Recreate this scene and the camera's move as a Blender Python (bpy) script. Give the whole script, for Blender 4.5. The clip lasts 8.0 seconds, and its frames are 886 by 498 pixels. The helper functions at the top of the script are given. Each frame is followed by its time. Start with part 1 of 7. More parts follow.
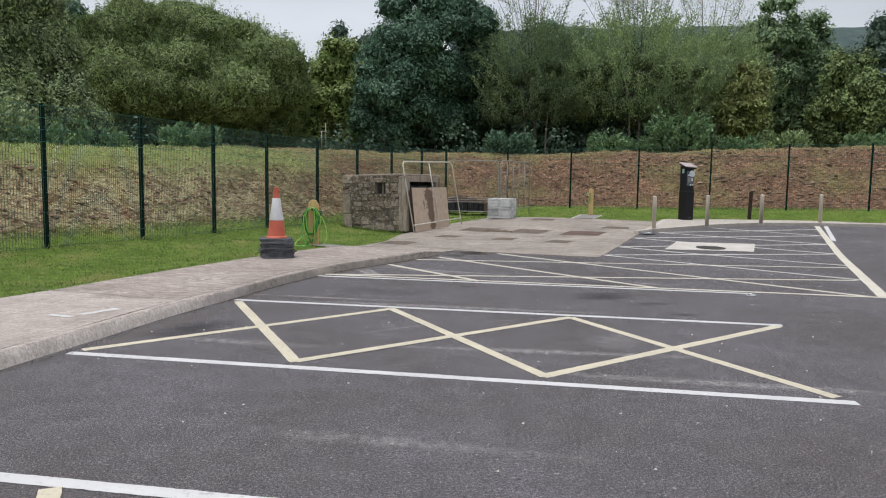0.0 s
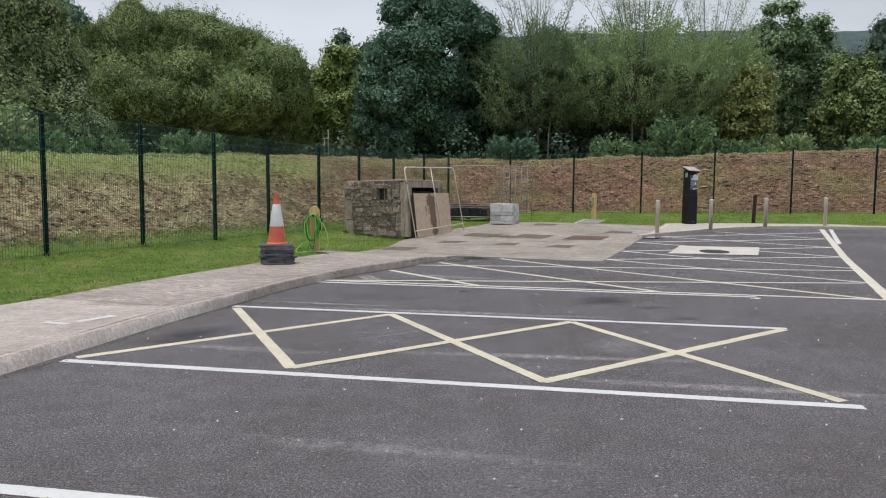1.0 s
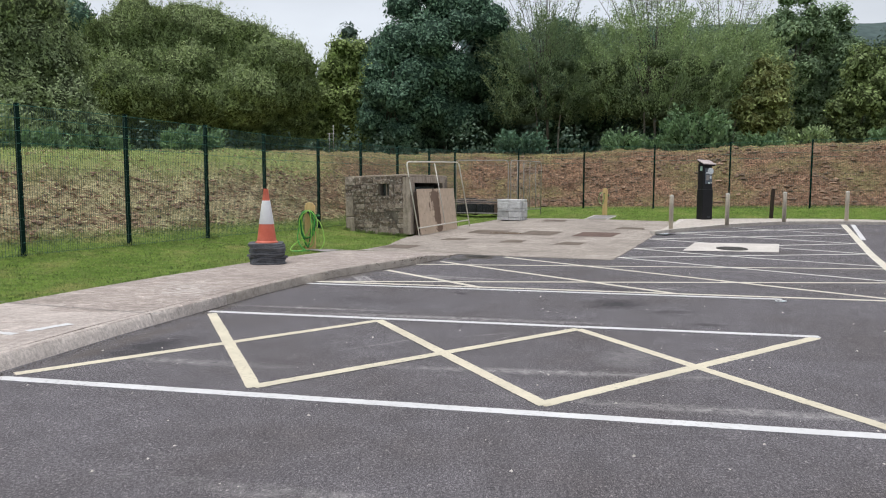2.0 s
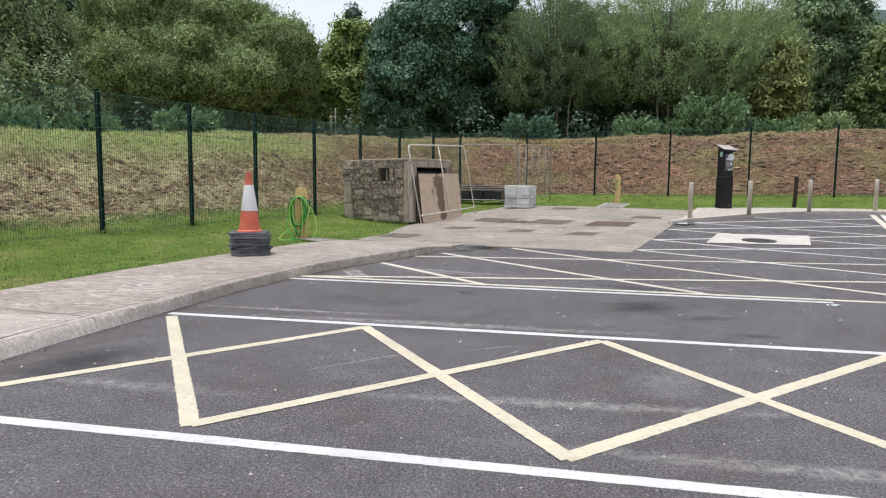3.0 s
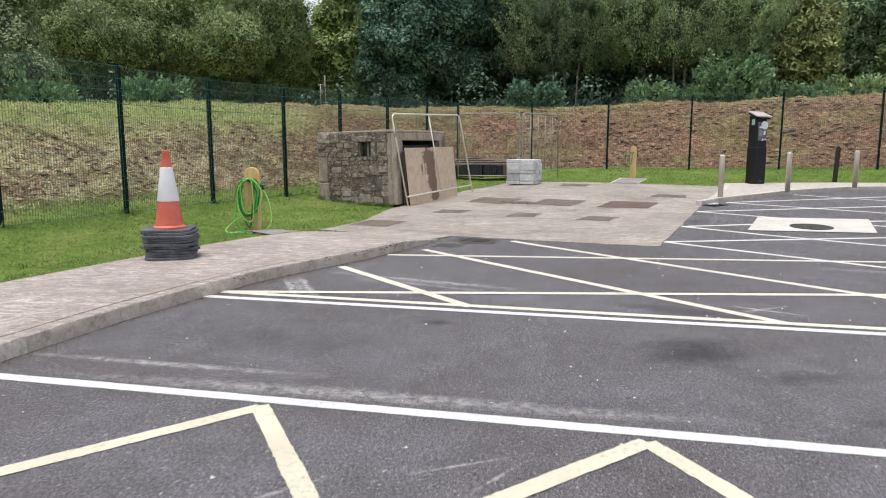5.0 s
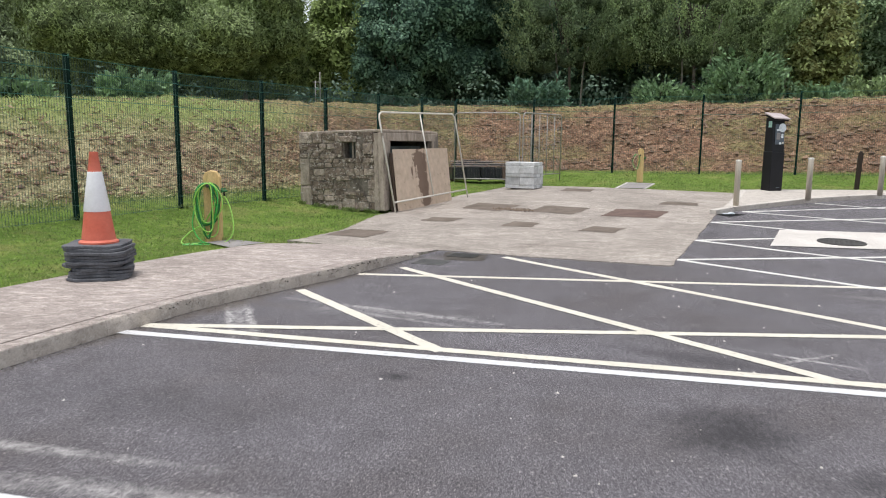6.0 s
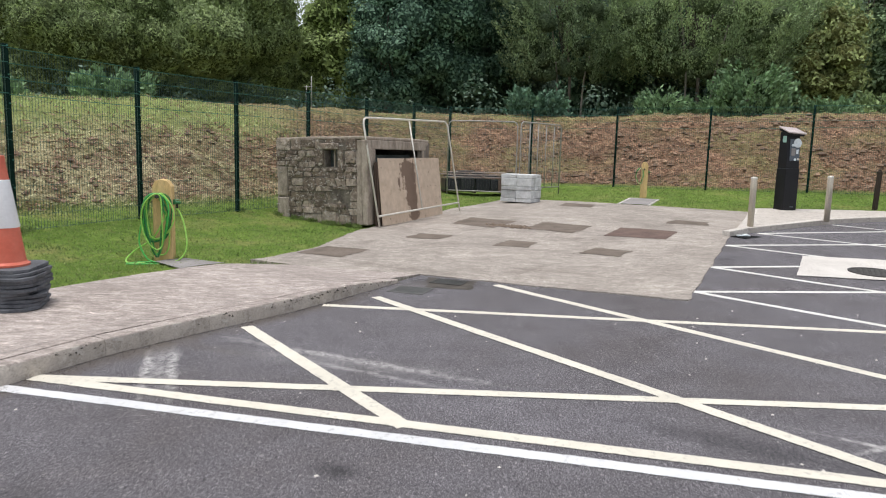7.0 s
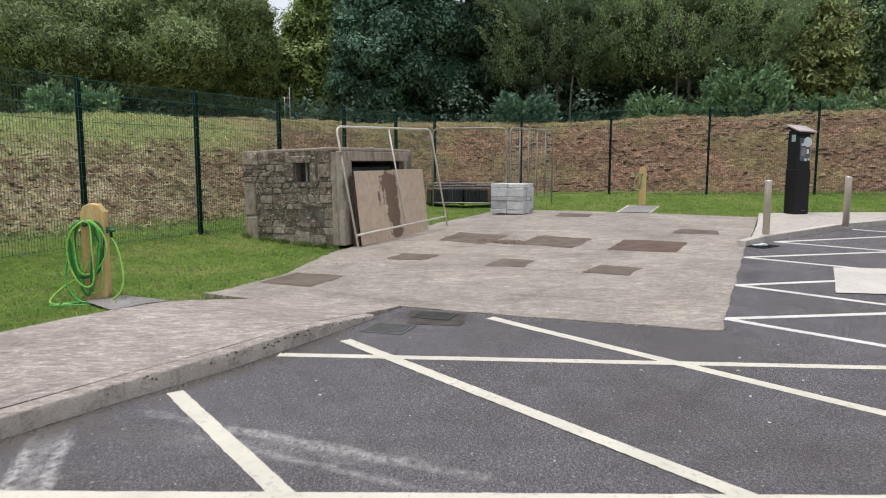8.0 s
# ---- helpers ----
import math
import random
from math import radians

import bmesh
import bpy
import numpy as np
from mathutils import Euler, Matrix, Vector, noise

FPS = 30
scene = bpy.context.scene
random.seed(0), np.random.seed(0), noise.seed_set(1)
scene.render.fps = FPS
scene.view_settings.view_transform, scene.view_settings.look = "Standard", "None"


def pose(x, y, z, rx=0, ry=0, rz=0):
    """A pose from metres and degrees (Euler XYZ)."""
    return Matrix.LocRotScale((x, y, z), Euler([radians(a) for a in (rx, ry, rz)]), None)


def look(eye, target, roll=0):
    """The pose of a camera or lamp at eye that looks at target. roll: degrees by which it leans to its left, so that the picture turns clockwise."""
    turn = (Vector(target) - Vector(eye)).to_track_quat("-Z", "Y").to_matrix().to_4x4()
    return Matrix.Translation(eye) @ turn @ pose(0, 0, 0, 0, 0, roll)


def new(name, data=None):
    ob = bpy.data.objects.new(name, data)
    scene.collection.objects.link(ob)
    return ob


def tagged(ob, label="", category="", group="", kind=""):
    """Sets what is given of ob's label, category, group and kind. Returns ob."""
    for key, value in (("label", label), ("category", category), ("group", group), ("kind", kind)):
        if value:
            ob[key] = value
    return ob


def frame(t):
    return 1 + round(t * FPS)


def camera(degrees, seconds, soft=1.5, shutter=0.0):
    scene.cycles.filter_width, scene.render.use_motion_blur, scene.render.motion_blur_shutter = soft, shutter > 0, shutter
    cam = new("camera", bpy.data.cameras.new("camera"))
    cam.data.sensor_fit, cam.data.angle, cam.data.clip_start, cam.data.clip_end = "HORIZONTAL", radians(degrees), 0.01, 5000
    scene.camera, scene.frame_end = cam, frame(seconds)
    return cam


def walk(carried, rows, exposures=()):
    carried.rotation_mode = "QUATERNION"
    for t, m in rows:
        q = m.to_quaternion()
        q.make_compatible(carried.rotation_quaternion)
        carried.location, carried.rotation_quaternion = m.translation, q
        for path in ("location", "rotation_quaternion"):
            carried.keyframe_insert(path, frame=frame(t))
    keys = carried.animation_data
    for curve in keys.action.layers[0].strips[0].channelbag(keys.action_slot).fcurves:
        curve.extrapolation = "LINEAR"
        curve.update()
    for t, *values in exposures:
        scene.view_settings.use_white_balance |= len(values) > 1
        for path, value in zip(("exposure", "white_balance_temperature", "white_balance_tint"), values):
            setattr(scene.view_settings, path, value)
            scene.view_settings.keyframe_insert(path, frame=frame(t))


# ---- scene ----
cam = camera(64.0, 8.0, 1.1, 0.3)
PATH = [
    (0, (-0.26, -0.702, 1.491), (-0.181, 1.288, 1.306), 0.8),
    (0.5, (-0.257, -0.691, 1.48), (-0.175, 1.301, 1.312), 0.7),
    (1, (-0.202, -0.623, 1.462), (-0.135, 1.369, 1.295), 0.4),
    (1.5, (-0.053, -0.305, 1.452), (-0.009, 1.687, 1.28), 0.1),
    (1.7, (-0.017, -0.149, 1.441), (0.022, 1.843, 1.27), 0.1),
    (2.8, (0.085, 1.074, 1.418), (0.108, 3.063, 1.209), 0.4),
    (3, (0.108, 1.314, 1.4), (0.126, 3.303, 1.184), 0.5),
    (3.5, (0.206, 1.974, 1.399), (0.218, 3.952, 1.107), 0.1),
    (4, (0.305, 2.62, 1.419), (0.304, 4.599, 1.125), -0.2),
    (4.2, (0.349, 2.823, 1.43), (0.349, 4.801, 1.134), -0.3),
    (5.3, (0.579, 4.183, 1.481), (0.575, 6.161, 1.183), 0.2),
    (5.5, (0.652, 4.417, 1.49), (0.646, 6.395, 1.19), 0.3),
    (6, (0.769, 5.088, 1.5), (0.756, 7.066, 1.202), 0.5),
    (6.5, (0.843, 5.746, 1.491), (0.836, 7.726, 1.209), 1.6),
    (7, (0.914, 6.32, 1.511), (0.911, 8.301, 1.238), 1.6),
    (7.5, (0.918, 7.0, 1.516), (0.944, 8.983, 1.258), 1.4),
    (8, (0.98, 7.606, 1.509), (1.004, 9.59, 1.264), -0.0),
]
EXPOSURE = [(0.0, -0.02), (0.5, -0.03), (1.0, -0.03), (1.5, 0.08), (3.0, 0.29), (3.5, 0.43), (4.1, 0.38), (5.5, 0.42), (6.5, 0.36), (7.0, 0.33), (7.4, 0.26), (8.0, 0.16)]
walk(cam, [(t, look(eye, target, roll)) for t, eye, target, roll in PATH], EXPOSURE)

# ---------------------------------------------------------------- world, sun, exposure
world = bpy.data.worlds.new("overcast_sky")
scene.world = world
world.use_nodes = True
wn = world.node_tree
wn.nodes.clear()
sky = wn.nodes.new("ShaderNodeTexSky")
sky.sky_type = "NISHITA"
sky.sun_disc = False
sky.sun_elevation, sky.sun_rotation = radians(80), radians(243)
sky.air_density, sky.dust_density, sky.ozone_density = 1.0, 1.5, 1.5
veil = wn.nodes.new("ShaderNodeHueSaturation")
veil.inputs["Saturation"].default_value = 0.28
wcoord = wn.nodes.new("ShaderNodeTexCoord")
wmap = wn.nodes.new("ShaderNodeMapping")
wmap.inputs["Scale"].default_value = (1.0, 1.0, 3.0)
wcloud = wn.nodes.new("ShaderNodeTexNoise")
wcloud.inputs["Scale"].default_value, wcloud.inputs["Detail"].default_value = 2.2, 6.0
wr = wn.nodes.new("ShaderNodeMapRange")
wr.inputs["From Min"].default_value, wr.inputs["From Max"].default_value = 0.3, 0.7
wr.inputs["To Min"].default_value, wr.inputs["To Max"].default_value = 0.86, 1.12
wmul = wn.nodes.new("ShaderNodeVectorMath")
wmul.operation = "SCALE"
wback = wn.nodes.new("ShaderNodeBackground")
wback.inputs["Strength"].default_value = 0.16
wout = wn.nodes.new("ShaderNodeOutputWorld")
wn.links.new(sky.outputs["Color"], veil.inputs["Color"])
wn.links.new(wcoord.outputs["Generated"], wmap.inputs["Vector"])
wn.links.new(wmap.outputs["Vector"], wcloud.inputs["Vector"])
wn.links.new(wcloud.outputs["Fac"], wr.inputs["Value"])
wn.links.new(veil.outputs["Color"], wmul.inputs[0])
wn.links.new(wr.outputs["Result"], wmul.inputs["Scale"])
wn.links.new(wmul.outputs["Vector"], wback.inputs["Color"])
wn.links.new(wback.outputs["Background"], wout.inputs["Surface"])

sun_data = bpy.data.lights.new("sun", "SUN")
sun_data.energy, sun_data.angle, sun_data.color = 2.1, radians(24), (1.0, 0.975, 0.94)
sun = new("sun", sun_data)
sun.matrix_world = look((-6, -3, 40), (0, 0, 0))


# ---------------------------------------------------------------- materials
def node(nt, kind, **inputs):
    n = nt.nodes.new(kind)
    for key, value in inputs.items():
        n.inputs[key.replace("_", " ")].default_value = value
    return n


def rgb(c):
    return (c[0], c[1], c[2], 1.0)


def ramp(nt, fac, stops):
    r = nt.nodes.new("ShaderNodeValToRGB")
    el = r.color_ramp.elements
    while len(el) < len(stops):
        el.new(0.5)
    for e, (p, c) in zip(el, stops):
        e.position, e.color = p, rgb(c)
    nt.links.new(fac, r.inputs["Fac"])
    return r.outputs["Color"]


def mixed(nt, fac, a, b, kind="MIX"):
    m = nt.nodes.new("ShaderNodeMix")
    m.data_type, m.blend_type = "RGBA", kind
    for sock, v in ((m.inputs["Factor"], fac), (m.inputs["A"], a), (m.inputs["B"], b)):
        if isinstance(v, (int, float)):
            sock.default_value = v
        elif isinstance(v, tuple):
            sock.default_value = rgb(v)
        else:
            nt.links.new(v, sock)
    return m.outputs["Result"]


def span(nt, value, a, b, lo=0.0, hi=1.0):
    m = node(nt, "ShaderNodeMapRange", From_Min=a, From_Max=b, To_Min=lo, To_Max=hi)
    nt.links.new(value, m.inputs["Value"])
    return m.outputs["Result"]


def noise_tex(nt, scale, detail=4.0, rough=0.6, stretch=None, obj=False, warp=0.0):
    """A noise in metres: world position, or the object's own space."""
    if obj:
        src = nt.nodes.new("ShaderNodeTexCoord").outputs["Object"]
    else:
        src = nt.nodes.new("ShaderNodeNewGeometry").outputs["Position"]
    if stretch:
        mp = nt.nodes.new("ShaderNodeMapping")
        mp.inputs["Scale"].default_value = stretch
        nt.links.new(src, mp.inputs["Vector"])
        src = mp.outputs["Vector"]
    n = node(nt, "ShaderNodeTexNoise", Scale=scale, Detail=detail, Roughness=rough, Distortion=warp)
    nt.links.new(src, n.inputs["Vector"])
    return n.outputs["Fac"]


def shader(name, rough=0.8, metal=0.0, spec=0.4):
    m = bpy.data.materials.new(name)
    m.use_nodes = True
    nt = m.node_tree
    b = nt.nodes["Principled BSDF"]
    b.inputs["Roughness"].default_value, b.inputs["Metallic"].default_value = rough, metal
    b.inputs["Specular IOR Level"].default_value = spec
    return m, nt, b


def bump(nt, b, height, strength, distance):
    n = node(nt, "ShaderNodeBump", Strength=strength, Distance=distance)
    nt.links.new(height, n.inputs["Height"])
    nt.links.new(n.outputs["Normal"], b.inputs["Normal"])


def surface(name, dark, light, fine=60.0, coarse=1.2, rough=0.8, metal=0.0, spec=0.4, relief=0.3, depth=0.01, obj=False, stretch=None, vary=0.0, grain_share=0.45):
    """A plain surface: two shades mixed by a coarse and a fine noise, with relief."""
    m, nt, b = shader(name, rough, metal, spec)
    big = noise_tex(nt, coarse, 5.0, 0.6, stretch, obj)
    small = noise_tex(nt, fine, 3.0, 0.6, stretch, obj)
    col = ramp(nt, big, [(0.36, dark), (0.64, light)])
    mid = tuple((p + q) / 2 for p, q in zip(dark, light))
    grain = ramp(nt, small, [(0.34, tuple(0.6 * v for v in mid)), (0.66, tuple(1.35 * v for v in mid))])
    col = mixed(nt, grain_share, col, grain)
    if vary:
        info = nt.nodes.new("ShaderNodeObjectInfo")
        col = mixed(nt, 1.0, col, ramp(nt, info.outputs["Random"], [(0.0, (1 - vary,) * 3), (1.0, (1 + vary,) * 3)]), "MULTIPLY")
    nt.links.new(col, b.inputs["Base Color"])
    bump(nt, b, small, relief, depth)
    return m


def spot(nt, x, y, rx, ry, turn, soft=0.6):
    """1 inside an ellipse on the ground with a ragged edge, 0 outside."""
    geo = nt.nodes.new("ShaderNodeNewGeometry")
    mp = nt.nodes.new("ShaderNodeMapping")
    mp.vector_type = "TEXTURE"
    mp.inputs["Location"].default_value = (x, y, 0)
    mp.inputs["Rotation"].default_value = (0, 0, radians(turn))
    mp.inputs["Scale"].default_value = (rx, ry, 1e4)
    nt.links.new(geo.outputs["Position"], mp.inputs["Vector"])
    ln = nt.nodes.new("ShaderNodeVectorMath")
    ln.operation = "LENGTH"
    nt.links.new(mp.outputs["Vector"], ln.inputs[0])
    ragged = nt.nodes.new("ShaderNodeMath")
    ragged.operation = "ADD"
    nt.links.new(ln.outputs["Value"], ragged.inputs[0])
    nt.links.new(span(nt, noise_tex(nt, 5.0, 6.0, 0.7), 0.3, 0.7, -0.35, 0.35), ragged.inputs[1])
    return span(nt, ragged.outputs["Value"], 1.0, 1.0 - soft)


def times(nt, a, b):
    m = nt.nodes.new("ShaderNodeMath")
    m.operation = "MULTIPLY"
    for i, v in enumerate((a, b)):
        if isinstance(v, (int, float)):
            m.inputs[i].default_value = v
        else:
            nt.links.new(v, m.inputs[i])
    return m.outputs["Value"]


def asphalt_material():
    m, nt, b = shader("asphalt", 0.86, 0.0, 0.35)
    grit = noise_tex(nt, 150.0, 3.0, 0.8)
    stone = noise_tex(nt, 58.0, 4.0, 0.8)
    chip = noise_tex(nt, 38.0, 2.0, 0.5)
    pit = noise_tex(nt, 31.0, 2.0, 0.5)
    wear = noise_tex(nt, 0.55, 6.0, 0.65)
    mottle = noise_tex(nt, 4.0, 5.0, 0.7)
    col = ramp(nt, grit, [(0.36, (0.031, 0.030, 0.033)), (0.5, (0.084, 0.080, 0.087)), (0.63, (0.255, 0.248, 0.256))])
    col = mixed(nt, 1.0, col, ramp(nt, stone, [(0.36, (0.42, 0.42, 0.43)), (0.5, (0.98, 0.98, 0.98)), (0.65, (1.85, 1.82, 1.80))]), "MULTIPLY")
    col = mixed(nt, span(nt, chip, 0.66, 0.70, 0.0, 0.45), col, (0.50, 0.48, 0.46))
    col = mixed(nt, span(nt, pit, 0.66, 0.70, 0.0, 0.7), col, (0.02, 0.02, 0.022))
    col = mixed(nt, 1.0, col, ramp(nt, wear, [(0.36, (0.89, 0.84, 0.83)), (0.5, (1.015, 0.985, 1.005)), (0.64, (1.15, 1.125, 1.165))]), "MULTIPLY")
    col = mixed(nt, 1.0, col, ramp(nt, mottle, [(0.36, (0.88, 0.88, 0.88)), (0.64, (1.13, 1.13, 1.13))]), "MULTIPLY")
    # chalky scuffs left where old lines were ground away, and dark damp or oil marks
    streaks = noise_tex(nt, 14.0, 7.0, 0.8)
    chips = span(nt, streaks, 0.40, 0.62)
    for x, y, rx, ry, turn, power in ((0.0, 7.80, 2.3, 0.11, -11.5, 0.6), (-0.35, 3.27, 1.25, 0.10, -14, 0.3), (0.25, 11.3, 1.45, 0.07, -25, 0.75), (0.1, 11.25, 1.2, 0.2, -14, 0.22),
                                      (0.5, 10.95, 1.1, 0.05, -27, 0.5), (-1.08, 10.95, 0.045, 0.80, 19, 0.9), (-0.90, 10.95, 0.05, 0.80, 19, 0.9), (-0.99, 10.95, 0.15, 0.76, 19, 0.5),
                                      (-1.4, 8.40, 1.3, 0.06, -13, 0.65)):
        col = mixed(nt, times(nt, times(nt, spot(nt, x, y, rx, ry, turn, 0.75), chips), power), col, (0.50, 0.485, 0.47))
    for x, y, rx, ry, turn, power in ((2.1, 4.5, 1.8, 0.10, -13, 0.5), (0.9, 5.5, 1.6, 0.10, -8, 0.55), (-1.9, 5.85, 0.9, 0.12, -12, 0.4), (3.3, 9.95, 0.5, 0.03, 25, 0.9),
                                      (3.3, 9.95, 0.5, 0.03, -35, 0.9), (0.62, 6.9, 0.34, 0.014, 20, 0.9), (0.72, 6.75, 0.2, 0.014, 48, 0.9), (5.3, 11.9, 0.8, 0.12, -20, 0.35),
                                      (1.7, 6.0, 0.5, 0.3, 60, 0.25), (11.7, 17.75, 0.5, 0.05, 4, 0.7), (11.4, 16.75, 0.4, 0.04, -25, 0.7), (-0.4, 6.5, 0.6, 0.02, 35, 0.6)):
        col = mixed(nt, times(nt, times(nt, spot(nt, x, y, rx, ry, turn, 0.75), chips), power), col, (0.50, 0.485, 0.47))
    for x, y, rx, ry, turn, power in ((2.28, 8.66, 0.50, 0.42, 20, 0.75), (-2.5, 6.4, 0.62, 0.40, 60, 0.8), (2.75, 8.1, 0.35, 0.14, 10, 0.5), (0.45, 9.5, 0.16, 0.11, 0, 0.75),
                                      (2.6, 9.9, 0.9, 0.2, -30, 0.45), (0.9, 14.4, 0.55, 0.3, -20, 0.6), (2.9, 7.35, 0.25, 0.1, 0, 0.6), (5.1, 16.6, 0.45, 0.25, 30, 0.4), (-0.9, 9.0, 1.4, 0.4, -20, 0.25)):
        col = mixed(nt, times(nt, spot(nt, x, y, rx, ry, turn, 0.8), power), col, (0.022, 0.021, 0.024))
    for x, y, rx, ry, turn, power in ((-2.72, 6.85, 0.9, 0.2, 72, 0.75), (-2.95, 6.0, 0.6, 0.16, 70, 0.6), (-1.28, 11.38, 0.85, 0.22, 64, 0.95), (-0.62, 12.4, 0.85, 0.2, 58, 0.9), (-1.75, 10.45, 0.7, 0.16, 66, 0.85), (-0.05, 13.3, 0.7, 0.16, 60, 0.8), (-2.45, 8.35, 0.6, 0.12, 74, 0.7),
                                      (0.75, 14.3, 0.75, 0.3, 15, 0.6), (-0.9, 11.5, 0.8, 0.1, -22, 0.35), (3.9, 14.3, 0.5, 0.1, 65, 0.4)):
        col = mixed(nt, times(nt, times(nt, spot(nt, x, y, rx, ry, turn, 0.9), span(nt, stone, 0.4, 0.6, 0.45, 1.0)), power), col, (0.10, 0.082, 0.068))
    nt.links.new(col, b.inputs["Base Color"])
    bump(nt, b, grit, 0.45, 0.005)
    return m


def concrete_material(name, dark, light, swirl=1.0, soil=()):
    """Site concrete: swirl gives the wavy broomed finish, soil lists brown dirt marks."""
    m, nt, b = shader(name, 0.88, 0.0, 0.3)
    big = noise_tex(nt, 0.7 if swirl else 3.5, 6.0, 0.7)
    fine = noise_tex(nt, 85.0, 3.0, 0.6)
    col = ramp(nt, big, [(0.28, dark), (0.72, light)])
    if swirl:
        broom = noise_tex(nt, 3.0, 8.0, 0.76, (1.0, 2.8, 1.0), False, 1.4)
        col = mixed(nt, swirl, col, ramp(nt, broom, [(0.38, (0.66, 0.63, 0.61)), (0.48, (0.93, 0.92, 0.91)), (0.54, (1.07, 1.07, 1.07)), (0.62, (1.42, 1.42, 1.42))]), "MULTIPLY")
        fleck = noise_tex(nt, 7.0, 7.0, 0.80, (1.0, 3.0, 1.0), False, 0.9)
        share = times(nt, span(nt, noise_tex(nt, 0.8, 4.0, 0.6), 0.38, 0.62, 0.35, 1.0), swirl)
        col = mixed(nt, share, col, ramp(nt, fleck, [(0.38, (0.60, 0.58, 0.56)), (0.48, (0.95, 0.945, 0.94)), (0.55, (1.16, 1.16, 1.16)), (0.61, (1.9, 1.89, 1.88))]), "MULTIPLY")
        speck = noise_tex(nt, 26.0, 5.0, 0.8, (1.0, 1.6, 1.0), False, 0.6)
        col = mixed(nt, 1.0, col, ramp(nt, speck, [(0.40, (0.70, 0.69, 0.68)), (0.5, (1.0, 1.0, 1.0)), (0.60, (1.32, 1.32, 1.32))]), "MULTIPLY")
    stain = noise_tex(nt, 1.3, 6.0, 0.75, None, False, 0.6)
    col = mixed(nt, span(nt, stain, 0.52, 0.70, 0.0, 0.55), col, (0.5 * dark[0], 0.46 * dark[1], 0.43 * dark[2]))
    if not swirl:
        grime = noise_tex(nt, 8.0, 8.0, 0.82)
        col = mixed(nt, span(nt, grime, 0.50, 0.60, 0.0, 0.62), col, tuple(0.40 * v for v in dark))
        col = mixed(nt, span(nt, noise_tex(nt, 11.0, 7.0, 0.8, None, False, 0.5), 0.55, 0.60, 0.0, 0.75), col, (0.64, 0.60, 0.55))
    if swirl == 1.0:
        # rings left by a power float
        geo = nt.nodes.new("ShaderNodeNewGeometry")
        mp = nt.nodes.new("ShaderNodeMapping")
        mp.inputs["Location"].default_value = (3.1, -9.15, 0)
        nt.links.new(geo.outputs["Position"], mp.inputs["Vector"])
        wv = node(nt, "ShaderNodeTexWave", Scale=2.3, Distortion=11.0, Detail=2.0)
        wv.wave_type, wv.rings_direction = "RINGS", "Z"
        nt.links.new(mp.outputs["Vector"], wv.inputs["Vector"])
        col = mixed(nt, times(nt, spot(nt, -3.1, 9.15, 0.42, 0.95, 20, 0.7), span(nt, wv.outputs["Fac"], 0.6, 0.9, 0.0, 0.7)), col, (0.68, 0.64, 0.61))
    for x, y, rx, ry, turn, power in soil:
        col = mixed(nt, times(nt, spot(nt, x, y, rx, ry, turn, 0.7), power), col, (0.075, 0.055, 0.042))
    col = mixed(nt, 0.3, col, ramp(nt, fine, [(0.3, tuple(0.6 * v for v in dark)), (0.7, tuple(1.2 * v for v in light))]))
    nt.links.new(col, b.inputs["Base Color"])
    bump(nt, b, fine, 0.35, 0.004)
    return m


def grass_material():
    m, nt, b = shader("mown_grass", 0.9, 0.0, 0.2)
    big = noise_tex(nt, 0.9, 6.0, 0.65)
    mid = noise_tex(nt, 7.0, 5.0, 0.7)
    fine = noise_tex(nt, 70.0, 3.0, 0.7)
    col = ramp(nt, big, [(0.36, (0.12, 0.21, 0.034)), (0.52, (0.17, 0.275, 0.052)), (0.66, (0.275, 0.30, 0.10))])
    col = mixed(nt, span(nt, noise_tex(nt, 2.2, 7.0, 0.75, None, False, 0.5), 0.52, 0.68, 0.0, 0.6), col, (0.24, 0.235, 0.10))
    col = mixed(nt, 0.6, col, ramp(nt, mid, [(0.3, (0.5, 0.55, 0.5)), (0.7, (1.5, 1.4, 1.3))]), "MULTIPLY")
    col = mixed(nt, 0.7, col, ramp(nt, fine, [(0.3, (0.45, 0.5, 0.4)), (0.72, (1.6, 1.5, 1.5))]), "MULTIPLY")
    nt.links.new(col, b.inputs["Base Color"])
    bump(nt, b, fine, 0.8, 0.02)
    return m, nt, b, col


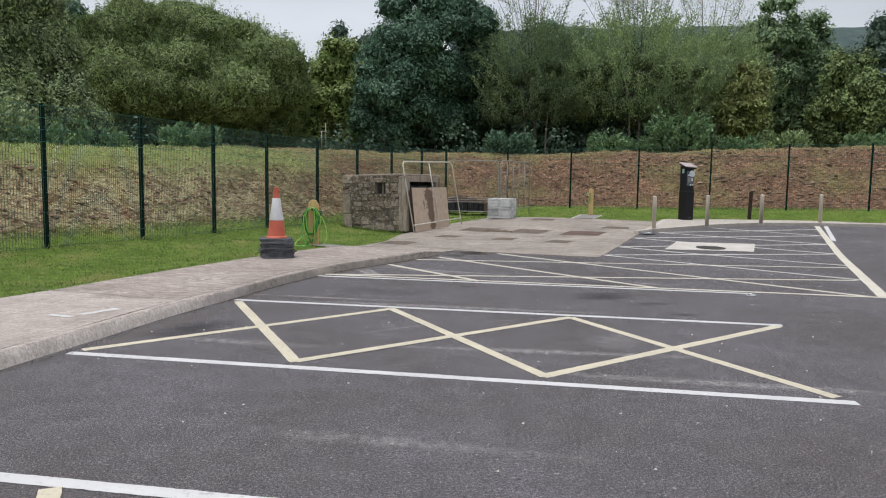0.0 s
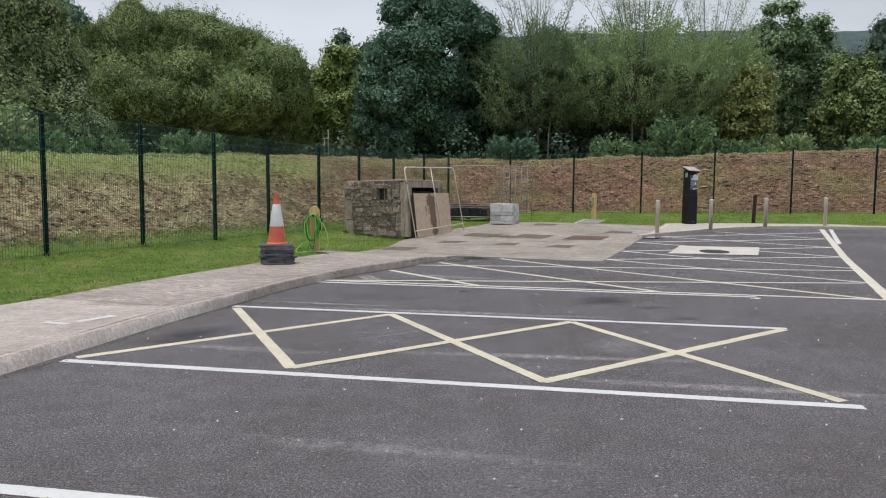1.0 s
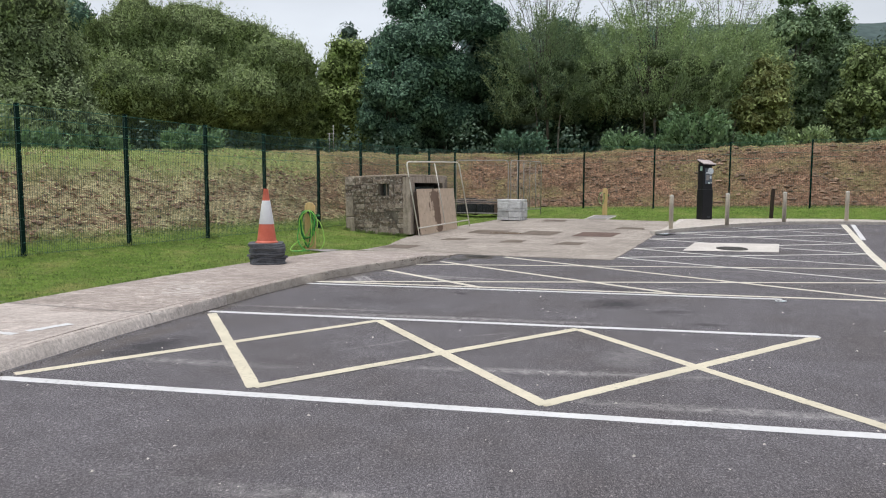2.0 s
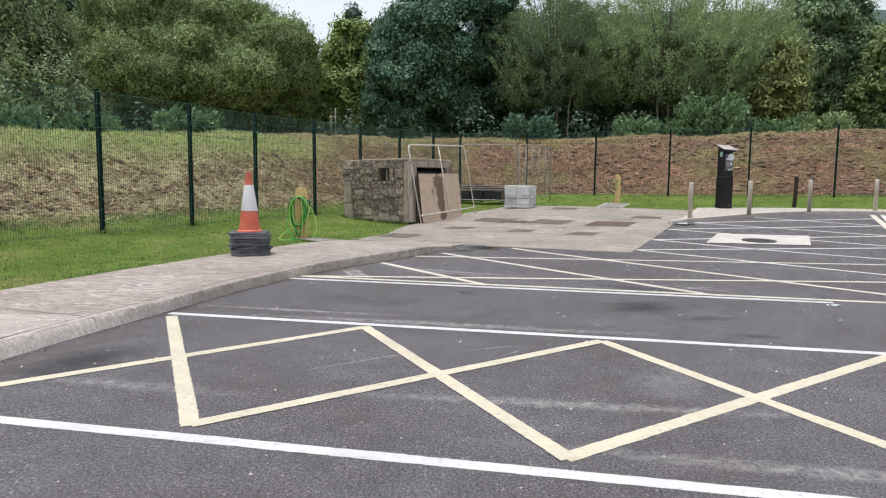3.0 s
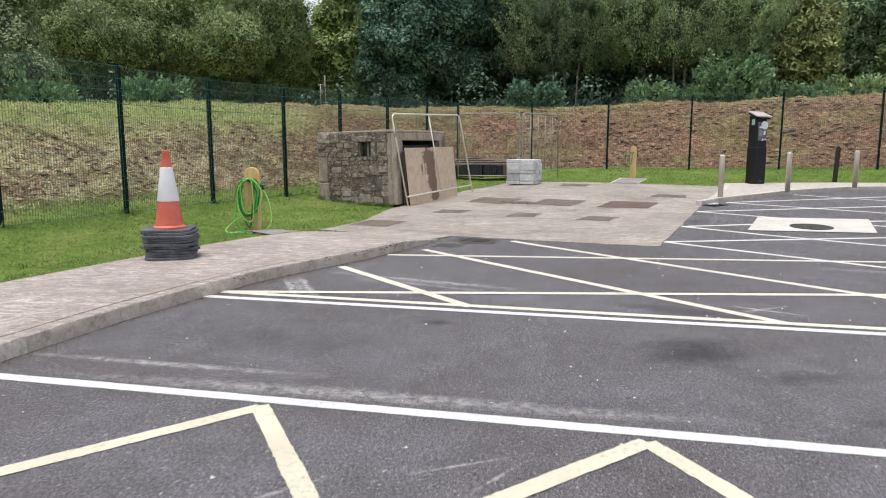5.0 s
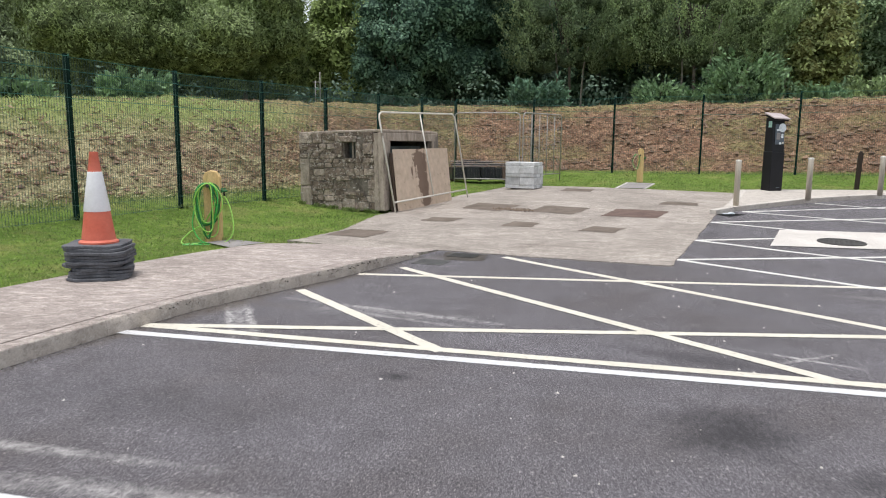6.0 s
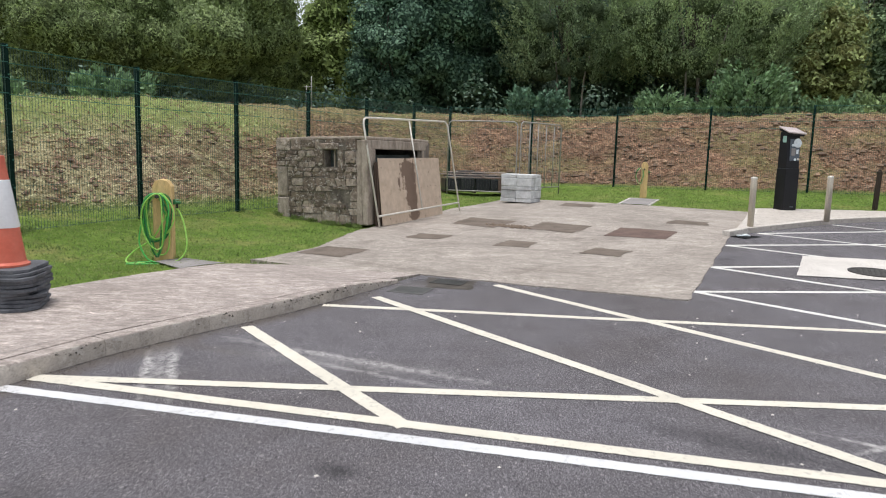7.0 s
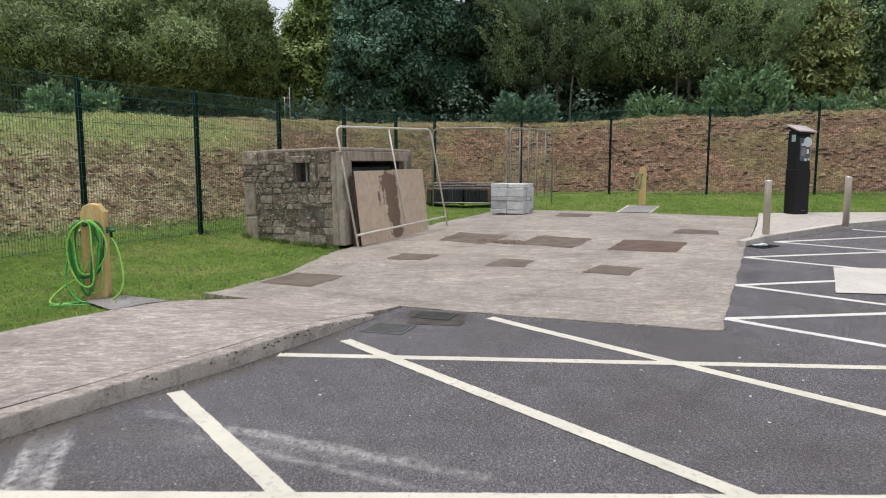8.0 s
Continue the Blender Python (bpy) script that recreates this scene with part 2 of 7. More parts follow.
def ground_material():
    """Mown grass on the flat, brown cut-back weeds on the bank, green again along its crest."""
    m, nt, b, green = grass_material()
    m.name = "ground_grass_and_weeds"
    lay = nt.nodes.new("ShaderNodeAttribute")
    lay.attribute_name = "bank"
    crest = nt.nodes.new("ShaderNodeAttribute")
    crest.attribute_name = "crest"
    a = noise_tex(nt, 4.5, 8.0, 0.82, (1.0, 1.0, 2.5))
    c = noise_tex(nt, 15.0, 5.0, 0.8)
    d = noise_tex(nt, 0.35, 4.0, 0.6)
    straw = ramp(nt, a, [(0.30, (0.075, 0.044, 0.033)), (0.46, (0.185, 0.108, 0.074)), (0.58, (0.285, 0.188, 0.124)), (0.72, (0.41, 0.315, 0.205))])
    straw = mixed(nt, 0.9, straw, ramp(nt, c, [(0.36, (0.22, 0.20, 0.19)), (0.5, (1.0, 1.0, 1.0)), (0.66, (2.1, 2.05, 2.0))]), "MULTIPLY")
    pale = nt.nodes.new("ShaderNodeAttribute")
    pale.attribute_name = "pale"
    straw = mixed(nt, span(nt, d, 0.46, 0.60, 0.0, 0.55), straw, (0.215, 0.222, 0.09))
    heap = noise_tex(nt, 1.1, 5.0, 0.65, (1.0, 1.0, 2.2), False, 0.9)
    straw = mixed(nt, 1.0, straw, ramp(nt, heap, [(0.36, (0.76, 0.71, 0.67)), (0.5, (1.12, 1.11, 1.09)), (0.64, (1.55, 1.52, 1.46))]), "MULTIPLY")
    straw = mixed(nt, times(nt, times(nt, pale.outputs["Fac"], span(nt, heap, 0.40, 0.56, 0.15, 1.0)), span(nt, a, 0.35, 0.6, 0.4, 0.9)), straw, ramp(nt, c, [(0.38, (0.23, 0.20, 0.112)), (0.5, (0.61, 0.57, 0.335)), (0.64, (0.82, 0.785, 0.52))]))
    straw = mixed(nt, times(nt, crest.outputs["Fac"], span(nt, pale.outputs["Fac"], 0.0, 0.6, 0.3, 1.0)), straw, mixed(nt, 0.55, green, (0.40, 0.43, 0.175)))
    col = mixed(nt, lay.outputs["Fac"], green, straw)
    nt.links.new(col, b.inputs["Base Color"])
    both = nt.nodes.new("ShaderNodeMath")
    both.operation = "MULTIPLY_ADD"
    both.inputs[1].default_value = 2.5
    nt.links.new(noise_tex(nt, 3.2, 4.0, 0.7, (1.0, 1.0, 2.0), False, 0.8), both.inputs[0])
    nt.links.new(c, both.inputs[2])
    bump(nt, b, both.outputs["Value"], 1.0, 0.07)
    return m


def leaf_material(name, dark, light, glow=0.22, flash=1.9, patch=0.0):
    """Foliage: each leaf its own shade, some light let through."""
    m, nt, b = shader(name, 0.62, 0.0, 0.25)
    geo = nt.nodes.new("ShaderNodeNewGeometry")
    low = tuple(0.55 * p + 0.32 * q for p, q in zip(dark, light))
    col = ramp(nt, geo.outputs["Random Per Island"], [(0.0, low), (0.5, tuple(0.86 * v for v in light)), (0.85, tuple(1.12 * v for v in light)), (1.0, tuple(min(flash, 1.5) * v for v in light))])
    col = mixed(nt, 0.55, col, ramp(nt, noise_tex(nt, 0.55, 3.0, 0.6), [(0.35, (0.68, 0.72, 0.76)), (0.65, (1.22, 1.22, 1.10))]), "MULTIPLY")
    if patch:
        col = mixed(nt, patch, col, ramp(nt, noise_tex(nt, 2.4, 6.0, 0.7, None, False, 0.5), [(0.38, (0.50, 0.58, 0.5)), (0.5, (1.0, 1.0, 1.0)), (0.62, (1.5, 1.32, 1.35))]), "MULTIPLY")
    nt.links.new(col, b.inputs["Base Color"])
    tr = nt.nodes.new("ShaderNodeBsdfTranslucent")
    nt.links.new(col, tr.inputs["Color"])
    mx = nt.nodes.new("ShaderNodeMixShader")
    mx.inputs["Fac"].default_value = glow
    out = nt.nodes["Material Output"]
    nt.links.new(b.outputs["BSDF"], mx.inputs[1])
    nt.links.new(tr.outputs["BSDF"], mx.inputs[2])
    nt.links.new(mx.outputs["Shader"], out.inputs["Surface"])
    return m


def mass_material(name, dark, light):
    """The close inner mass of a crown: leafy relief, its shade put in as a tone darker than the leaves over it."""
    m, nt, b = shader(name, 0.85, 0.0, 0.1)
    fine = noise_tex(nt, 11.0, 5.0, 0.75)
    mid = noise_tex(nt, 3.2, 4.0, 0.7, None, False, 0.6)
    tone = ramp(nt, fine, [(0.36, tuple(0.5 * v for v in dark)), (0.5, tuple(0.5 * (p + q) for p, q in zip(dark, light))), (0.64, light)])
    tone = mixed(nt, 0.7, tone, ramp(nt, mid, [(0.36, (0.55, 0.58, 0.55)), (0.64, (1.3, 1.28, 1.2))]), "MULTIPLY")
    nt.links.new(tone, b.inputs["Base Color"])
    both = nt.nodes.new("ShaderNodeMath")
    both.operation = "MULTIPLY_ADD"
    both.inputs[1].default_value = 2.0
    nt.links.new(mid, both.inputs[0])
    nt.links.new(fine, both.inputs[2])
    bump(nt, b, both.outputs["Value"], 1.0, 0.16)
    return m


def paint_material(name, tone, worn):
    m, nt, b = shader(name, 0.7, 0.0, 0.3)
    n = noise_tex(nt, 26.0, 6.0, 0.75)
    big = noise_tex(nt, 2.5, 4.0, 0.6)
    patchy = times(nt, span(nt, n, 0.53, 0.62), span(nt, noise_tex(nt, 1.6, 5.0, 0.7), 0.42, 0.62, 0.15, 0.85))
    col = mixed(nt, patchy, tone, worn)
    col = mixed(nt, 1.0, col, ramp(nt, big, [(0.3, (0.86, 0.86, 0.86)), (0.7, (1.04, 1.04, 1.04))]), "MULTIPLY")
    nt.links.new(col, b.inputs["Base Color"])
    bump(nt, b, noise_tex(nt, 130.0, 3.0, 0.7), 0.4, 0.004)
    return m


def stone_material():
    m, nt, b = shader("rubble_stone", 0.92, 0.0, 0.25)
    info = nt.nodes.new("ShaderNodeObjectInfo")
    col = ramp(nt, info.outputs["Random"], [(0.0, (0.125, 0.096, 0.076)), (0.35, (0.205, 0.161, 0.130)), (0.7, (0.28, 0.226, 0.185)), (1.0, (0.40, 0.335, 0.28))])
    a = noise_tex(nt, 9.0, 6.0, 0.7)
    c = noise_tex(nt, 55.0, 4.0, 0.7)
    col = mixed(nt, 0.8, col, ramp(nt, a, [(0.36, (0.5, 0.49, 0.48)), (0.5, (0.98, 0.98, 0.98)), (0.64, (1.5, 1.47, 1.43))]), "MULTIPLY")
    col = mixed(nt, span(nt, noise_tex(nt, 12.0, 8.0, 0.82), 0.53, 0.60, 0.0, 0.85), col, (0.56, 0.51, 0.455))
    col = mixed(nt, span(nt, noise_tex(nt, 20.0, 7.0, 0.8, None, False, 0.7), 0.55, 0.62, 0.0, 0.8), col, (0.045, 0.036, 0.03))
    nt.links.new(col, b.inputs["Base Color"])
    bump(nt, b, c, 0.8, 0.012)
    return m


def plywood_material():
    m, nt, b = shader("weathered_plywood", 0.75, 0.0, 0.3)
    grain = noise_tex(nt, 7.0, 6.0, 0.7, (1.0, 12.0, 1.0), True)
    big = noise_tex(nt, 2.0, 4.0, 0.6, None, True)
    col = ramp(nt, grain, [(0.3, (0.52, 0.40, 0.30)), (0.7, (0.69, 0.555, 0.44))])
    wet = nt.nodes.new("ShaderNodeAttribute")
    wet.attribute_name = "wet"
    edge = nt.nodes.new("ShaderNodeMath")
    edge.operation = "ADD"
    nt.links.new(wet.outputs["Fac"], edge.inputs[0])
    nt.links.new(span(nt, noise_tex(nt, 5.5, 5.0, 0.65, None, True), 0.3, 0.7, -0.42, 0.42), edge.inputs[1])
    damp = span(nt, edge.outputs["Value"], 0.45, 0.6, 0.0, 0.85)
    col = mixed(nt, span(nt, noise_tex(nt, 13.0, 2.0, 0.5, None, True), 0.70, 0.73, 0.0, 0.8), col, (0.10, 0.07, 0.055))
    col = mixed(nt, damp, col, (0.15, 0.092, 0.066))
    col = mixed(nt, 0.5, col, ramp(nt, big, [(0.3, (0.8, 0.8, 0.8)), (0.7, (1.15, 1.15, 1.15))]), "MULTIPLY")
    nt.links.new(col, b.inputs["Base Color"])
    bump(nt, b, grain, 0.25, 0.004)
    return m


M_ASPHALT = asphalt_material()
M_PAVE = concrete_material("brushed_concrete", (0.262, 0.224, 0.205), (0.43, 0.378, 0.35))
M_PAVE_NEW = concrete_material("smooth_pink_concrete", (0.36, 0.315, 0.29), (0.52, 0.465, 0.435), 0.5)
M_APRON = concrete_material("apron_concrete", (0.190, 0.165, 0.145), (0.44, 0.396, 0.356), 0.8, ((2.15, 20.05, 0.42, 0.13, -35, 0.85), (1.45, 19.55, 0.35, 0.10, -15, 0.5), (0.4, 15.2, 1.0, 0.25, -25, 0.4), (3.2, 18.4, 0.7, 0.06, -20, 0.35), (4.4, 17.0, 0.4, 0.05, 20, 0.35), (1.0, 17.0, 0.5, 0.04, -10, 0.4), (3.0, 16.0, 0.6, 0.05, 15, 0.3), (4.9, 18.2, 0.5, 0.04, -30, 0.4), (2.2, 15.3, 0.9, 0.10, -18, 0.35), (1.7, 16.3, 0.35, 0.05, 40, 0.3), (3.9, 21.4, 0.7, 0.08, -25, 0.3), (0.2, 19.5, 0.5, 0.07, 30, 0.3), (-0.3, 17.5, 0.4, 0.12, 60, 0.3), (4.6, 22.6, 0.6, 0.1, -40, 0.25)))
M_KERB = concrete_material("kerb_concrete", (0.50, 0.445, 0.412), (0.65, 0.59, 0.55), 0.3)
M_KERB_OLD = concrete_material("weathered_kerb_concrete", (0.38, 0.332, 0.288), (0.58, 0.52, 0.46), 0)
M_PALEKERB = concrete_material("pale_kerb_concrete", (0.42, 0.385, 0.35), (0.62, 0.58, 0.54), 0.35)
M_ISLAND = concrete_material("island_concrete", (0.42, 0.375, 0.33), (0.57, 0.525, 0.48), 0)
M_PATCH = surface("patched_concrete", (0.088, 0.068, 0.054), (0.205, 0.166, 0.136), 60, 3.0, 0.9)
M_PATCH_RED = surface("red_brown_patch", (0.088, 0.056, 0.046), (0.178, 0.122, 0.102), 60, 3.0, 0.9)
M_SOIL = surface("damp_soil_and_tar", (0.045, 0.040, 0.036), (0.11, 0.096, 0.082), 45, 6, 0.92, 0, 0.3, 0.8, 0.012)
M_CRUMB = surface("dry_brown_crumbs", (0.10, 0.074, 0.056), (0.28, 0.22, 0.175), 45, 6, 0.95, 0, 0.2, 0.8, 0.012)
M_SLAB = surface("grey_slab", (0.20, 0.185, 0.178), (0.34, 0.32, 0.31), 60, 2.0, 0.88)
M_GROUND = ground_material()
M_WHITE = paint_material("white_road_paint", (0.66, 0.66, 0.67), (0.38, 0.37, 0.37))
M_CREAM = paint_material("cream_road_paint", (0.65, 0.597, 0.47), (0.36, 0.33, 0.26))
M_PALE = paint_material("pale_road_paint", (0.68, 0.64, 0.55), (0.42, 0.40, 0.36))
M_FAR = paint_material("chalky_road_paint", (0.71, 0.70, 0.66), (0.42, 0.41, 0.38))
M_LIME = surface("pale_lime_daub", (0.30, 0.275, 0.245), (0.52, 0.49, 0.45), 60, 9, 0.95, 0, 0.2, 0.6, 0.01)
M_PAD = surface("pale_new_concrete", (0.50, 0.465, 0.43), (0.65, 0.615, 0.575), 50, 1.5, 0.85)
M_IRON = surface("cast_iron", (0.04, 0.038, 0.036), (0.10, 0.095, 0.09), 80, 4, 0.7, 0.3)
M_GRATE = surface("worn_iron_grate", (0.085, 0.083, 0.082), (0.17, 0.165, 0.16), 60, 8, 0.75, 0.2)
M_GREEN = surface("green_fence_paint", (0.0018, 0.013, 0.010), (0.0042, 0.024, 0.018), 60, 3, 0.7, 0.0, 0.12, 0.1)
# the fence's green made brighter, as if lit by the sky
M_WIRE = surface("skylit_green_coating", (0.038, 0.150, 0.122), (0.064, 0.205, 0.168), 60, 3, 0.6, 0.0, 0.3, 0.1)
M_MESHGREEN = surface("muted_green_wire", (0.042, 0.094, 0.074), (0.084, 0.155, 0.126), 60, 3, 0.6, 0.0, 0.35, 0.1)
M_STONE = stone_material()
# mortar with the shade of its recessed joints put into the dark tone
M_MORTAR = surface("shaded_lime_mortar", (0.05, 0.042, 0.035), (0.27, 0.235, 0.20), 40, 5, 0.95, 0, 0.2, 0.8, 0.015)
M_RENDER = surface("old_cement", (0.19, 0.157, 0.128), (0.51, 0.435, 0.365), 30, 5, 0.95, 0, 0.2, 0.6, 0.012, False, (2.2, 2.2, 0.7))
# stands for shade: doorway, window recess and grate pits are coloured dark
M_DARK = surface("shaded_interior", (0.06, 0.072, 0.070), (0.12, 0.138, 0.135), 30, 3, 0.95)
M_GALV = surface("galvanised_tube", (0.56, 0.53, 0.47), (0.76, 0.73, 0.665), 60, 6, 0.5, 0.25, 0.5, 0.15, 0.003)
M_DULL = surface("dull_galvanised_tube", (0.25, 0.24, 0.225), (0.42, 0.41, 0.385), 60, 6, 0.55, 0.3, 0.5, 0.15, 0.003)
M_MESHW = surface("galvanised_wire", (0.30, 0.29, 0.28), (0.42, 0.41, 0.40), 60, 6, 0.55, 0.3, 0.5, 0.1, 0.002)
M_PLY = plywood_material()
M_PLYDARK = surface("dark_wet_plywood", (0.05, 0.032, 0.022), (0.10, 0.068, 0.05), 30, 3, 0.8, obj=True)
M_BLOCK = surface("concrete_block", (0.42, 0.425, 0.43), (0.66, 0.665, 0.67), 45, 6, 0.93, 0, 0.25, 0.7, 0.01, vary=0.2)
M_ORANGE = surface("orange_pvc", (0.58, 0.125, 0.075), (0.66, 0.18, 0.12), 40, 4, 0.55, 0, 0.4, 0.1, 0.003, grain_share=0.12)
M_SLEEVE = surface("reflective_white", (0.76, 0.765, 0.79), (0.83, 0.835, 0.86), 40, 4, 0.45, 0, 0.5, 0.1, 0.003, grain_share=0.08)
M_RUBBER = surface("recycled_rubber", (0.050, 0.052, 0.060), (0.155, 0.160, 0.178), 50, 5, 0.75, 0, 0.4, 0.5, 0.008)
M_POSTWOOD = surface("pale_sawn_timber", (0.56, 0.37, 0.15), (0.75, 0.545, 0.27), 30, 3, 0.75, 0, 0.3, 0.3, 0.005, True, (6, 6, 0.7))
M_OLDWOOD = surface("dark_stained_timber", (0.025, 0.018, 0.013), (0.05, 0.036, 0.026), 30, 3, 0.8, 0, 0.3, 0.3, 0.005, True, (6, 6, 0.7))
M_HOSE = surface("green_hose", (0.035, 0.33, 0.055), (0.08, 0.46, 0.09), 50, 8, 0.4, 0, 0.5, 0.1, 0.002)
M_HOSEDARK = surface("dark_green_hose", (0.01, 0.12, 0.03), (0.02, 0.2, 0.05), 50, 8, 0.4, 0, 0.5, 0.1, 0.002)
M_HOSELIGHT = surface("lime_hose", (0.25, 0.55, 0.07), (0.38, 0.66, 0.15), 50, 8, 0.4, 0, 0.5, 0.1, 0.002)
M_TANHOSE = surface("faded_tan_hose", (0.45, 0.38, 0.22), (0.60, 0.52, 0.33), 50, 8, 0.5, 0, 0.4, 0.1, 0.002)
M_BOLLARD = surface("brushed_steel_bollard", (0.46, 0.405, 0.325), (0.62, 0.56, 0.47), 60, 6, 0.45, 0.35, 0.5, 0.1, 0.002, True, (8, 8, 0.6))
M_BOLLTOP = surface("pale_bollard_cap", (0.52, 0.49, 0.44), (0.64, 0.61, 0.56), 60, 6, 0.4, 0.3)
M_BLACK = surface("black_powder_coat", (0.006, 0.006, 0.008), (0.012, 0.012, 0.015), 60, 3, 0.5, 0, 0.3, 0.1, 0.002)
M_CANOPY = surface("weathered_grey_canopy", (0.42, 0.35, 0.345), (0.58, 0.51, 0.50), 60, 3, 0.5, 0.2)
M_STICKER = surface("white_sticker", (0.62, 0.68, 0.70), (0.78, 0.82, 0.84), 60, 5, 0.4)
M_PANELGREY = surface("grey_blue_panel", (0.07, 0.085, 0.105), (0.13, 0.155, 0.185), 60, 5, 0.4)
M_LABELGREEN = surface("pale_green_label", (0.25, 0.42, 0.36), (0.36, 0.55, 0.48), 60, 5, 0.5)
M_PLASTIC = surface("black_plastic", (0.007, 0.008, 0.011), (0.03, 0.033, 0.042), 50, 4, 0.32, 0, 0.5, 0.2, 0.003)
M_SLATWOOD = surface("grey_brown_planks", (0.22, 0.175, 0.158), (0.52, 0.44, 0.405), 40, 4, 0.85, 0, 0.3, 0.4, 0.006)
M_BARK = surface("tree_bark", (0.07, 0.06, 0.048), (0.18, 0.16, 0.135), 20, 2, 0.95, 0, 0.2, 0.8, 0.03)
M_TWIG = surface("grey_twig_bark", (0.06, 0.055, 0.045), (0.13, 0.12, 0.10), 20, 2, 0.95, 0, 0.2, 0.3, 0.01)
M_STEM = surface("pale_young_bark", (0.15, 0.14, 0.115), (0.32, 0.30, 0.26), 20, 2, 0.95, 0, 0.2, 0.5, 0.02)
M_HILL = surface("far_wooded_hill", (0.06, 0.088, 0.09), (0.11, 0.145, 0.14), 0.09, 0.012, 1.0, 0, 0.0, 0.0, 0.01)
L_WILLOW = leaf_material("willow_leaf", (0.108, 0.152, 0.062), (0.228, 0.300, 0.120), 0.06, 1.35)
# deep green, darkened to carry the shade low between the trees
L_SHADOW = leaf_material("deep_green_shade_leaf", (0.048, 0.086, 0.066), (0.120, 0.182, 0.136))
L_DARK = leaf_material("alder_leaf", (0.059, 0.122, 0.084), (0.131, 0.230, 0.155))
L_MID = leaf_material("mid_green_leaf", (0.088, 0.152, 0.090), (0.255, 0.362, 0.205))
L_OLIVE = leaf_material("olive_leaf", (0.130, 0.188, 0.098), (0.345, 0.448, 0.228), 0.25, 1.35)
L_ASH = leaf_material("ash_leaf", (0.088, 0.136, 0.076), (0.235, 0.315, 0.172), 0.25, 1.35)
L_YELLOW = leaf_material("yellow_green_leaf", (0.125, 0.178, 0.058), (0.32, 0.415, 0.148))
L_AUTUMN = leaf_material("turning_leaf", (0.115, 0.145, 0.058), (0.31, 0.36, 0.145))
L_BROWN = leaf_material("brownish_leaf", (0.088, 0.122, 0.062), (0.265, 0.335, 0.172))
L_BUSH = leaf_material("bramble_leaf", (0.062, 0.120, 0.062), (0.205, 0.320, 0.165))
# a darker twin of each leaf colour carries the crowns' inner shade
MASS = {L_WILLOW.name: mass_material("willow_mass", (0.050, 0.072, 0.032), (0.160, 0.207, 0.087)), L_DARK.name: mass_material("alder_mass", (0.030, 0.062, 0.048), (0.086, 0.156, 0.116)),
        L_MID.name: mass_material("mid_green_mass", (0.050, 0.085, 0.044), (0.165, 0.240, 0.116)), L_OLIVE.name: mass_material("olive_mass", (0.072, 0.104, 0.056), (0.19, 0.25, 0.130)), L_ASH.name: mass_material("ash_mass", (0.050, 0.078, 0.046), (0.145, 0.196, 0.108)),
        L_SHADOW.name: mass_material("deep_green_shade_mass", (0.042, 0.068, 0.056), (0.105, 0.155, 0.120)), L_YELLOW.name: mass_material("yellow_green_mass", (0.060, 0.092, 0.034), (0.19, 0.245, 0.09)),
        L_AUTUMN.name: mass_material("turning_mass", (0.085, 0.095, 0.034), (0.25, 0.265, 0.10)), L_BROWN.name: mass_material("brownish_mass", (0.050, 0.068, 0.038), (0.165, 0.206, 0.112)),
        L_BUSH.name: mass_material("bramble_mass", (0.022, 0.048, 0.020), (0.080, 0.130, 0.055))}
L_STRAW = leaf_material("dry_brown_stems", (0.125, 0.07, 0.05), (0.385, 0.245, 0.17), 0.1, 1.5)
L_DOCK = leaf_material("withered_red_brown_stems", (0.10, 0.058, 0.04), (0.31, 0.20, 0.14), 0.1, 1.3)
L_CLOD = leaf_material("clods_and_roots", (0.060, 0.038, 0.028), (0.25, 0.162, 0.112), 0.0, 1.5)
L_HAY = leaf_material("dry_straw_stems", (0.365, 0.32, 0.19), (0.60, 0.56, 0.34), 0.15, 1.15)
L_ROUGH = leaf_material("rough_grass_blade", (0.16, 0.215, 0.075), (0.42, 0.50, 0.21), 0.25, 1.3)
L_BLADE = leaf_material("grass_blade", (0.088, 0.150, 0.037), (0.238, 0.308, 0.106), 0.25, 1.35, 0.85)


# ---------------------------------------------------------------- mesh helpers
def mesh_of(name, verts, faces, material, smooth=False):
    me = bpy.data.meshes.new(name)
    me.from_pydata([tuple(v) for v in verts], [], [tuple(f) for f in faces])
    me.materials.append(material)
    if smooth:
        for p in me.polygons:
            p.use_smooth = True
    me.update()
    return me


def bm_mesh(name, bm, material, smooth=False):
    me = bpy.data.meshes.new(name)
    bm.to_mesh(me)
    bm.free()
    me.materials.append(material)
    if smooth:
        for p in me.polygons:
            p.use_smooth = True
    return me


def part(name, me, parent=None, label="", at=None):
    """One mesh as an object, under a thing or a part."""
    ob = new(name, me)
    if parent is not None:
        ob.parent = parent
    if at is not None:
        ob.matrix_basis = at
    if label:
        ob["label"] = label
    return ob


def thing(name, label, category, at, group="", kind=""):
    ob = new(name)
    ob.empty_display_size = 0.2
    ob.matrix_basis = at
    return tagged(ob, label, category, group, kind)


def box(sx, sy, sz, bevel=0.0, segs=1):
    """A box standing on z = 0, centred in x and y."""
    bm = bmesh.new()
    bmesh.ops.create_cube(bm, size=1.0, matrix=Matrix.Translation((0, 0, sz / 2)) @ Matrix.Diagonal((sx, sy, sz, 1)))
    if bevel:
        bmesh.ops.bevel(bm, geom=bm.edges[:], offset=bevel, segments=segs, affect="EDGES", profile=0.5)
    return bm


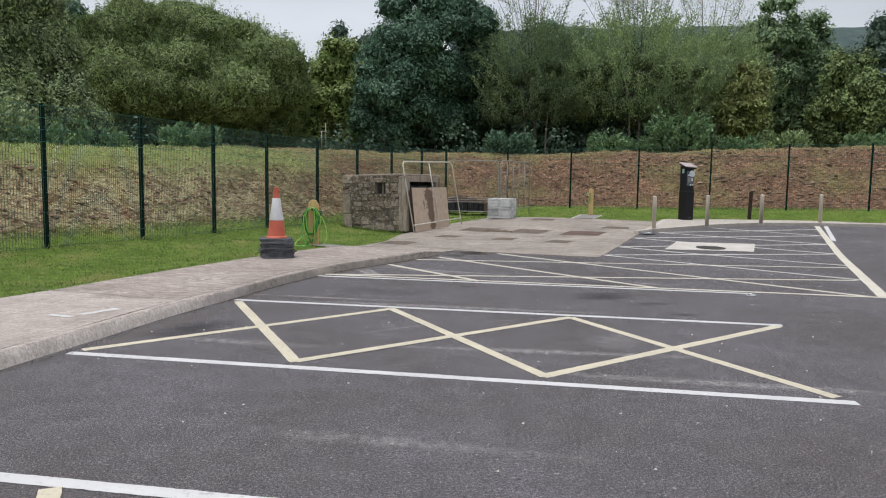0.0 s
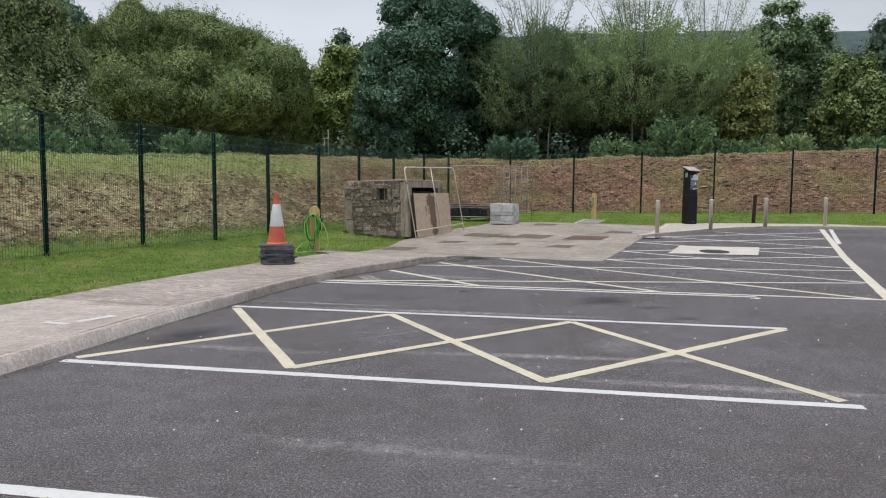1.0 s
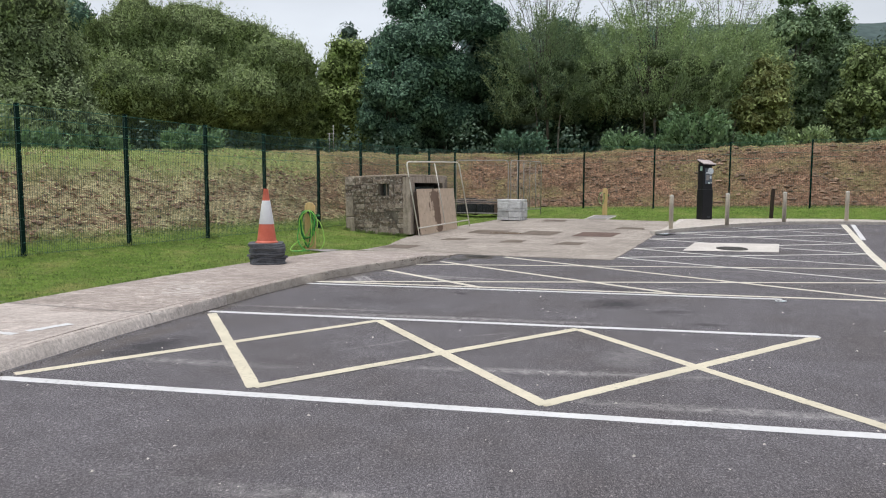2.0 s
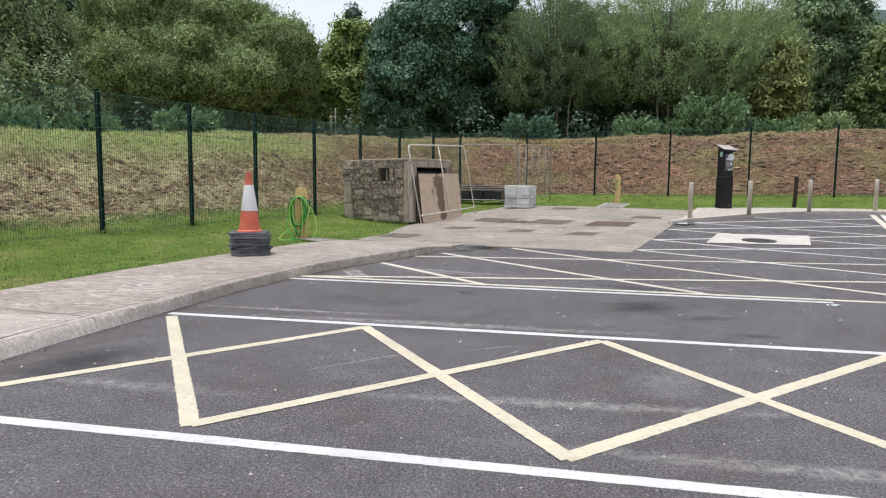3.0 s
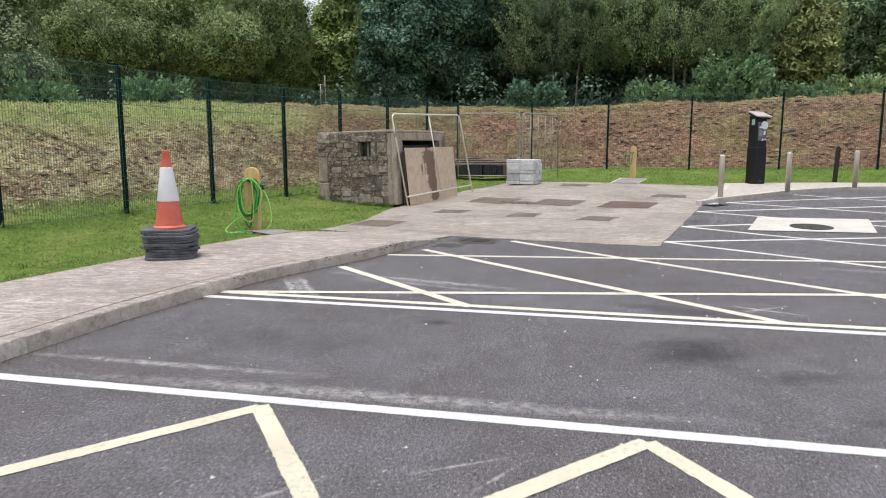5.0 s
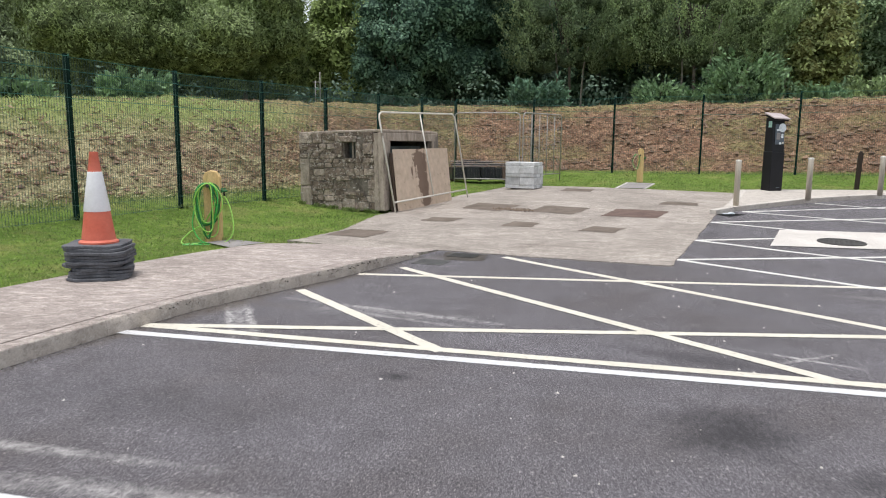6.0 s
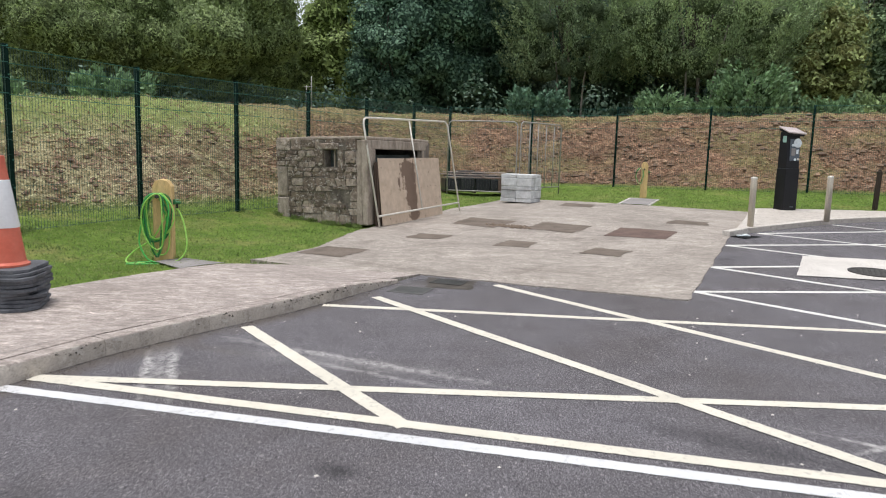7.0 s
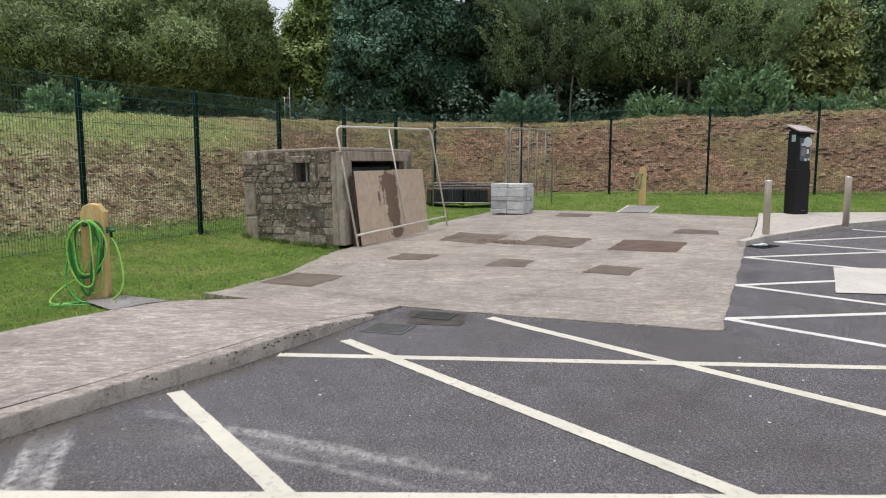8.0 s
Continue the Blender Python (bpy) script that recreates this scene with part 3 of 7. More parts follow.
def joined(*bms):
    """Several bmeshes as one."""
    out = bmesh.new()
    for b in bms:
        tmp = bpy.data.meshes.new("tmp")
        b.to_mesh(tmp)
        b.free()
        out.from_mesh(tmp)
        bpy.data.meshes.remove(tmp)
    return out


def moved(bm, m):
    bmesh.ops.transform(bm, matrix=m, verts=bm.verts[:])
    return bm


def revolve(profile, sides=24):
    """A turned body from (radius, z) pairs."""
    bm = bmesh.new()
    rings = []
    for r, z in profile:
        if r < 1e-5:
            rings.append([bm.verts.new((0, 0, z))])
        else:
            rings.append([bm.verts.new((r * math.cos(2 * math.pi * i / sides), r * math.sin(2 * math.pi * i / sides), z)) for i in range(sides)])
    for a, b in zip(rings, rings[1:]):
        for i in range(sides):
            j = (i + 1) % sides
            if len(a) == 1 and len(b) == 1:
                continue
            if len(a) == 1:
                bm.faces.new((a[0], b[i], b[j]))
            elif len(b) == 1:
                bm.faces.new((a[i], a[j], b[0]))
            else:
                bm.faces.new((a[i], a[j], b[j], b[i]))
    bmesh.ops.recalc_face_normals(bm, faces=bm.faces[:])
    return bm


def tube_data(points, radii, sides=6):
    """Vertices and faces of a tapered tube along points."""
    pts = [Vector(p) for p in points]
    verts, faces = [], []
    side = None
    for k, p in enumerate(pts):
        d = (pts[min(k + 1, len(pts) - 1)] - pts[max(k - 1, 0)]).normalized()
        if side is None:
            side = d.orthogonal().normalized()
        side = (side - d * side.dot(d)).normalized()
        up = d.cross(side)
        r = radii[k] if isinstance(radii, (list, tuple)) else radii
        for i in range(sides):
            a = 2 * math.pi * i / sides
            verts.append(p + (side * math.cos(a) + up * math.sin(a)) * r)
    for k in range(len(pts) - 1):
        for i in range(sides):
            j = (i + 1) % sides
            faces.append((k * sides + i, k * sides + j, (k + 1) * sides + j, (k + 1) * sides + i))
    faces.append(tuple(range(sides))[::-1])
    faces.append(tuple((len(pts) - 1) * sides + i for i in range(sides)))
    return verts, faces


def tubes(name, runs, material, smooth=True):
    """One mesh of several tubes: runs of (points, radii, sides)."""
    verts, faces = [], []
    for points, radii, sides in runs:
        v, f = tube_data(points, radii, sides)
        n = len(verts)
        verts += v
        faces += [tuple(i + n for i in q) for q in f]
    return mesh_of(name, verts, faces, material, smooth)


def bezier_through(points, steps=8, closed=False):
    """A smooth run through points (Catmull-Rom)."""
    pts = [Vector(p) for p in points]
    n = len(pts)
    out = []
    for k in range(n if closed else n - 1):
        p0 = pts[(k - 1) % n] if closed or k > 0 else pts[0]
        p1, p2 = pts[k], pts[(k + 1) % n]
        p3 = pts[(k + 2) % n] if closed or k + 2 < n else pts[-1]
        for s in range(steps):
            u = s / steps
            out.append(0.5 * (2 * p1 + (p2 - p0) * u + (2 * p0 - 5 * p1 + 4 * p2 - p3) * u * u + (3 * p1 - p0 - 3 * p2 + p3) * u ** 3))
    out.append(pts[0] if closed else pts[-1])
    return out


# ---------------------------------------------------------------- the lie of the land
def smooth(a, b, x):
    u = np.clip((np.asarray(x, float) - a) / (b - a), 0, 1)
    return u * u * (3 - 2 * u)


def road_z(x, y):
    """The car park: level, then rising gently towards the back."""
    return 0.012 * np.maximum(0, np.asarray(y) - 14) + 0.02 * np.maximum(0, np.asarray(y) - 15) * smooth(1, 6, x)


def pave_z(x, y):
    """Pavement and apron: a kerb's height above the road, dropping to it at the apron."""
    return road_z(x, y) + 0.012 + 0.108 * (1 - smooth(13.2, 15.06, np.asarray(y) + 0.6 * np.asarray(x)))


def island_z(x, y):
    return road_z(x, y) + 0.095


# posts of the fence, from the near left round the corner to the right: x, y, z of the ground
FENCE = [(-11.5, 2.6, 0.26), (-10.3, 4.9, 0.26), (-9.1, 7.1, 0.27), (-7.75, 9.45, 0.27), (-6.62, 11.76, 0.28), (-5.72, 13.69, 0.29), (-4.89, 15.80, 0.28), (-4.15, 18.06, 0.26),
         (-3.1, 19.96, 0.25), (-2.12, 21.95, 0.27), (-1.11, 24.25, 0.30), (-0.04, 26.55, 0.35), (0.99, 28.85, 0.42)]
FENCE += [(3.67 + 2.51 * i, 29.75 - 1.05 * i, (0.50, 0.55, 0.57, 0.62, 0.66, 0.70)[min(i, 5)]) for i in range(0, 11)]
LAND = np.array([(-30, -45, 0.25)] + FENCE + [(80, -3.2, 0.8)])
KERB = [(-8.6, -25), (-4.5, 0.0), (-3.9, 2.6), (-3.47, 4.75), (-3.27, 5.45), (-3.02, 6.6), (-2.58, 8.15), (-2.16, 9.55), (-1.80, 10.48), (-1.40, 11.35), (-1.03, 11.92),
        (-0.52, 12.66), (-0.2, 13.2), (0.14, 13.87), (0.4, 14.33), (0.68, 14.8)]
LAWN_EDGE = [(-11, -25), (-7.2, 1.0), (-5.9, 5.0), (-5.0, 7.4), (-4.69, 8.12), (-4.39, 9.04), (-4.0, 10.1), (-3.5, 11.3), (-3.13, 12.2), (-2.74, 13.05), (-2.32, 13.82), (-2.05, 14.2),
             (-1.67, 14.68), (-1.35, 14.9), (-1.0, 15.12)]
ISLAND_FRONT = [(6.0, 18.9), (6.5, 19.42), (6.93, 19.75), (7.9, 20.45), (9.0, 21.25), (10.06, 21.8), (11.2, 22.25), (13.2, 22.35), (15.8, 22.0), (20.0, 20.5), (40.0, 12.2)]
ISLAND_BACK = [(40.0, 12.9), (20.0, 21.1), (15.8, 22.8), (13.0, 23.35), (10.8, 23.45), (8.9, 23.35), (8.17, 23.22)]


def land(x, y):
    """Height, share of bank and share of crest of the ground sheet."""
    x, y = np.asarray(x, float), np.asarray(y, float)
    best, side, level = np.full(x.shape, 1e9), np.ones(x.shape), np.zeros(x.shape)
    run = np.zeros(x.shape)
    for k, (a, b) in enumerate(zip(LAND, LAND[1:])):
        d = b[:2] - a[:2]
        u = np.clip(((x - a[0]) * d[0] + (y - a[1]) * d[1]) / (d @ d), 0, 1)
        px, py = a[0] + u * d[0], a[1] + u * d[1]
        far = np.hypot(x - px, y - py)
        near = far < best - 1e-9
        cross = d[0] * (y - a[1]) - d[1] * (x - a[0])
        best = np.where(near, far, best)
        side = np.where(near, np.where(cross > 0, 1, -1), side)
        level = np.where(near, a[2] + u * (b[2] - a[2]), level)
        run = np.where(near, k + u, run)
    out = best * (side > 0)
    kx = np.interp(y, [p[1] for p in KERB], [p[0] for p in KERB])
    base = road_z(x, y) - 0.06
    paved = np.where(y < 15.2, pave_z(x, y) - 0.022, road_z(x, y) - 0.012)
    base = np.where((x < kx - 0.45) & (y < 15.2), paved, base)
    base = np.where((y >= 15.2) & (x < 3.54 + (y - 13.77) * 0.49), paved, base)
    isl = (y > np.interp(x, [p[0] for p in ISLAND_FRONT], [p[1] for p in ISLAND_FRONT]) + 0.45) & (x > 3.9 + (y - 13.77) * 0.49)
    base = np.where(isl, island_z(x, y) - 0.02, base)
    rise = np.clip(1 - best / 2.4, 0, 1) ** 1.6
    inside = base + (level - base) * rise
    height = 1.90 + 0.07 * smooth(4, 7, run) + 0.33 * smooth(7, 10.5, run) + 0.25 * smooth(9.5, 14, run) + 0.10 * smooth(15, 19, run)
    near_run = 1 - smooth(9, 13, run)
    green_run = 1 - smooth(11.0, 14.5, run)
    crest = smooth(5.2 - 2.5 * green_run, 6.6 - 1.9 * green_run, out)
    up = smooth(0.2 + 0.15 * near_run, 7.0 - 1.5 * near_run, out) ** 0.95
    wave = np.array([noise.noise(Vector((p, q, 3.0))) for p, q in zip((x * 0.45).ravel(), (y * 0.45).ravel())]).reshape(x.shape)
    fine = np.array([noise.noise(Vector((p, q, 7.0))) for p, q in zip((x * 1.9).ravel(), (y * 1.9).ravel())]).reshape(x.shape)
    clod = np.array([noise.noise(Vector((p, q, 11.0))) for p, q in zip((x * 4.6).ravel(), (y * 4.6).ravel())]).reshape(x.shape)
    bank = level + height * up + (0.15 * wave + 0.13 * fine + 0.045 * clod) * smooth(0.4, 2.0, out) * (1 - smooth(60, 90, out))
    z = np.where(side > 0, bank, inside)
    return z, smooth(0.35 + 0.3 * near_run, 0.95 + 0.75 * near_run, out) * np.where(side > 0, 1, 0), crest, (1 - smooth(9.0, 13.5, run)) * 0.8


def land_z(x, y):
    return float(land(np.array([x]), np.array([y]))[0][0])


def sheet(name, outline, zfun, cell, material, thick, label, parent=None):
    """A paved sheet over an outline, following zfun, with sides going down by thick."""
    bm = bmesh.new()
    bm.faces.new([bm.verts.new((p[0], p[1], 0)) for p in outline])
    lo = [min(p[k] for p in outline) for k in (0, 1)]
    hi = [max(p[k] for p in outline) for k in (0, 1)]
    for k in (0, 1):
        normal = (1, 0, 0) if k == 0 else (0, 1, 0)
        v = math.floor(lo[k]) + cell
        while v < hi[k]:
            bmesh.ops.bisect_plane(bm, geom=bm.verts[:] + bm.edges[:] + bm.faces[:], plane_co=(v, v, 0), plane_no=normal, dist=1e-5)
            v += cell if v < 30 else 6 * cell
    bmesh.ops.recalc_face_normals(bm, faces=bm.faces[:])
    for f in bm.faces:
        if f.normal.z < 0:
            f.normal_flip()
    rim = [e for e in bm.edges if e.is_boundary]
    low = bmesh.ops.extrude_edge_only(bm, edges=rim)["geom"]
    drop = {v for v in low if isinstance(v, bmesh.types.BMVert)}
    for v in bm.verts:
        v.co.z = float(zfun(v.co.x, v.co.y)) - (thick if v in drop else 0)
    ob = part(name, bm_mesh(name, bm, material), parent)
    if label:
        tagged(ob, label, "", "", "structure")
    return ob


# ground: one sheet out to the horizon, fine near the car park
def axis(lo, hi, step, far):
    mid = list(np.arange(lo, hi + 1e-6, step))
    out_lo, out_hi, d = [], [], step
    v = lo
    while v > -far:
        d *= 1.35
        v -= d
        out_lo.append(v)
    v, d = hi, step
    while v < far:
        d *= 1.35
        v += d
        out_hi.append(v)
    return np.array(out_lo[::-1] + mid + out_hi)


gx, gy = axis(-16, 26, 0.17, 1500), axis(-4, 40, 0.17, 1500)
GX, GY = np.meshgrid(gx, gy)
GZ, GB, GC, GP = land(GX, GY)
nx, ny = len(gx), len(gy)
gme = bpy.data.meshes.new("ground")
gme.from_pydata(np.stack([GX.ravel(), GY.ravel(), GZ.ravel()], 1).tolist(), [],
                [(j * nx + i, j * nx + i + 1, (j + 1) * nx + i + 1, (j + 1) * nx + i) for j in range(ny - 1) for i in range(nx - 1)])
for key, values in (("bank", GB), ("crest", GC), ("pale", GP)):
    gme.attributes.new(key, "FLOAT", "POINT").data.foreach_set("value", values.ravel().astype(np.float32))
gme.materials.append(M_GROUND)
for p in gme.polygons:
    p.use_smooth = True
tagged(new("ground", gme), "mown grass verge rising to a brown weedy earth bank", "ground", "", "structure")

road_outline = [(x - 0.05, y) for x, y in KERB] + [(2.5, 17.0), (5.0, 19.4)] + [(x + 0.02, y + 0.1) for x, y in ISLAND_FRONT] + [(40, -25)]
sheet("road", road_outline, road_z, 1.0, M_ASPHALT, 0.05, "dark grey tarmac of the car park with worn scuffs")
inner = [(x - 0.165, y + 0.05) for x, y in KERB]
sheet("pavement", LAWN_EDGE + [(-0.15, 14.96), (0.62, 14.84)] + inner[-2::-1], pave_z, 0.5, M_PAVE, 0.08, "brushed concrete footpath with swirled finish")
APRON = [(-1.0, 15.122), (-0.15, 14.962), (0.62, 14.842), (0.71, 14.80), (1.45, 14.51), (2.24, 14.22), (3.54, 13.77), (4.08, 14.9), (4.82, 16.45), (5.91, 18.73), (6.96, 20.77), (8.13, 23.16),
         (5.35, 24.3), (3.6, 25.75), (2.55, 26.35), (1.11, 23.75), (-0.66, 18.85), (-1.0, 16.75), (-1.6, 15.42)]


def broken_edge(run, step, amount):
    """A run of outline points with a chipped, uneven edge between them."""
    out = []
    for a, b in zip(run, run[1:]):
        d = Vector((b[0] - a[0], b[1] - a[1]))
        n = Vector((-d.y, d.x)).normalized()
        k = max(1, int(d.length / step))
        for i in range(k):
            x, y = a[0] + d.x * i / k, a[1] + d.y * i / k
            e = 0.0 if i == 0 else amount * (noise.noise(Vector((x * 2.2, y * 2.2, 1))) + 0.7 * noise.noise(Vector((x * 9, y * 9, 4))))
            out.append((x + n.x * e, y + n.y * e))
    return out


APRON = APRON[:3] + broken_edge(APRON[3:10], 0.07, 0.028) + APRON[9:12] + broken_edge(APRON[12:19], 0.12, 0.03) + APRON[18:]
sheet("pavement_apron", APRON, lambda x, y: pave_z(x, y), 0.5, M_APRON, 0.08, "pale concrete apron with darker patched squares")
sheet("pavement_island", ISLAND_FRONT + ISLAND_BACK + [(7.2, 21.15), (6.25, 19.28)], island_z, 0.5, M_ISLAND, 0.12, "pale concrete kerbed footway beside the lawn")


# kerb stones along the road
def arc_points(run, step):
    """Points along a polyline at even steps."""
    pts = [Vector((p[0], p[1], 0)) for p in run]
    out, left = [pts[0]], step
    for a, b in zip(pts, pts[1:]):
        d, pos = (b - a).length, 0.0
        while d - pos >= left:
            pos += left
            out.append(a.lerp(b, pos / d))
            left = step
        left -= d - pos
    return out


def kerb_run(name, run, zfun, length, width, drop, label, gap=0.0012, face=None, top=None):
    base = tagged(new(name), label, "kerb", "", "structure")
    smooth_run = [(p.x, p.y) for p in bezier_through([(x, y, 0) for x, y in run], 6)]
    pts = arc_points(smooth_run, length)
    for a, b in zip(pts, pts[1:]):
        d = (b - a).normalized()
        n = Vector((-d.y, d.x, 0))
        a2, b2 = a + d * gap, b - d * gap
        bm = bmesh.new()
        rows = []
        for k in range(15):
            p = a2.lerp(b2, k / 14)
            q = p + n * width
            zt, zq = float(zfun(p.x, p.y)) + 0.004, float(zfun(q.x, q.y)) + 0.004
            g = [noise.noise(Vector((p.x * 7, p.y * 7, 3.0 * s))) for s in range(4)]
            g2 = [noise.noise(Vector((p.x * 25, p.y * 25, 5.0 * s))) for s in range(4)]
            lay = float(1 - smooth(7.3, 8.2, p.y))
            o1, o2, o3 = 0.040 * lay + 0.003 + 0.006 * g[0] + 0.004 * g2[0], 0.060 * lay + 0.008 + 0.006 * g[1] + 0.006 * g2[1], 0.064 * lay + 0.016 + 0.008 * g[2] + 0.006 * g2[2]
            rows.append([bm.verts.new((p.x, p.y, zt - drop)), bm.verts.new((p.x + n.x * o1, p.y + n.y * o1, zt - 0.055)), bm.verts.new((p.x + n.x * o2, p.y + n.y * o2, zt - 0.009 + 0.005 * g2[3])),
                         bm.verts.new((p.x + n.x * o3, p.y + n.y * o3, zt + 0.002 * g[3])), bm.verts.new((q.x, q.y, zq)), bm.verts.new((q.x, q.y, zq - drop))])
        for r, s in zip(rows, rows[1:]):
            for i in range(5):
                bm.faces.new((r[i], s[i], s[i + 1], r[i + 1]))
        bm.faces.new(rows[0][::-1])
        bm.faces.new(rows[-1])
        bmesh.ops.recalc_face_normals(bm, faces=bm.faces[:])
        me = bm_mesh("kerb_stone", bm, face or (M_KERB if a.y < 8.0 else M_KERB_OLD), True)
        me.materials.append(top or (M_PAVE if a.y > 7.6 else M_PAVE_NEW))
        for p in me.polygons:
            p.material_index = 1 if p.normal.z > 0.62 else 0
        me.set_sharp_from_angle(angle=radians(24))
        part("kerb_stone", me, base)
    return base


kerb_run("kerb", KERB, pave_z, 0.915, 0.14, 0.2, "grey concrete kerb stones dropping to the apron")
kerb_run("kerb", ISLAND_FRONT[:9], island_z, 0.915, 0.14, 0.2, "pale concrete kerb stones of the footway", face=M_PALEKERB, top=M_PALEKERB)
kerb_run("kerb", [(8.17, 23.1), (7.05, 20.85), (6.2, 19.15), (6.02, 18.86)], island_z, 0.8, 0.14, 0.2, "pale kerb stones beside the apron", face=M_PALEKERB, top=M_PALEKERB)


# tooled joint lines along the pavement behind the kerb
for off, wide in ((0.27, 0.006), (0.36, 0.0035)):
    run = arc_points([(p.x, p.y) for p in bezier_through([(x, y, 0) for x, y in KERB[1:15]], 6)], 0.12)
    verts, faces = [], []
    for k, p in enumerate(run):
        d = (run[min(k + 1, len(run) - 1)] - run[max(k - 1, 0)]).normalized()
        for s in (0, 1):
            q = p + Vector((-d.y, d.x, 0)) * (off + wide * s + 0.012 * noise.noise(p * 1.3) + 0.003 * noise.noise(p * 9.0 + Vector((s * 4, 0, 0))))
            verts.append((q.x, q.y, float(pave_z(q.x, q.y)) + 0.0025))
    faces = [(2 * k, 2 * k + 2, 2 * k + 3, 2 * k + 1) for k in range(len(run) - 1)]
    tagged(part("pavement_joint", mesh_of("pavement_joint", verts, faces, M_SLAB)), "dark tooled joint line in the footpath concrete", "joint", "", "structure")


d = Vector((1.72, -0.63, 0)).normalized()
for p in bpy.data.objects["pavement"].data.polygons:
    if (p.center.y - 8.06) * d.x - (p.center.x + 4.68) * d.y < 0 and p.normal.z > 0.5:
        p.material_index = 1
bpy.data.objects["pavement"].data.materials.append(M_PAVE_NEW)
for a, b, wide, material, words in (((-4.95, 8.16), (-2.72, 7.34), 0.016, M_SLAB, "dark day joint across the footpath"), ((-3.62, 6.50), (-3.40, 6.84), 0.10, M_WHITE, "short white paint mark on the footpath"), ((-3.92, 6.47), (-3.65, 6.36), 0.08, M_WHITE, "short white paint mark on the footpath")):
    a, b = Vector((a[0], a[1], 0)), Vector((b[0], b[1], 0))
    n = Vector((-(b - a).y, (b - a).x, 0)).normalized() * wide / 2
    verts = []
    for k in range(25):
        p = a.lerp(b, k / 24)
        verts += [(q.x, q.y, float(pave_z(q.x, q.y)) + 0.003) for q in (p + n * (1 + 0.5 * noise.noise(p * 14)), p - n * (1 + 0.5 * noise.noise(p * 15)))]
    tagged(part("pavement_mark", mesh_of("pavement_mark", verts, [(2 * k + 1, 2 * k + 3, 2 * k + 2, 2 * k) for k in range(24)], material)), words, "marking", "", "structure")


# painted lines
LINE_LIFT = [0.003]


def marking(a, b, width, material, label):
    """A painted line on the road from a to b."""
    a, b = Vector((a[0], a[1], 0)), Vector((b[0], b[1], 0))
    d = (b - a).normalized()
    n = Vector((-d.y, d.x, 0)) * width / 2
    steps = max(2, int((b - a).length / 0.03))
    lift = LINE_LIFT[0]
    LINE_LIFT[0] = 0.003 + (LINE_LIFT[0] - 0.003 + 0.0005) % 0.0032
    verts, faces = [], []
    for k in range(steps + 1):
        p = a.lerp(b, k / steps)
        for s in (-1, 1):
            w = 1 + 0.07 * noise.noise(Vector((p.x * 3, p.y * 3, s * 5.0))) + 0.06 * noise.noise(Vector((p.x * 14, p.y * 14, s * 9.0))) + 0.10 * noise.noise(Vector((p.x * 37, p.y * 37, s * 4.0)))
            q = p + n * s * w
            verts.append((q.x, q.y, float(road_z(q.x, q.y)) + lift))
    for k in range(steps):
        faces.append((2 * k, 2 * k + 2, 2 * k + 3, 2 * k + 1))
    ob = part("road_marking", mesh_of("road_marking", verts, faces, material))
    return tagged(ob, label, "road marking", "", "structure")


W, C = "white painted line on the tarmac", "cream painted hatching line on the tarmac"
marking((-3.21, 5.37), (2.84, 4.01), 0.10, M_WHITE, W)
marking((-2.50, 8.17), (3.74, 6.75), 0.10, M_WHITE, W)
marking((-3.3, 3.0), (3.2, 1.62), 0.10, M_WHITE, W)
for a, b in (((-3.14, 5.47), (-0.53, 7.60)), ((-2.43, 8.03), (-1.235, 5.09)), ((-1.245, 5.11), (1.50, 7.13)), ((-0.54, 7.62), (0.77, 4.655)), ((0.74, 4.67), (3.68, 6.71)), ((1.50, 7.13), (2.77, 4.14)),
             ((-2.0, 2.66), (-0.85, -0.2))):
    marking(a, b, 0.105, M_CREAM, C)
marking((-1.83, 10.50), (4.49, 8.99), 0.10, M_WHITE, W)
marking((-1.70, 10.69), (6.2, 8.74), 0.10, M_PALE, C)
marking((-1.70, 10.70), (6.95, 10.50), 0.10, M_PALE, C)
marking((-0.25, 13.05), (8.05, 12.3), 0.10, M_PALE, C)
marking((3.78, 14.27), (9.27, 14.92), 0.10, M_FAR, C)
marking((4.58, 15.92), (10.2, 16.86), 0.10, M_FAR, C)
marking((5.54, 17.9), (11.3, 19.02), 0.10, M_FAR, C)
marking((6.74, 19.45), (12.4, 21.0), 0.10, M_FAR, C)
marking((-0.73, 12.14), (0.73, 10.05), 0.11, M_PALE, C)
marking((0.22, 13.49), (3.29, 9.46), 0.11, M_PALE, C)
marking((1.52, 14.34), (6.08, 8.78), 0.11, M_PALE, C)
marking((3.78, 14.27), (7.08, 10.56), 0.10, M_FAR, C)
marking((4.58, 15.92), (8.15, 12.69), 0.10, M_FAR, C)
marking((5.54, 17.9), (9.3, 14.93), 0.10, M_FAR, C)
marking((6.74, 19.45), (10.2, 16.86), 0.10, M_FAR, C)
marking((9.02, 21.1), (11.3, 19.02), 0.10, M_FAR, C)
marking((13.0, 22.2), (6.22, 8.72), 0.16, M_PALE, "broad cream edge line on the tarmac")
marking((13.3, 22.2), (10.9, 17.72), 0.12, M_WHITE, W)


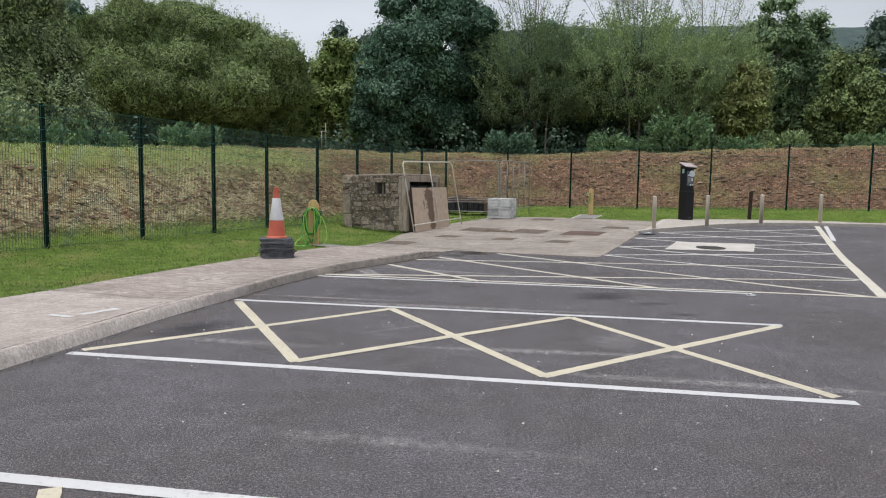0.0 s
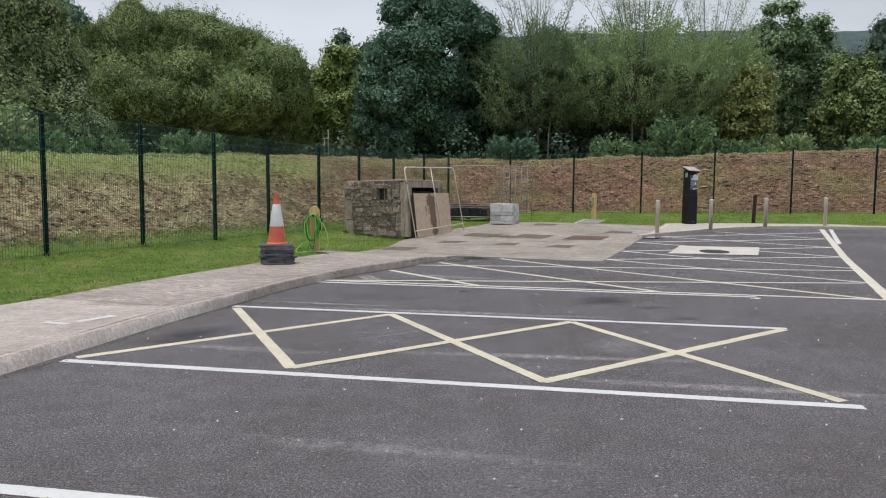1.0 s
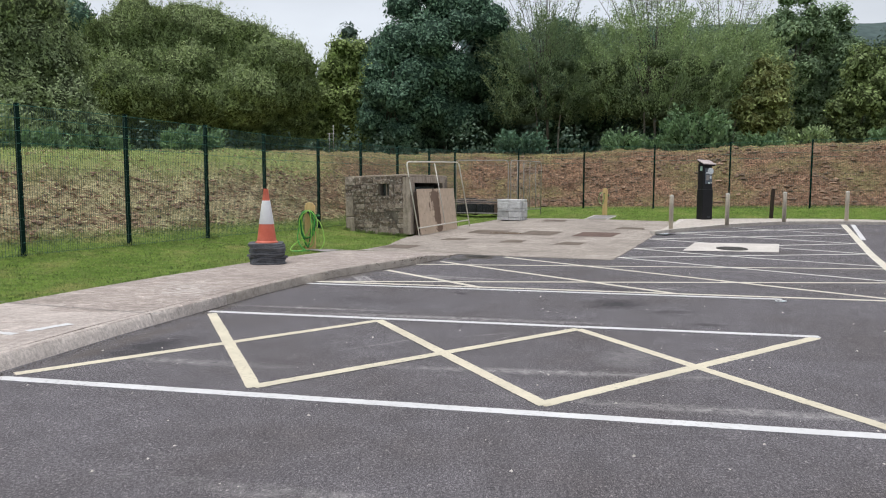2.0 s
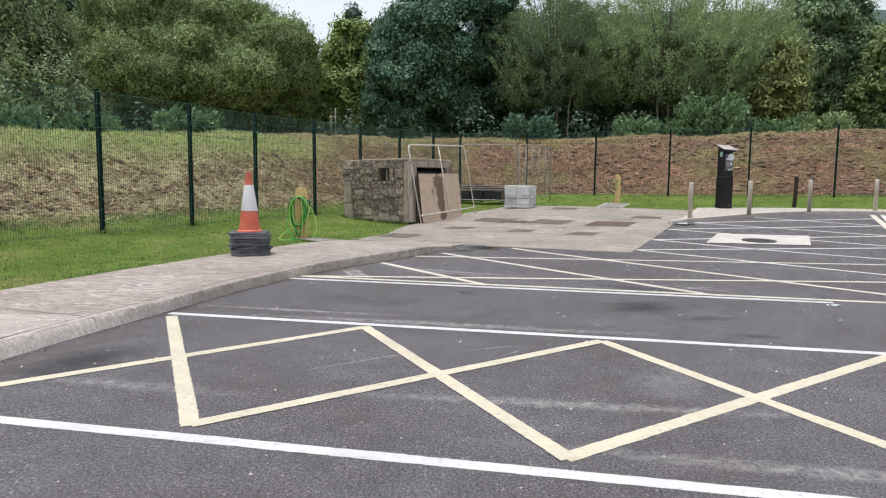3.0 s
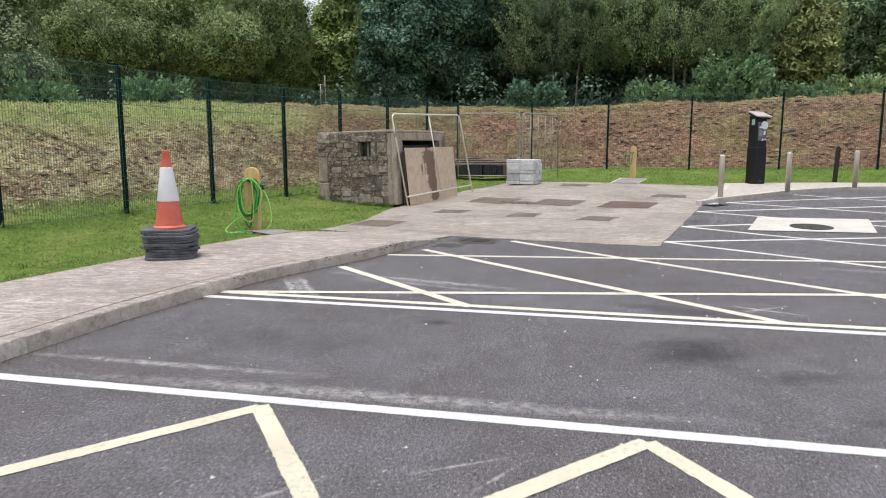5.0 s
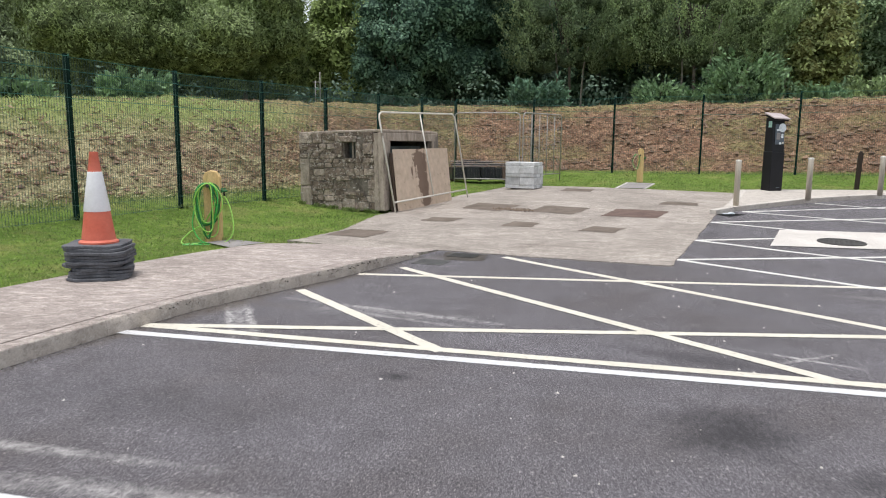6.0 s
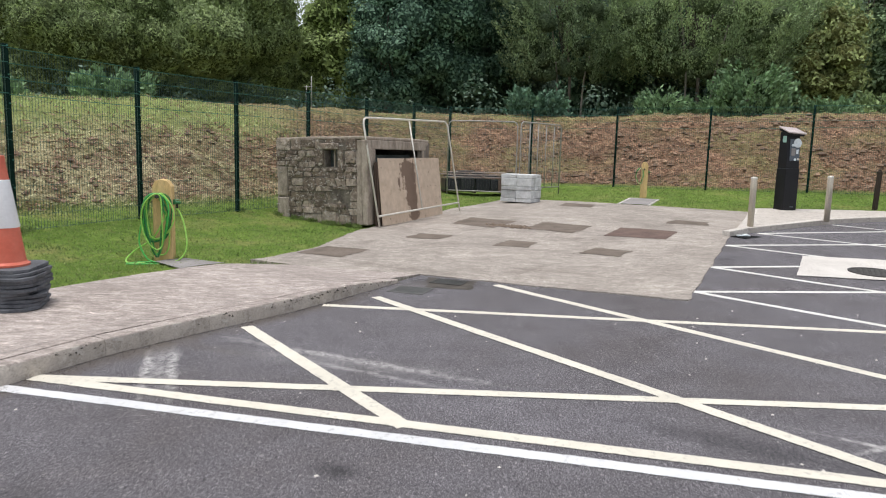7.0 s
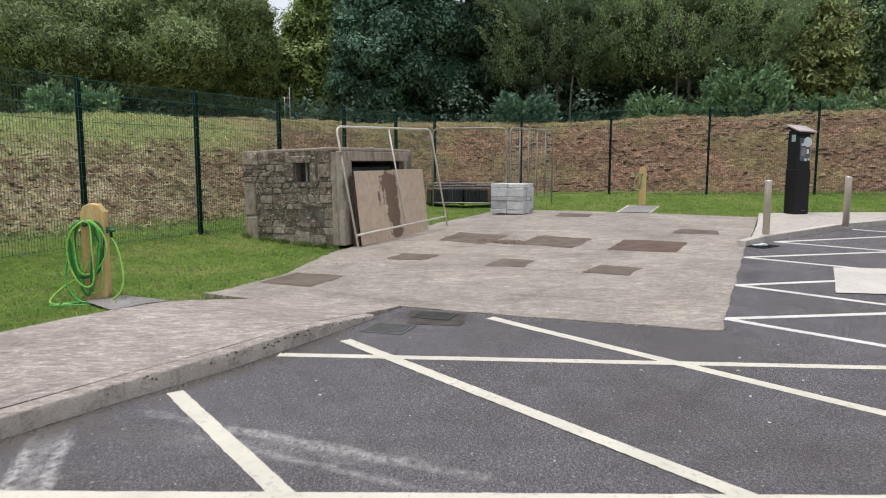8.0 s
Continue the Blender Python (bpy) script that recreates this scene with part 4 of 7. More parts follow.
# patches let into the apron
def patch(corners, zfun, material, label, lift=0.005, name="pavement_patch", ragged=1.0):
    cs = [Vector((x, y, 0)) for x, y in corners]
    n = 12
    verts, faces = [], []
    for j in range(n + 1):
        for i in range(n + 1):
            p = cs[0].lerp(cs[3], i / n).lerp(cs[1].lerp(cs[2], i / n), j / n)
            if i in (0, n) or j in (0, n):
                p += (Vector((noise.noise(p * 3.1), noise.noise(p * 2.7 + Vector((9, 0, 0))), 0)) * 0.05 + Vector((noise.noise(p * 11.0), noise.noise(p * 12.0 + Vector((9, 0, 0))), 0)) * 0.03) * ragged
            verts.append((p.x, p.y, float(zfun(p.x, p.y)) + lift))
    for j in range(n):
        for i in range(n):
            k = j * (n + 1) + i
            faces.append((k, k + 1, k + n + 2, k + n + 1))
    return tagged(part(name, mesh_of(name, verts, faces, material)), label, "", "", "structure")


for corners, material in ((((-1.17, 16.19), (-0.83, 16.92), (-0.18, 16.65), (-0.5, 15.89)), M_PATCH), (((0.28, 18.1), (0.5, 18.75), (1.08, 18.5), (0.79, 17.98)), M_PATCH),
                          (((1.04, 20.41), (1.49, 21.65), (2.42, 20.9), (1.82, 19.79)), M_PATCH), (((1.67, 17.43), (2.01, 18.09), (2.46, 17.83), (2.2, 17.26)), M_PATCH),
                          (((2.4, 19.7), (2.94, 20.76), (3.79, 20.06), (3.22, 19.06)), M_PATCH), (((3.73, 18.79), (4.29, 19.87), (5.23, 19.39), (4.71, 18.36)), M_PATCH_RED),
                          (((2.92, 16.8), (3.32, 17.4), (3.78, 17.08), (3.47, 16.56)), M_PATCH), (((5.32, 20.52), (5.7, 21.13), (6.35, 20.86), (6.14, 20.31)), M_PATCH),
                          (((3.77, 24.1), (4.04, 24.75), (4.69, 24.1), (4.44, 23.5)), M_PATCH)):
    patch(corners, pave_z, material, "darker patched rectangle in the concrete apron")
patch(((5.52, 15.45), (6.37, 17.02), (8.28, 16.74), (7.49, 15.15)), road_z, M_PAD, "pale new concrete square let into the tarmac", 0.012, "pavement_pad", 0.12)
patch(((14.35, 22.78), (14.37, 22.9), (15.95, 22.6), (15.93, 22.48)), island_z, M_PATCH, "dark narrow repair strip in the footway", 0.005, "pavement_patch", 0.3)
patch(((0.73, 14.1), (0.74, 14.7), (1.35, 14.5), (1.2, 14.0)), road_z, M_SOIL, "dark tarmac repair beside the gully", 0.004)
patch(((-2.5, 14.58), (-2.27, 14.93), (-1.7, 14.7), (-2.05, 14.17)), lambda x, y: pave_z(x, y), M_SLAB, "small grey slab under the hose post", 0.004, "pavement_slab", 0.2)
patch(((5.36, 24.32), (6.06, 25.95), (6.70, 25.68), (5.97, 24.05)), lambda x, y: max(land_z(float(x), float(y)), float(pave_z(x, y))), M_SLAB, "grey slab path with pale edging on the lawn", 0.012, "pavement_slab", 0.0)


def edging(a, b):
    a, b = Vector(a), Vector(b)
    z = (land_z(a.x, a.y) + land_z(b.x, b.y)) / 2 + 0.0
    d = b - a
    ob = part("edging", bm_mesh("edging", box(d.length, 0.06, 0.08, 0.006), M_PAD), None, "", pose((a.x + b.x) / 2, (a.y + b.y) / 2, z - 0.05, 0, -math.degrees(math.atan2(land_z(b.x, b.y) - land_z(a.x, a.y), d.length)), math.degrees(math.atan2(d.y, d.x))))
    tagged(ob, "pale concrete edging strip beside the slab", "edging", "", "structure")


edging((5.32, 24.38), (6.02, 25.97))
edging((6.0, 24.1), (6.72, 25.72))


# gully grates and manhole
def grate(x, y, z, turn, sx, sy, bars, label, iron=None):
    iron = iron or M_GRATE
    t = thing("gully_grate", label, "drain grate", pose(x, y, z, 0, 0, turn))
    rim = joined(*[moved(box(*s, 0.004), Matrix.Translation(p)) for s, p in (((sx, 0.03, 0.009), (0, sy / 2, 0)), ((sx, 0.03, 0.009), (0, -sy / 2, 0)), ((0.03, sy, 0.009), (sx / 2, 0, 0)), ((0.03, sy, 0.009), (-sx / 2, 0, 0)))])
    part("frame", bm_mesh("frame", rim, iron), t)
    # dark plate: the shade under the bars is its colour
    part("pit", bm_mesh("pit", box(sx - 0.03, sy - 0.03, 0.003), M_DARK), t)
    bar = bm_mesh("bar", box(0.018, sy - 0.03, 0.007), iron)
    for i in range(bars):
        part("bar", bar, t, "", pose(-sx / 2 + sx * (i + 1) / (bars + 1), 0, 0.003))
    return t


grate(0.56, 13.92, 0.0, -20, 0.38, 0.36, 9, "cast iron gully grate in the tarmac by the kerb")
grate(0.98, 14.42, float(road_z(0.98, 14.42)) + 0.004, -20, 0.36, 0.28, 9, "dark iron gully grate at the apron's edge", M_IRON)
grate(6.28, 19.02, float(road_z(6.28, 19.02)), 35, 0.5, 0.4, 10, "dark gully grate at the kerb corner", M_BLACK)
scrap = joined(moved(box(0.24, 0.07, 0.02, 0.006), pose(0, 0, 0)), moved(box(0.08, 0.09, 0.035, 0.01), pose(0.05, 0.01, 0)))
tagged(part("plastic_scrap", bm_mesh("plastic_scrap", scrap, M_STICKER), None, "", pose(6.28, 19.0, float(road_z(6.28, 19.02)) + 0.011, 0, 0, 5)), "white plastic scrap lying on the gully grate", "litter")
bit = joined(moved(box(0.09, 0.05, 0.015, 0.004), pose(0, 0, 0, 0, 0, 25)), moved(box(0.03, 0.03, 0.01, 0.003), pose(-0.06, 0.035, 0)))
tagged(part("paper_scrap", bm_mesh("paper_scrap", bit, M_STICKER), None, "", pose(4.40, 8.79, 0.004)), "small crumpled white paper scrap on the tarmac", "litter")
mh = revolve([(0, 0.006), (0.30, 0.006), (0.30, 0.012), (0.335, 0.012), (0.335, -0.01)], 32)
cover = thing("manhole_cover", "round dark iron manhole cover in pale concrete", "manhole cover", pose(6.74, 15.78, float(road_z(6.74, 15.78)) + 0.012, 1.8, 0, 0))
part("lid", bm_mesh("lid", mh, M_IRON), cover)
ribs = joined(*[moved(box(0.02, 0.05, 0.0025), pose(0.075 * i + (0.037 if j % 2 else 0), 0.075 * j, 0.006)) for i in range(-3, 4) for j in range(-3, 4) if math.hypot(i, j) < 3.3])
tagged(part("tread_pattern", bm_mesh("tread_pattern", ribs, M_IRON), cover), kind="stuff")


# ---------------------------------------------------------------- mesh fence
fence = thing("fence", "dark green welded mesh security fence on square posts", "fence", pose(0, 0, 0))
FH = 2.45
post_me = bm_mesh("post", box(0.06, 0.06, FH + 0.03, 0.004), M_GREEN)
cap_me = bm_mesh("post_cap", box(0.07, 0.07, 0.015, 0.004), M_GREEN)
strip_me = bm_mesh("clamp_bar", box(0.045, 0.012, FH - 0.05), M_GREEN)
bolt_me = bm_mesh("bolt", revolve([(0, 0), (0.011, 0.0), (0.011, 0.012), (0, 0.016)], 6), M_WIRE)
PANEL = 2.4


def mesh_panel():
    """Welded wire: uprights every 50 mm, twin cross wires every 200 mm."""
    verts, faces = [], []

    def wire(a, b, r):
        v, f = tube_data([a, b], r, 4)
        n = len(verts)
        verts.extend(v)
        faces.extend(tuple(i + n for i in q) for q in f)

    for i in range(49):
        x = i * PANEL / 48
        wire((x, 0, 0.02), (x, 0, FH), 0.0029)
    for j in range(13):
        z = 0.04 + j * (FH - 0.045) / 12
        for s in (-1, 1):
            wire((0, 0.007 * s, z), (PANEL, 0.007 * s, z), 0.0054 if j > 8 else 0.0030 if j % 3 == 0 else 0.0021)
    me = mesh_of("mesh_panel", verts, faces, M_MESHGREEN)
    # upper cross wires: sky light on them is put into a brighter green
    me.materials.append(M_WIRE)
    for p in me.polygons:
        p.material_index = 1 if p.index >= (49 + 2 * 9) * 6 else 0
    return me


panel_me = mesh_panel()
for k, (x, y, z) in enumerate(FENCE):
    nx_, ny_ = (FENCE[min(k + 1, len(FENCE) - 1)][i] - FENCE[max(k - 1, 0)][i] for i in (0, 1))
    post = part("post", post_me, fence, "", pose(x, y, z - 0.03, 0, 0, math.degrees(math.atan2(ny_, nx_))))
    part("post_cap", cap_me, post, "", pose(0, 0, FH + 0.03))
    part("clamp_bar", strip_me, post, "", pose(0, -0.04, 0.03))
    for i in range(7):
        part("bolt", bolt_me, post, "", pose(0, -0.046, 0.25 + 0.37 * i, 90, 0, 0))
for (x, y, z), (x2, y2, z2) in zip(FENCE, FENCE[1:]):
    d = Vector((x2 - x, y2 - y))
    n = Vector((d.y, -d.x)).normalized() * 0.042
    # panels are stepped, not raked: each hangs level at the lower post's height
    part("mesh_panel", panel_me, fence, "", pose(x + n.x, y + n.y, (z + z2) / 2 - 0.02, 0, 0, math.degrees(math.atan2(d.y, d.x))) @ Matrix.Diagonal((d.length / PANEL, 1, 1, 1)))


# ---------------------------------------------------------------- stone hut
HUT = pose(-2.365, 20.147, 0.05, 0, 0, math.degrees(math.atan2(-0.38, 0.925))) @ pose(0, 0, 0, 0, -1.6, 0)
HW, HD, HH = 2.01, 2.8, 1.63
hut = thing("stone_hut", "small old rubble stone hut with a flat concrete roof", "hut", HUT)
T = 0.26
wx, wz, ww, wh = 1.10, 1.08, 0.25, 0.32


def wall_box(x0, x1, y0, y1, z0, z1):
    return moved(box(x1 - x0, y1 - y0, z1 - z0), pose((x0 + x1) / 2, (y0 + y1) / 2, z0))


front = joined(wall_box(0.02, HW - 0.2, 0.026, T, 0, wz), wall_box(0.02, wx, 0.026, T, wz, wz + wh), wall_box(wx + ww, HW - 0.2, 0.026, T, wz, wz + wh), wall_box(0.02, HW - 0.2, 0.026, T, wz + wh, HH - 0.05))
part("front_wall", bm_mesh("front_wall", front, M_MORTAR), hut, "mortar core of the rubble wall")
part("side_wall", bm_mesh("side_wall", wall_box(0.03, T, T, HD, 0, HH - 0.05), M_MORTAR), hut)
part("rear_wall", bm_mesh("rear_wall", wall_box(T, HW, HD - T, HD, 0, HH - 0.05), M_MORTAR), hut)
def rough(bm, amount, cuts=7):
    """Worn, uneven faces."""
    bmesh.ops.subdivide_edges(bm, edges=[e for e in bm.edges if e.calc_length() > 0.15], cuts=cuts, use_grid_fill=True)
    for v in bm.verts:
        v.co += amount * Vector((noise.noise(v.co * 6.0), noise.noise(v.co * 6.0 + Vector((7, 1, 3))), 0.5 * noise.noise(v.co * 6.0 + Vector((2, 9, 4)))))
    return bm


for yy, dd in ((0.17, 0.33), (HD - 0.18, 0.36)):
    part("jamb", bm_mesh("jamb", rough(moved(box(0.13, dd, HH - 0.05, 0.02, 2), pose(HW - 0.067, yy, 0)), 0.02), M_RENDER), hut, "cement-rendered door jamb")
part("jamb_post", bm_mesh("jamb_post", rough(moved(box(0.11, 0.2, HH - 0.06, 0.015, 2), pose(HW - 0.185, 0.115, 0)), 0.02), M_RENDER), hut, "upright stone slip beside the jamb")
part("doorway_lintel", bm_mesh("doorway_lintel", rough(moved(box(0.22, HD - 0.3, 0.17, 0.015, 2), pose(HW - 0.1, HD / 2, HH - 0.22)), 0.012), M_RENDER), hut, "grey concrete beam over the doorway")
rb = moved(box(HW - 0.02, HD - 0.02, 0.06, 0.02, 2), pose(HW / 2 + 0.01, HD / 2 + 0.01, HH - 0.05))
bmesh.ops.subdivide_edges(rb, edges=rb.edges[:], cuts=5, use_grid_fill=True)
for v in rb.verts:
    v.co.z += 0.022 * noise.noise(v.co * 4.0)
    v.co.y += 0.02 * noise.noise(v.co * 3.0 + Vector((5, 5, 5)))
part("roof", bm_mesh("roof", rb, M_RENDER), hut, "flat weathered concrete roof slab")
part("window_lintel", bm_mesh("window_lintel", moved(box(0.42, 0.14, 0.12, 0.02, 2), pose(wx + ww / 2 - 0.03, 0.05, wz + wh)), M_STONE), hut, "dark stone lintel")
part("window_reveal", bm_mesh("window_reveal", moved(box(ww, 0.02, wh), pose(wx + ww / 2, T - 0.02, wz)), M_DARK), hut, "dark boarded recess, shade in its colour")
part("window_bar", bm_mesh("window_bar", moved(box(0.035, 0.03, wh), pose(wx + ww * 0.62, 0.12, wz)), M_RENDER), hut, "single upright bar")
# dark sheet closes the doorway, the unlit inside painted as its colour
part("dark_infill", bm_mesh("dark_infill", moved(box(0.04, HD - 0.7, HH - 0.32), pose(HW - 0.32, HD / 2, 0)), M_DARK), hut, "dark sheet standing for the doorway's inner shade")

# rubble facing: random stones fitted edge to edge, each with its own outline and a domed, chipped face
rs = random.Random(5)


def clipped(poly, px, pz, nx_, nz_):
    """The part of a convex polygon on the inner side of the line through (px, pz) with the outward normal (nx_, nz_)."""
    out = []
    for (ax, az), (bx_, bz_) in zip(poly, poly[1:] + poly[:1]):
        da, db = (ax - px) * nx_ + (az - pz) * nz_, (bx_ - px) * nx_ + (bz_ - pz) * nz_
        if da <= 0:
            out.append((ax, az))
        if da * db < 0:
            k = da / (da - db)
            out.append((ax + (bx_ - ax) * k, az + (bz_ - az) * k))
    return out


def shell_area(poly):
    return 0.5 * abs(sum(a[0] * b[1] - b[0] * a[1] for a, b in zip(poly, poly[1:] + poly[:1])))


def cut_round(poly, x0, z0, x1, z1):
    """A stone's outline cut back to one side of a rectangle that it would overlap."""
    inside = poly
    for line in ((x0, 0, -1, 0), (x1, 0, 1, 0), (0, z0, 0, -1), (0, z1, 0, 1)):
        inside = clipped(inside, *line)
    if len(inside) < 3 or shell_area(inside) < 1e-4:
        return poly
    sides = [clipped(poly, *line) for line in ((x0, 0, 1, 0), (x1, 0, -1, 0), (0, z0, 0, 1), (0, z1, 0, -1))]
    return max(sides, key=lambda p: shell_area(p) if len(p) > 2 else 0.0)


def stone_courses(x0, x1, z0, z1):
    """Outlines of stones in rough, wavering courses of mixed height."""
    levels = [z0]
    while levels[-1] < z1 - 0.17:
        levels.append(levels[-1] + rs.choice((0.085, 0.11, 0.13, 0.16, 0.185)))
    levels[-1] = z1

    def bed(k, x):
        return levels[k] + (0.0 if k in (0, len(levels) - 1) else 0.024 * noise.noise(Vector((x * 2.6, k * 3.1, 0.5))))

    cells = []
    for k in range(len(levels) - 1):
        x, slant = x0, 0.0
        while x < x1 - 1e-4:
            wide = (levels[k + 1] - levels[k]) * rs.choice((0.9, 1.2, 1.5, 1.9, 2.5)) + 0.03
            nx_ = x1 if x + wide > x1 - 0.09 else x + wide
            lean = 0.0 if nx_ == x1 else rs.uniform(-0.03, 0.03)
            cell = [(x - slant, bed(k, x)), (nx_ - lean, bed(k, nx_)), (nx_ + lean, bed(k + 1, nx_)), (x + slant, bed(k + 1, x))]
            if levels[k + 1] - levels[k] > 0.12 and rs.random() < 0.3:
                zs = levels[k] + (levels[k + 1] - levels[k]) * rs.uniform(0.38, 0.62)
                cells += [clipped(cell, 0, zs, 0.08, 1), clipped(cell, 0, zs, -0.08, -1)]
            else:
                cells.append(cell)
            x, slant = nx_, lean
    return cells


def fitted_stone(poly, y, material=None):
    """One stone: its outline drawn in a little and its corners worn round, side faces, a chamfer and an uneven face."""
    uneven = []
    for (ax, az), (bx_, bz_) in zip(poly, poly[1:] + poly[:1]):
        e = min(0.25, 0.015 / max(0.01, math.hypot(bx_ - ax, bz_ - az)))
        ax, az, bx_, bz_ = ax + (bx_ - ax) * e, az + (bz_ - az) * e, bx_ - (bx_ - ax) * e, bz_ - (bz_ - az) * e
        uneven.append((ax, az))
        if math.hypot(bx_ - ax, bz_ - az) > 0.045:
            k = rs.uniform(0.35, 0.65)
            uneven.append((ax + (bx_ - ax) * k + rs.uniform(-0.011, 0.011), az + (bz_ - az) * k + rs.uniform(-0.011, 0.011)))
        uneven.append((bx_, bz_))
    poly = uneven
    n = len(poly)
    cx, cz = sum(p for p, _ in poly) / n, sum(q for _, q in poly) / n
    size = max(math.hypot(p - cx, q - cz) for p, q in poly)
    k = max(0.6, 1 - rs.uniform(0.004, 0.012) / size)
    proud = rs.uniform(-0.012, 0.022)
    verts, faces = [], []
    for depth, shrink, jag in ((0.07, 1.0, 0.0), (-0.006, 1.0, 0.006), (-0.022, 0.91, 0.005)):
        for p, q in poly:
            verts.append(((p - cx) * k * shrink + rs.uniform(-jag, jag), depth - (proud if depth < 0.05 else 0) + rs.uniform(-jag, jag) * 0.6, (q - cz) * k * shrink + rs.uniform(-jag, jag)))
    verts.append((rs.uniform(-0.01, 0.01), -0.023 - proud + rs.uniform(-0.006, 0.004), rs.uniform(-0.01, 0.01)))
    for ring in (0, 1):
        for i in range(n):
            j = (i + 1) % n
            faces.append((ring * n + i, ring * n + j, (ring + 1) * n + j, (ring + 1) * n + i))
    faces += [(2 * n + i, 2 * n + (i + 1) % n, 3 * n) for i in range(n)]
    part("stone", mesh_of("stone", verts, faces, material or M_STONE), hut, "", pose(cx, y, cz))


# larger stones set among the courses: pale upright quoins, window jambs, wide blocks and one rounded boulder
BIG = [(0.0, 0.0, 0.27, 0.50), (0.0, 0.50, 0.25, 1.10), (wx - 0.21, wz + 0.02, wx - 0.02, wz + wh), (wx + ww + 0.02, wz - 0.02, wx + ww + 0.14, wz + wh), (wx + ww + 0.18, wz + 0.06, HW - 0.24, wz + wh - 0.02), (1.20, 0.38, 1.62, 0.66),
       (0.60, 0.60, 0.88, 0.89), (0.0, HH - 0.25, 0.33, HH - 0.03), (0.34, HH - 0.24, 0.58, HH - 0.03), (wx + ww + 0.2, HH - 0.24, HW - 0.24, HH - 0.03), (0.55, 0.0, 1.0, 0.2), (1.02, 0.0, 1.32, 0.24), (0.30, 0.0, 0.54, 0.17)]
for cell in stone_courses(0.0, HW - 0.22, 0.0, HH - 0.03):
    for hole in BIG + [(wx - 0.02, wz - 0.01, wx + ww + 0.02, wz + wh + 0.01), (wx - 0.13, wz + wh, wx + ww + 0.09, wz + wh + 0.125)]:
        cell = cut_round(cell, *hole)
    if len(cell) > 2 and shell_area(cell) > 0.0016:
        fitted_stone(cell, 0.035)
for i, (px0, pz0, px1, pz1) in enumerate(BIG):
    c = 0.07 if i == 6 else 0.012
    fitted_stone([(px0 + c, pz0), (px1 - c, pz0), (px1, pz0 + c), (px1, pz1 - c), (px1 - c, pz1), (px0 + c, pz1), (px0, pz1 - c), (px0, pz0 + c)], 0.038, M_RENDER if i < 2 else None)
daub = [bm_mesh("lime_daub", rough(box(1, 1, 1, 0.2), 0.25, 1), M_LIME) for _ in range(2)]
for _ in range(120):
    px_, pz_ = rs.uniform(0.03, HW - 0.24), rs.uniform(0.05, HH - 0.1)
    if not (wx - 0.05 < px_ < wx + ww + 0.05 and wz - 0.05 < pz_ < wz + wh + 0.12):
        part("lime_daub", rs.choice(daub), hut, "", pose(px_, rs.uniform(-0.01, 0.015), pz_, 0, rs.choice((0, 0, 90)) + rs.uniform(-14, 14), 0) @ Matrix.Diagonal((rs.uniform(0.015, 0.07), 0.02, rs.uniform(0.006, 0.02), 1)))


# ---------------------------------------------------------------- site fence panels
def site_panel(name, label, width, height, at, verticals, mesh=0.0, tube=0.019, rail=0.2, metal=None):
    metal = metal or M_GALV
    t = thing(name, label, "fence panel", at, "temporary site fence panels")
    r = 0.12
    w, h = width / 2, height
    frame_run = [(-w, 0, 0), (-w, 0, h - r), (-w + 0.3 * r, 0, h - 0.3 * r), (-w + r, 0, h), (w - r, 0, h), (w - 0.3 * r, 0, h - 0.3 * r), (w, 0, h - r), (w, 0, 0)]
    part("frame_tube", tubes("frame_tube", [(frame_run, tube, 8)], metal), t)
    part("bottom_rail", tubes("bottom_rail", [([(-w, 0, rail), (w, 0, rail)], tube, 8)], metal), t)
    for x in verticals:
        part("upright", tubes("upright", [([(x, 0, 0.2), (x, 0, h)], tube * 0.85, 8)], metal), t)
    if mesh:
        runs = [([(-w + i * width / 26, 0, 0.2), (-w + i * width / 26, 0, h)], mesh, 3) for i in range(1, 26)]
        runs += [([(-w, 0, 0.2 + j * (h - 0.2) / 8), (w, 0, 0.2 + j * (h - 0.2) / 8)], mesh, 3) for j in range(1, 8)]
        part("wire_mesh", tubes("wire_mesh", runs, M_MESHW, False), t)
    return t


def lean_pose(a, b, z, lean):
    """A frame whose foot runs from a to b, its top leaning to the left of that run by lean degrees."""
    d = Vector((b[0] - a[0], b[1] - a[1]))
    return pose((a[0] + b[0]) / 2, (a[1] + b[1]) / 2, z, 0, 0, math.degrees(math.atan2(d.y, d.x))) @ pose(0, 0, 0, -lean, 0, 0)


zf = 0.085
site_panel("site_fence_panel", "galvanised site fence panel leaning against the stone hut", 3.4, 2.03, lean_pose((-0.30, 19.335), (1.26, 22.375), zf + 0.045, 10.5) @ pose(0, 0, 0, 0, -1.5, 0), (0.0,))
site_panel("site_fence_panel", "galvanised site fence panel standing upright on the lawn", 1.9, 2.0, lean_pose((0.95, 26.05), (2.80, 25.65), 0.35, 0), (), 0.0009, 0.017, 0.1, M_DULL)
site_panel("site_fence_panel", "galvanised site fence panel standing behind concrete blocks", 2.25, 2.0, lean_pose((2.88, 25.7), (4.3, 27.55), 0.36, 0), (-0.65, -0.2, 0.25, 0.7), 0.0024, 0.017, metal=M_DULL)


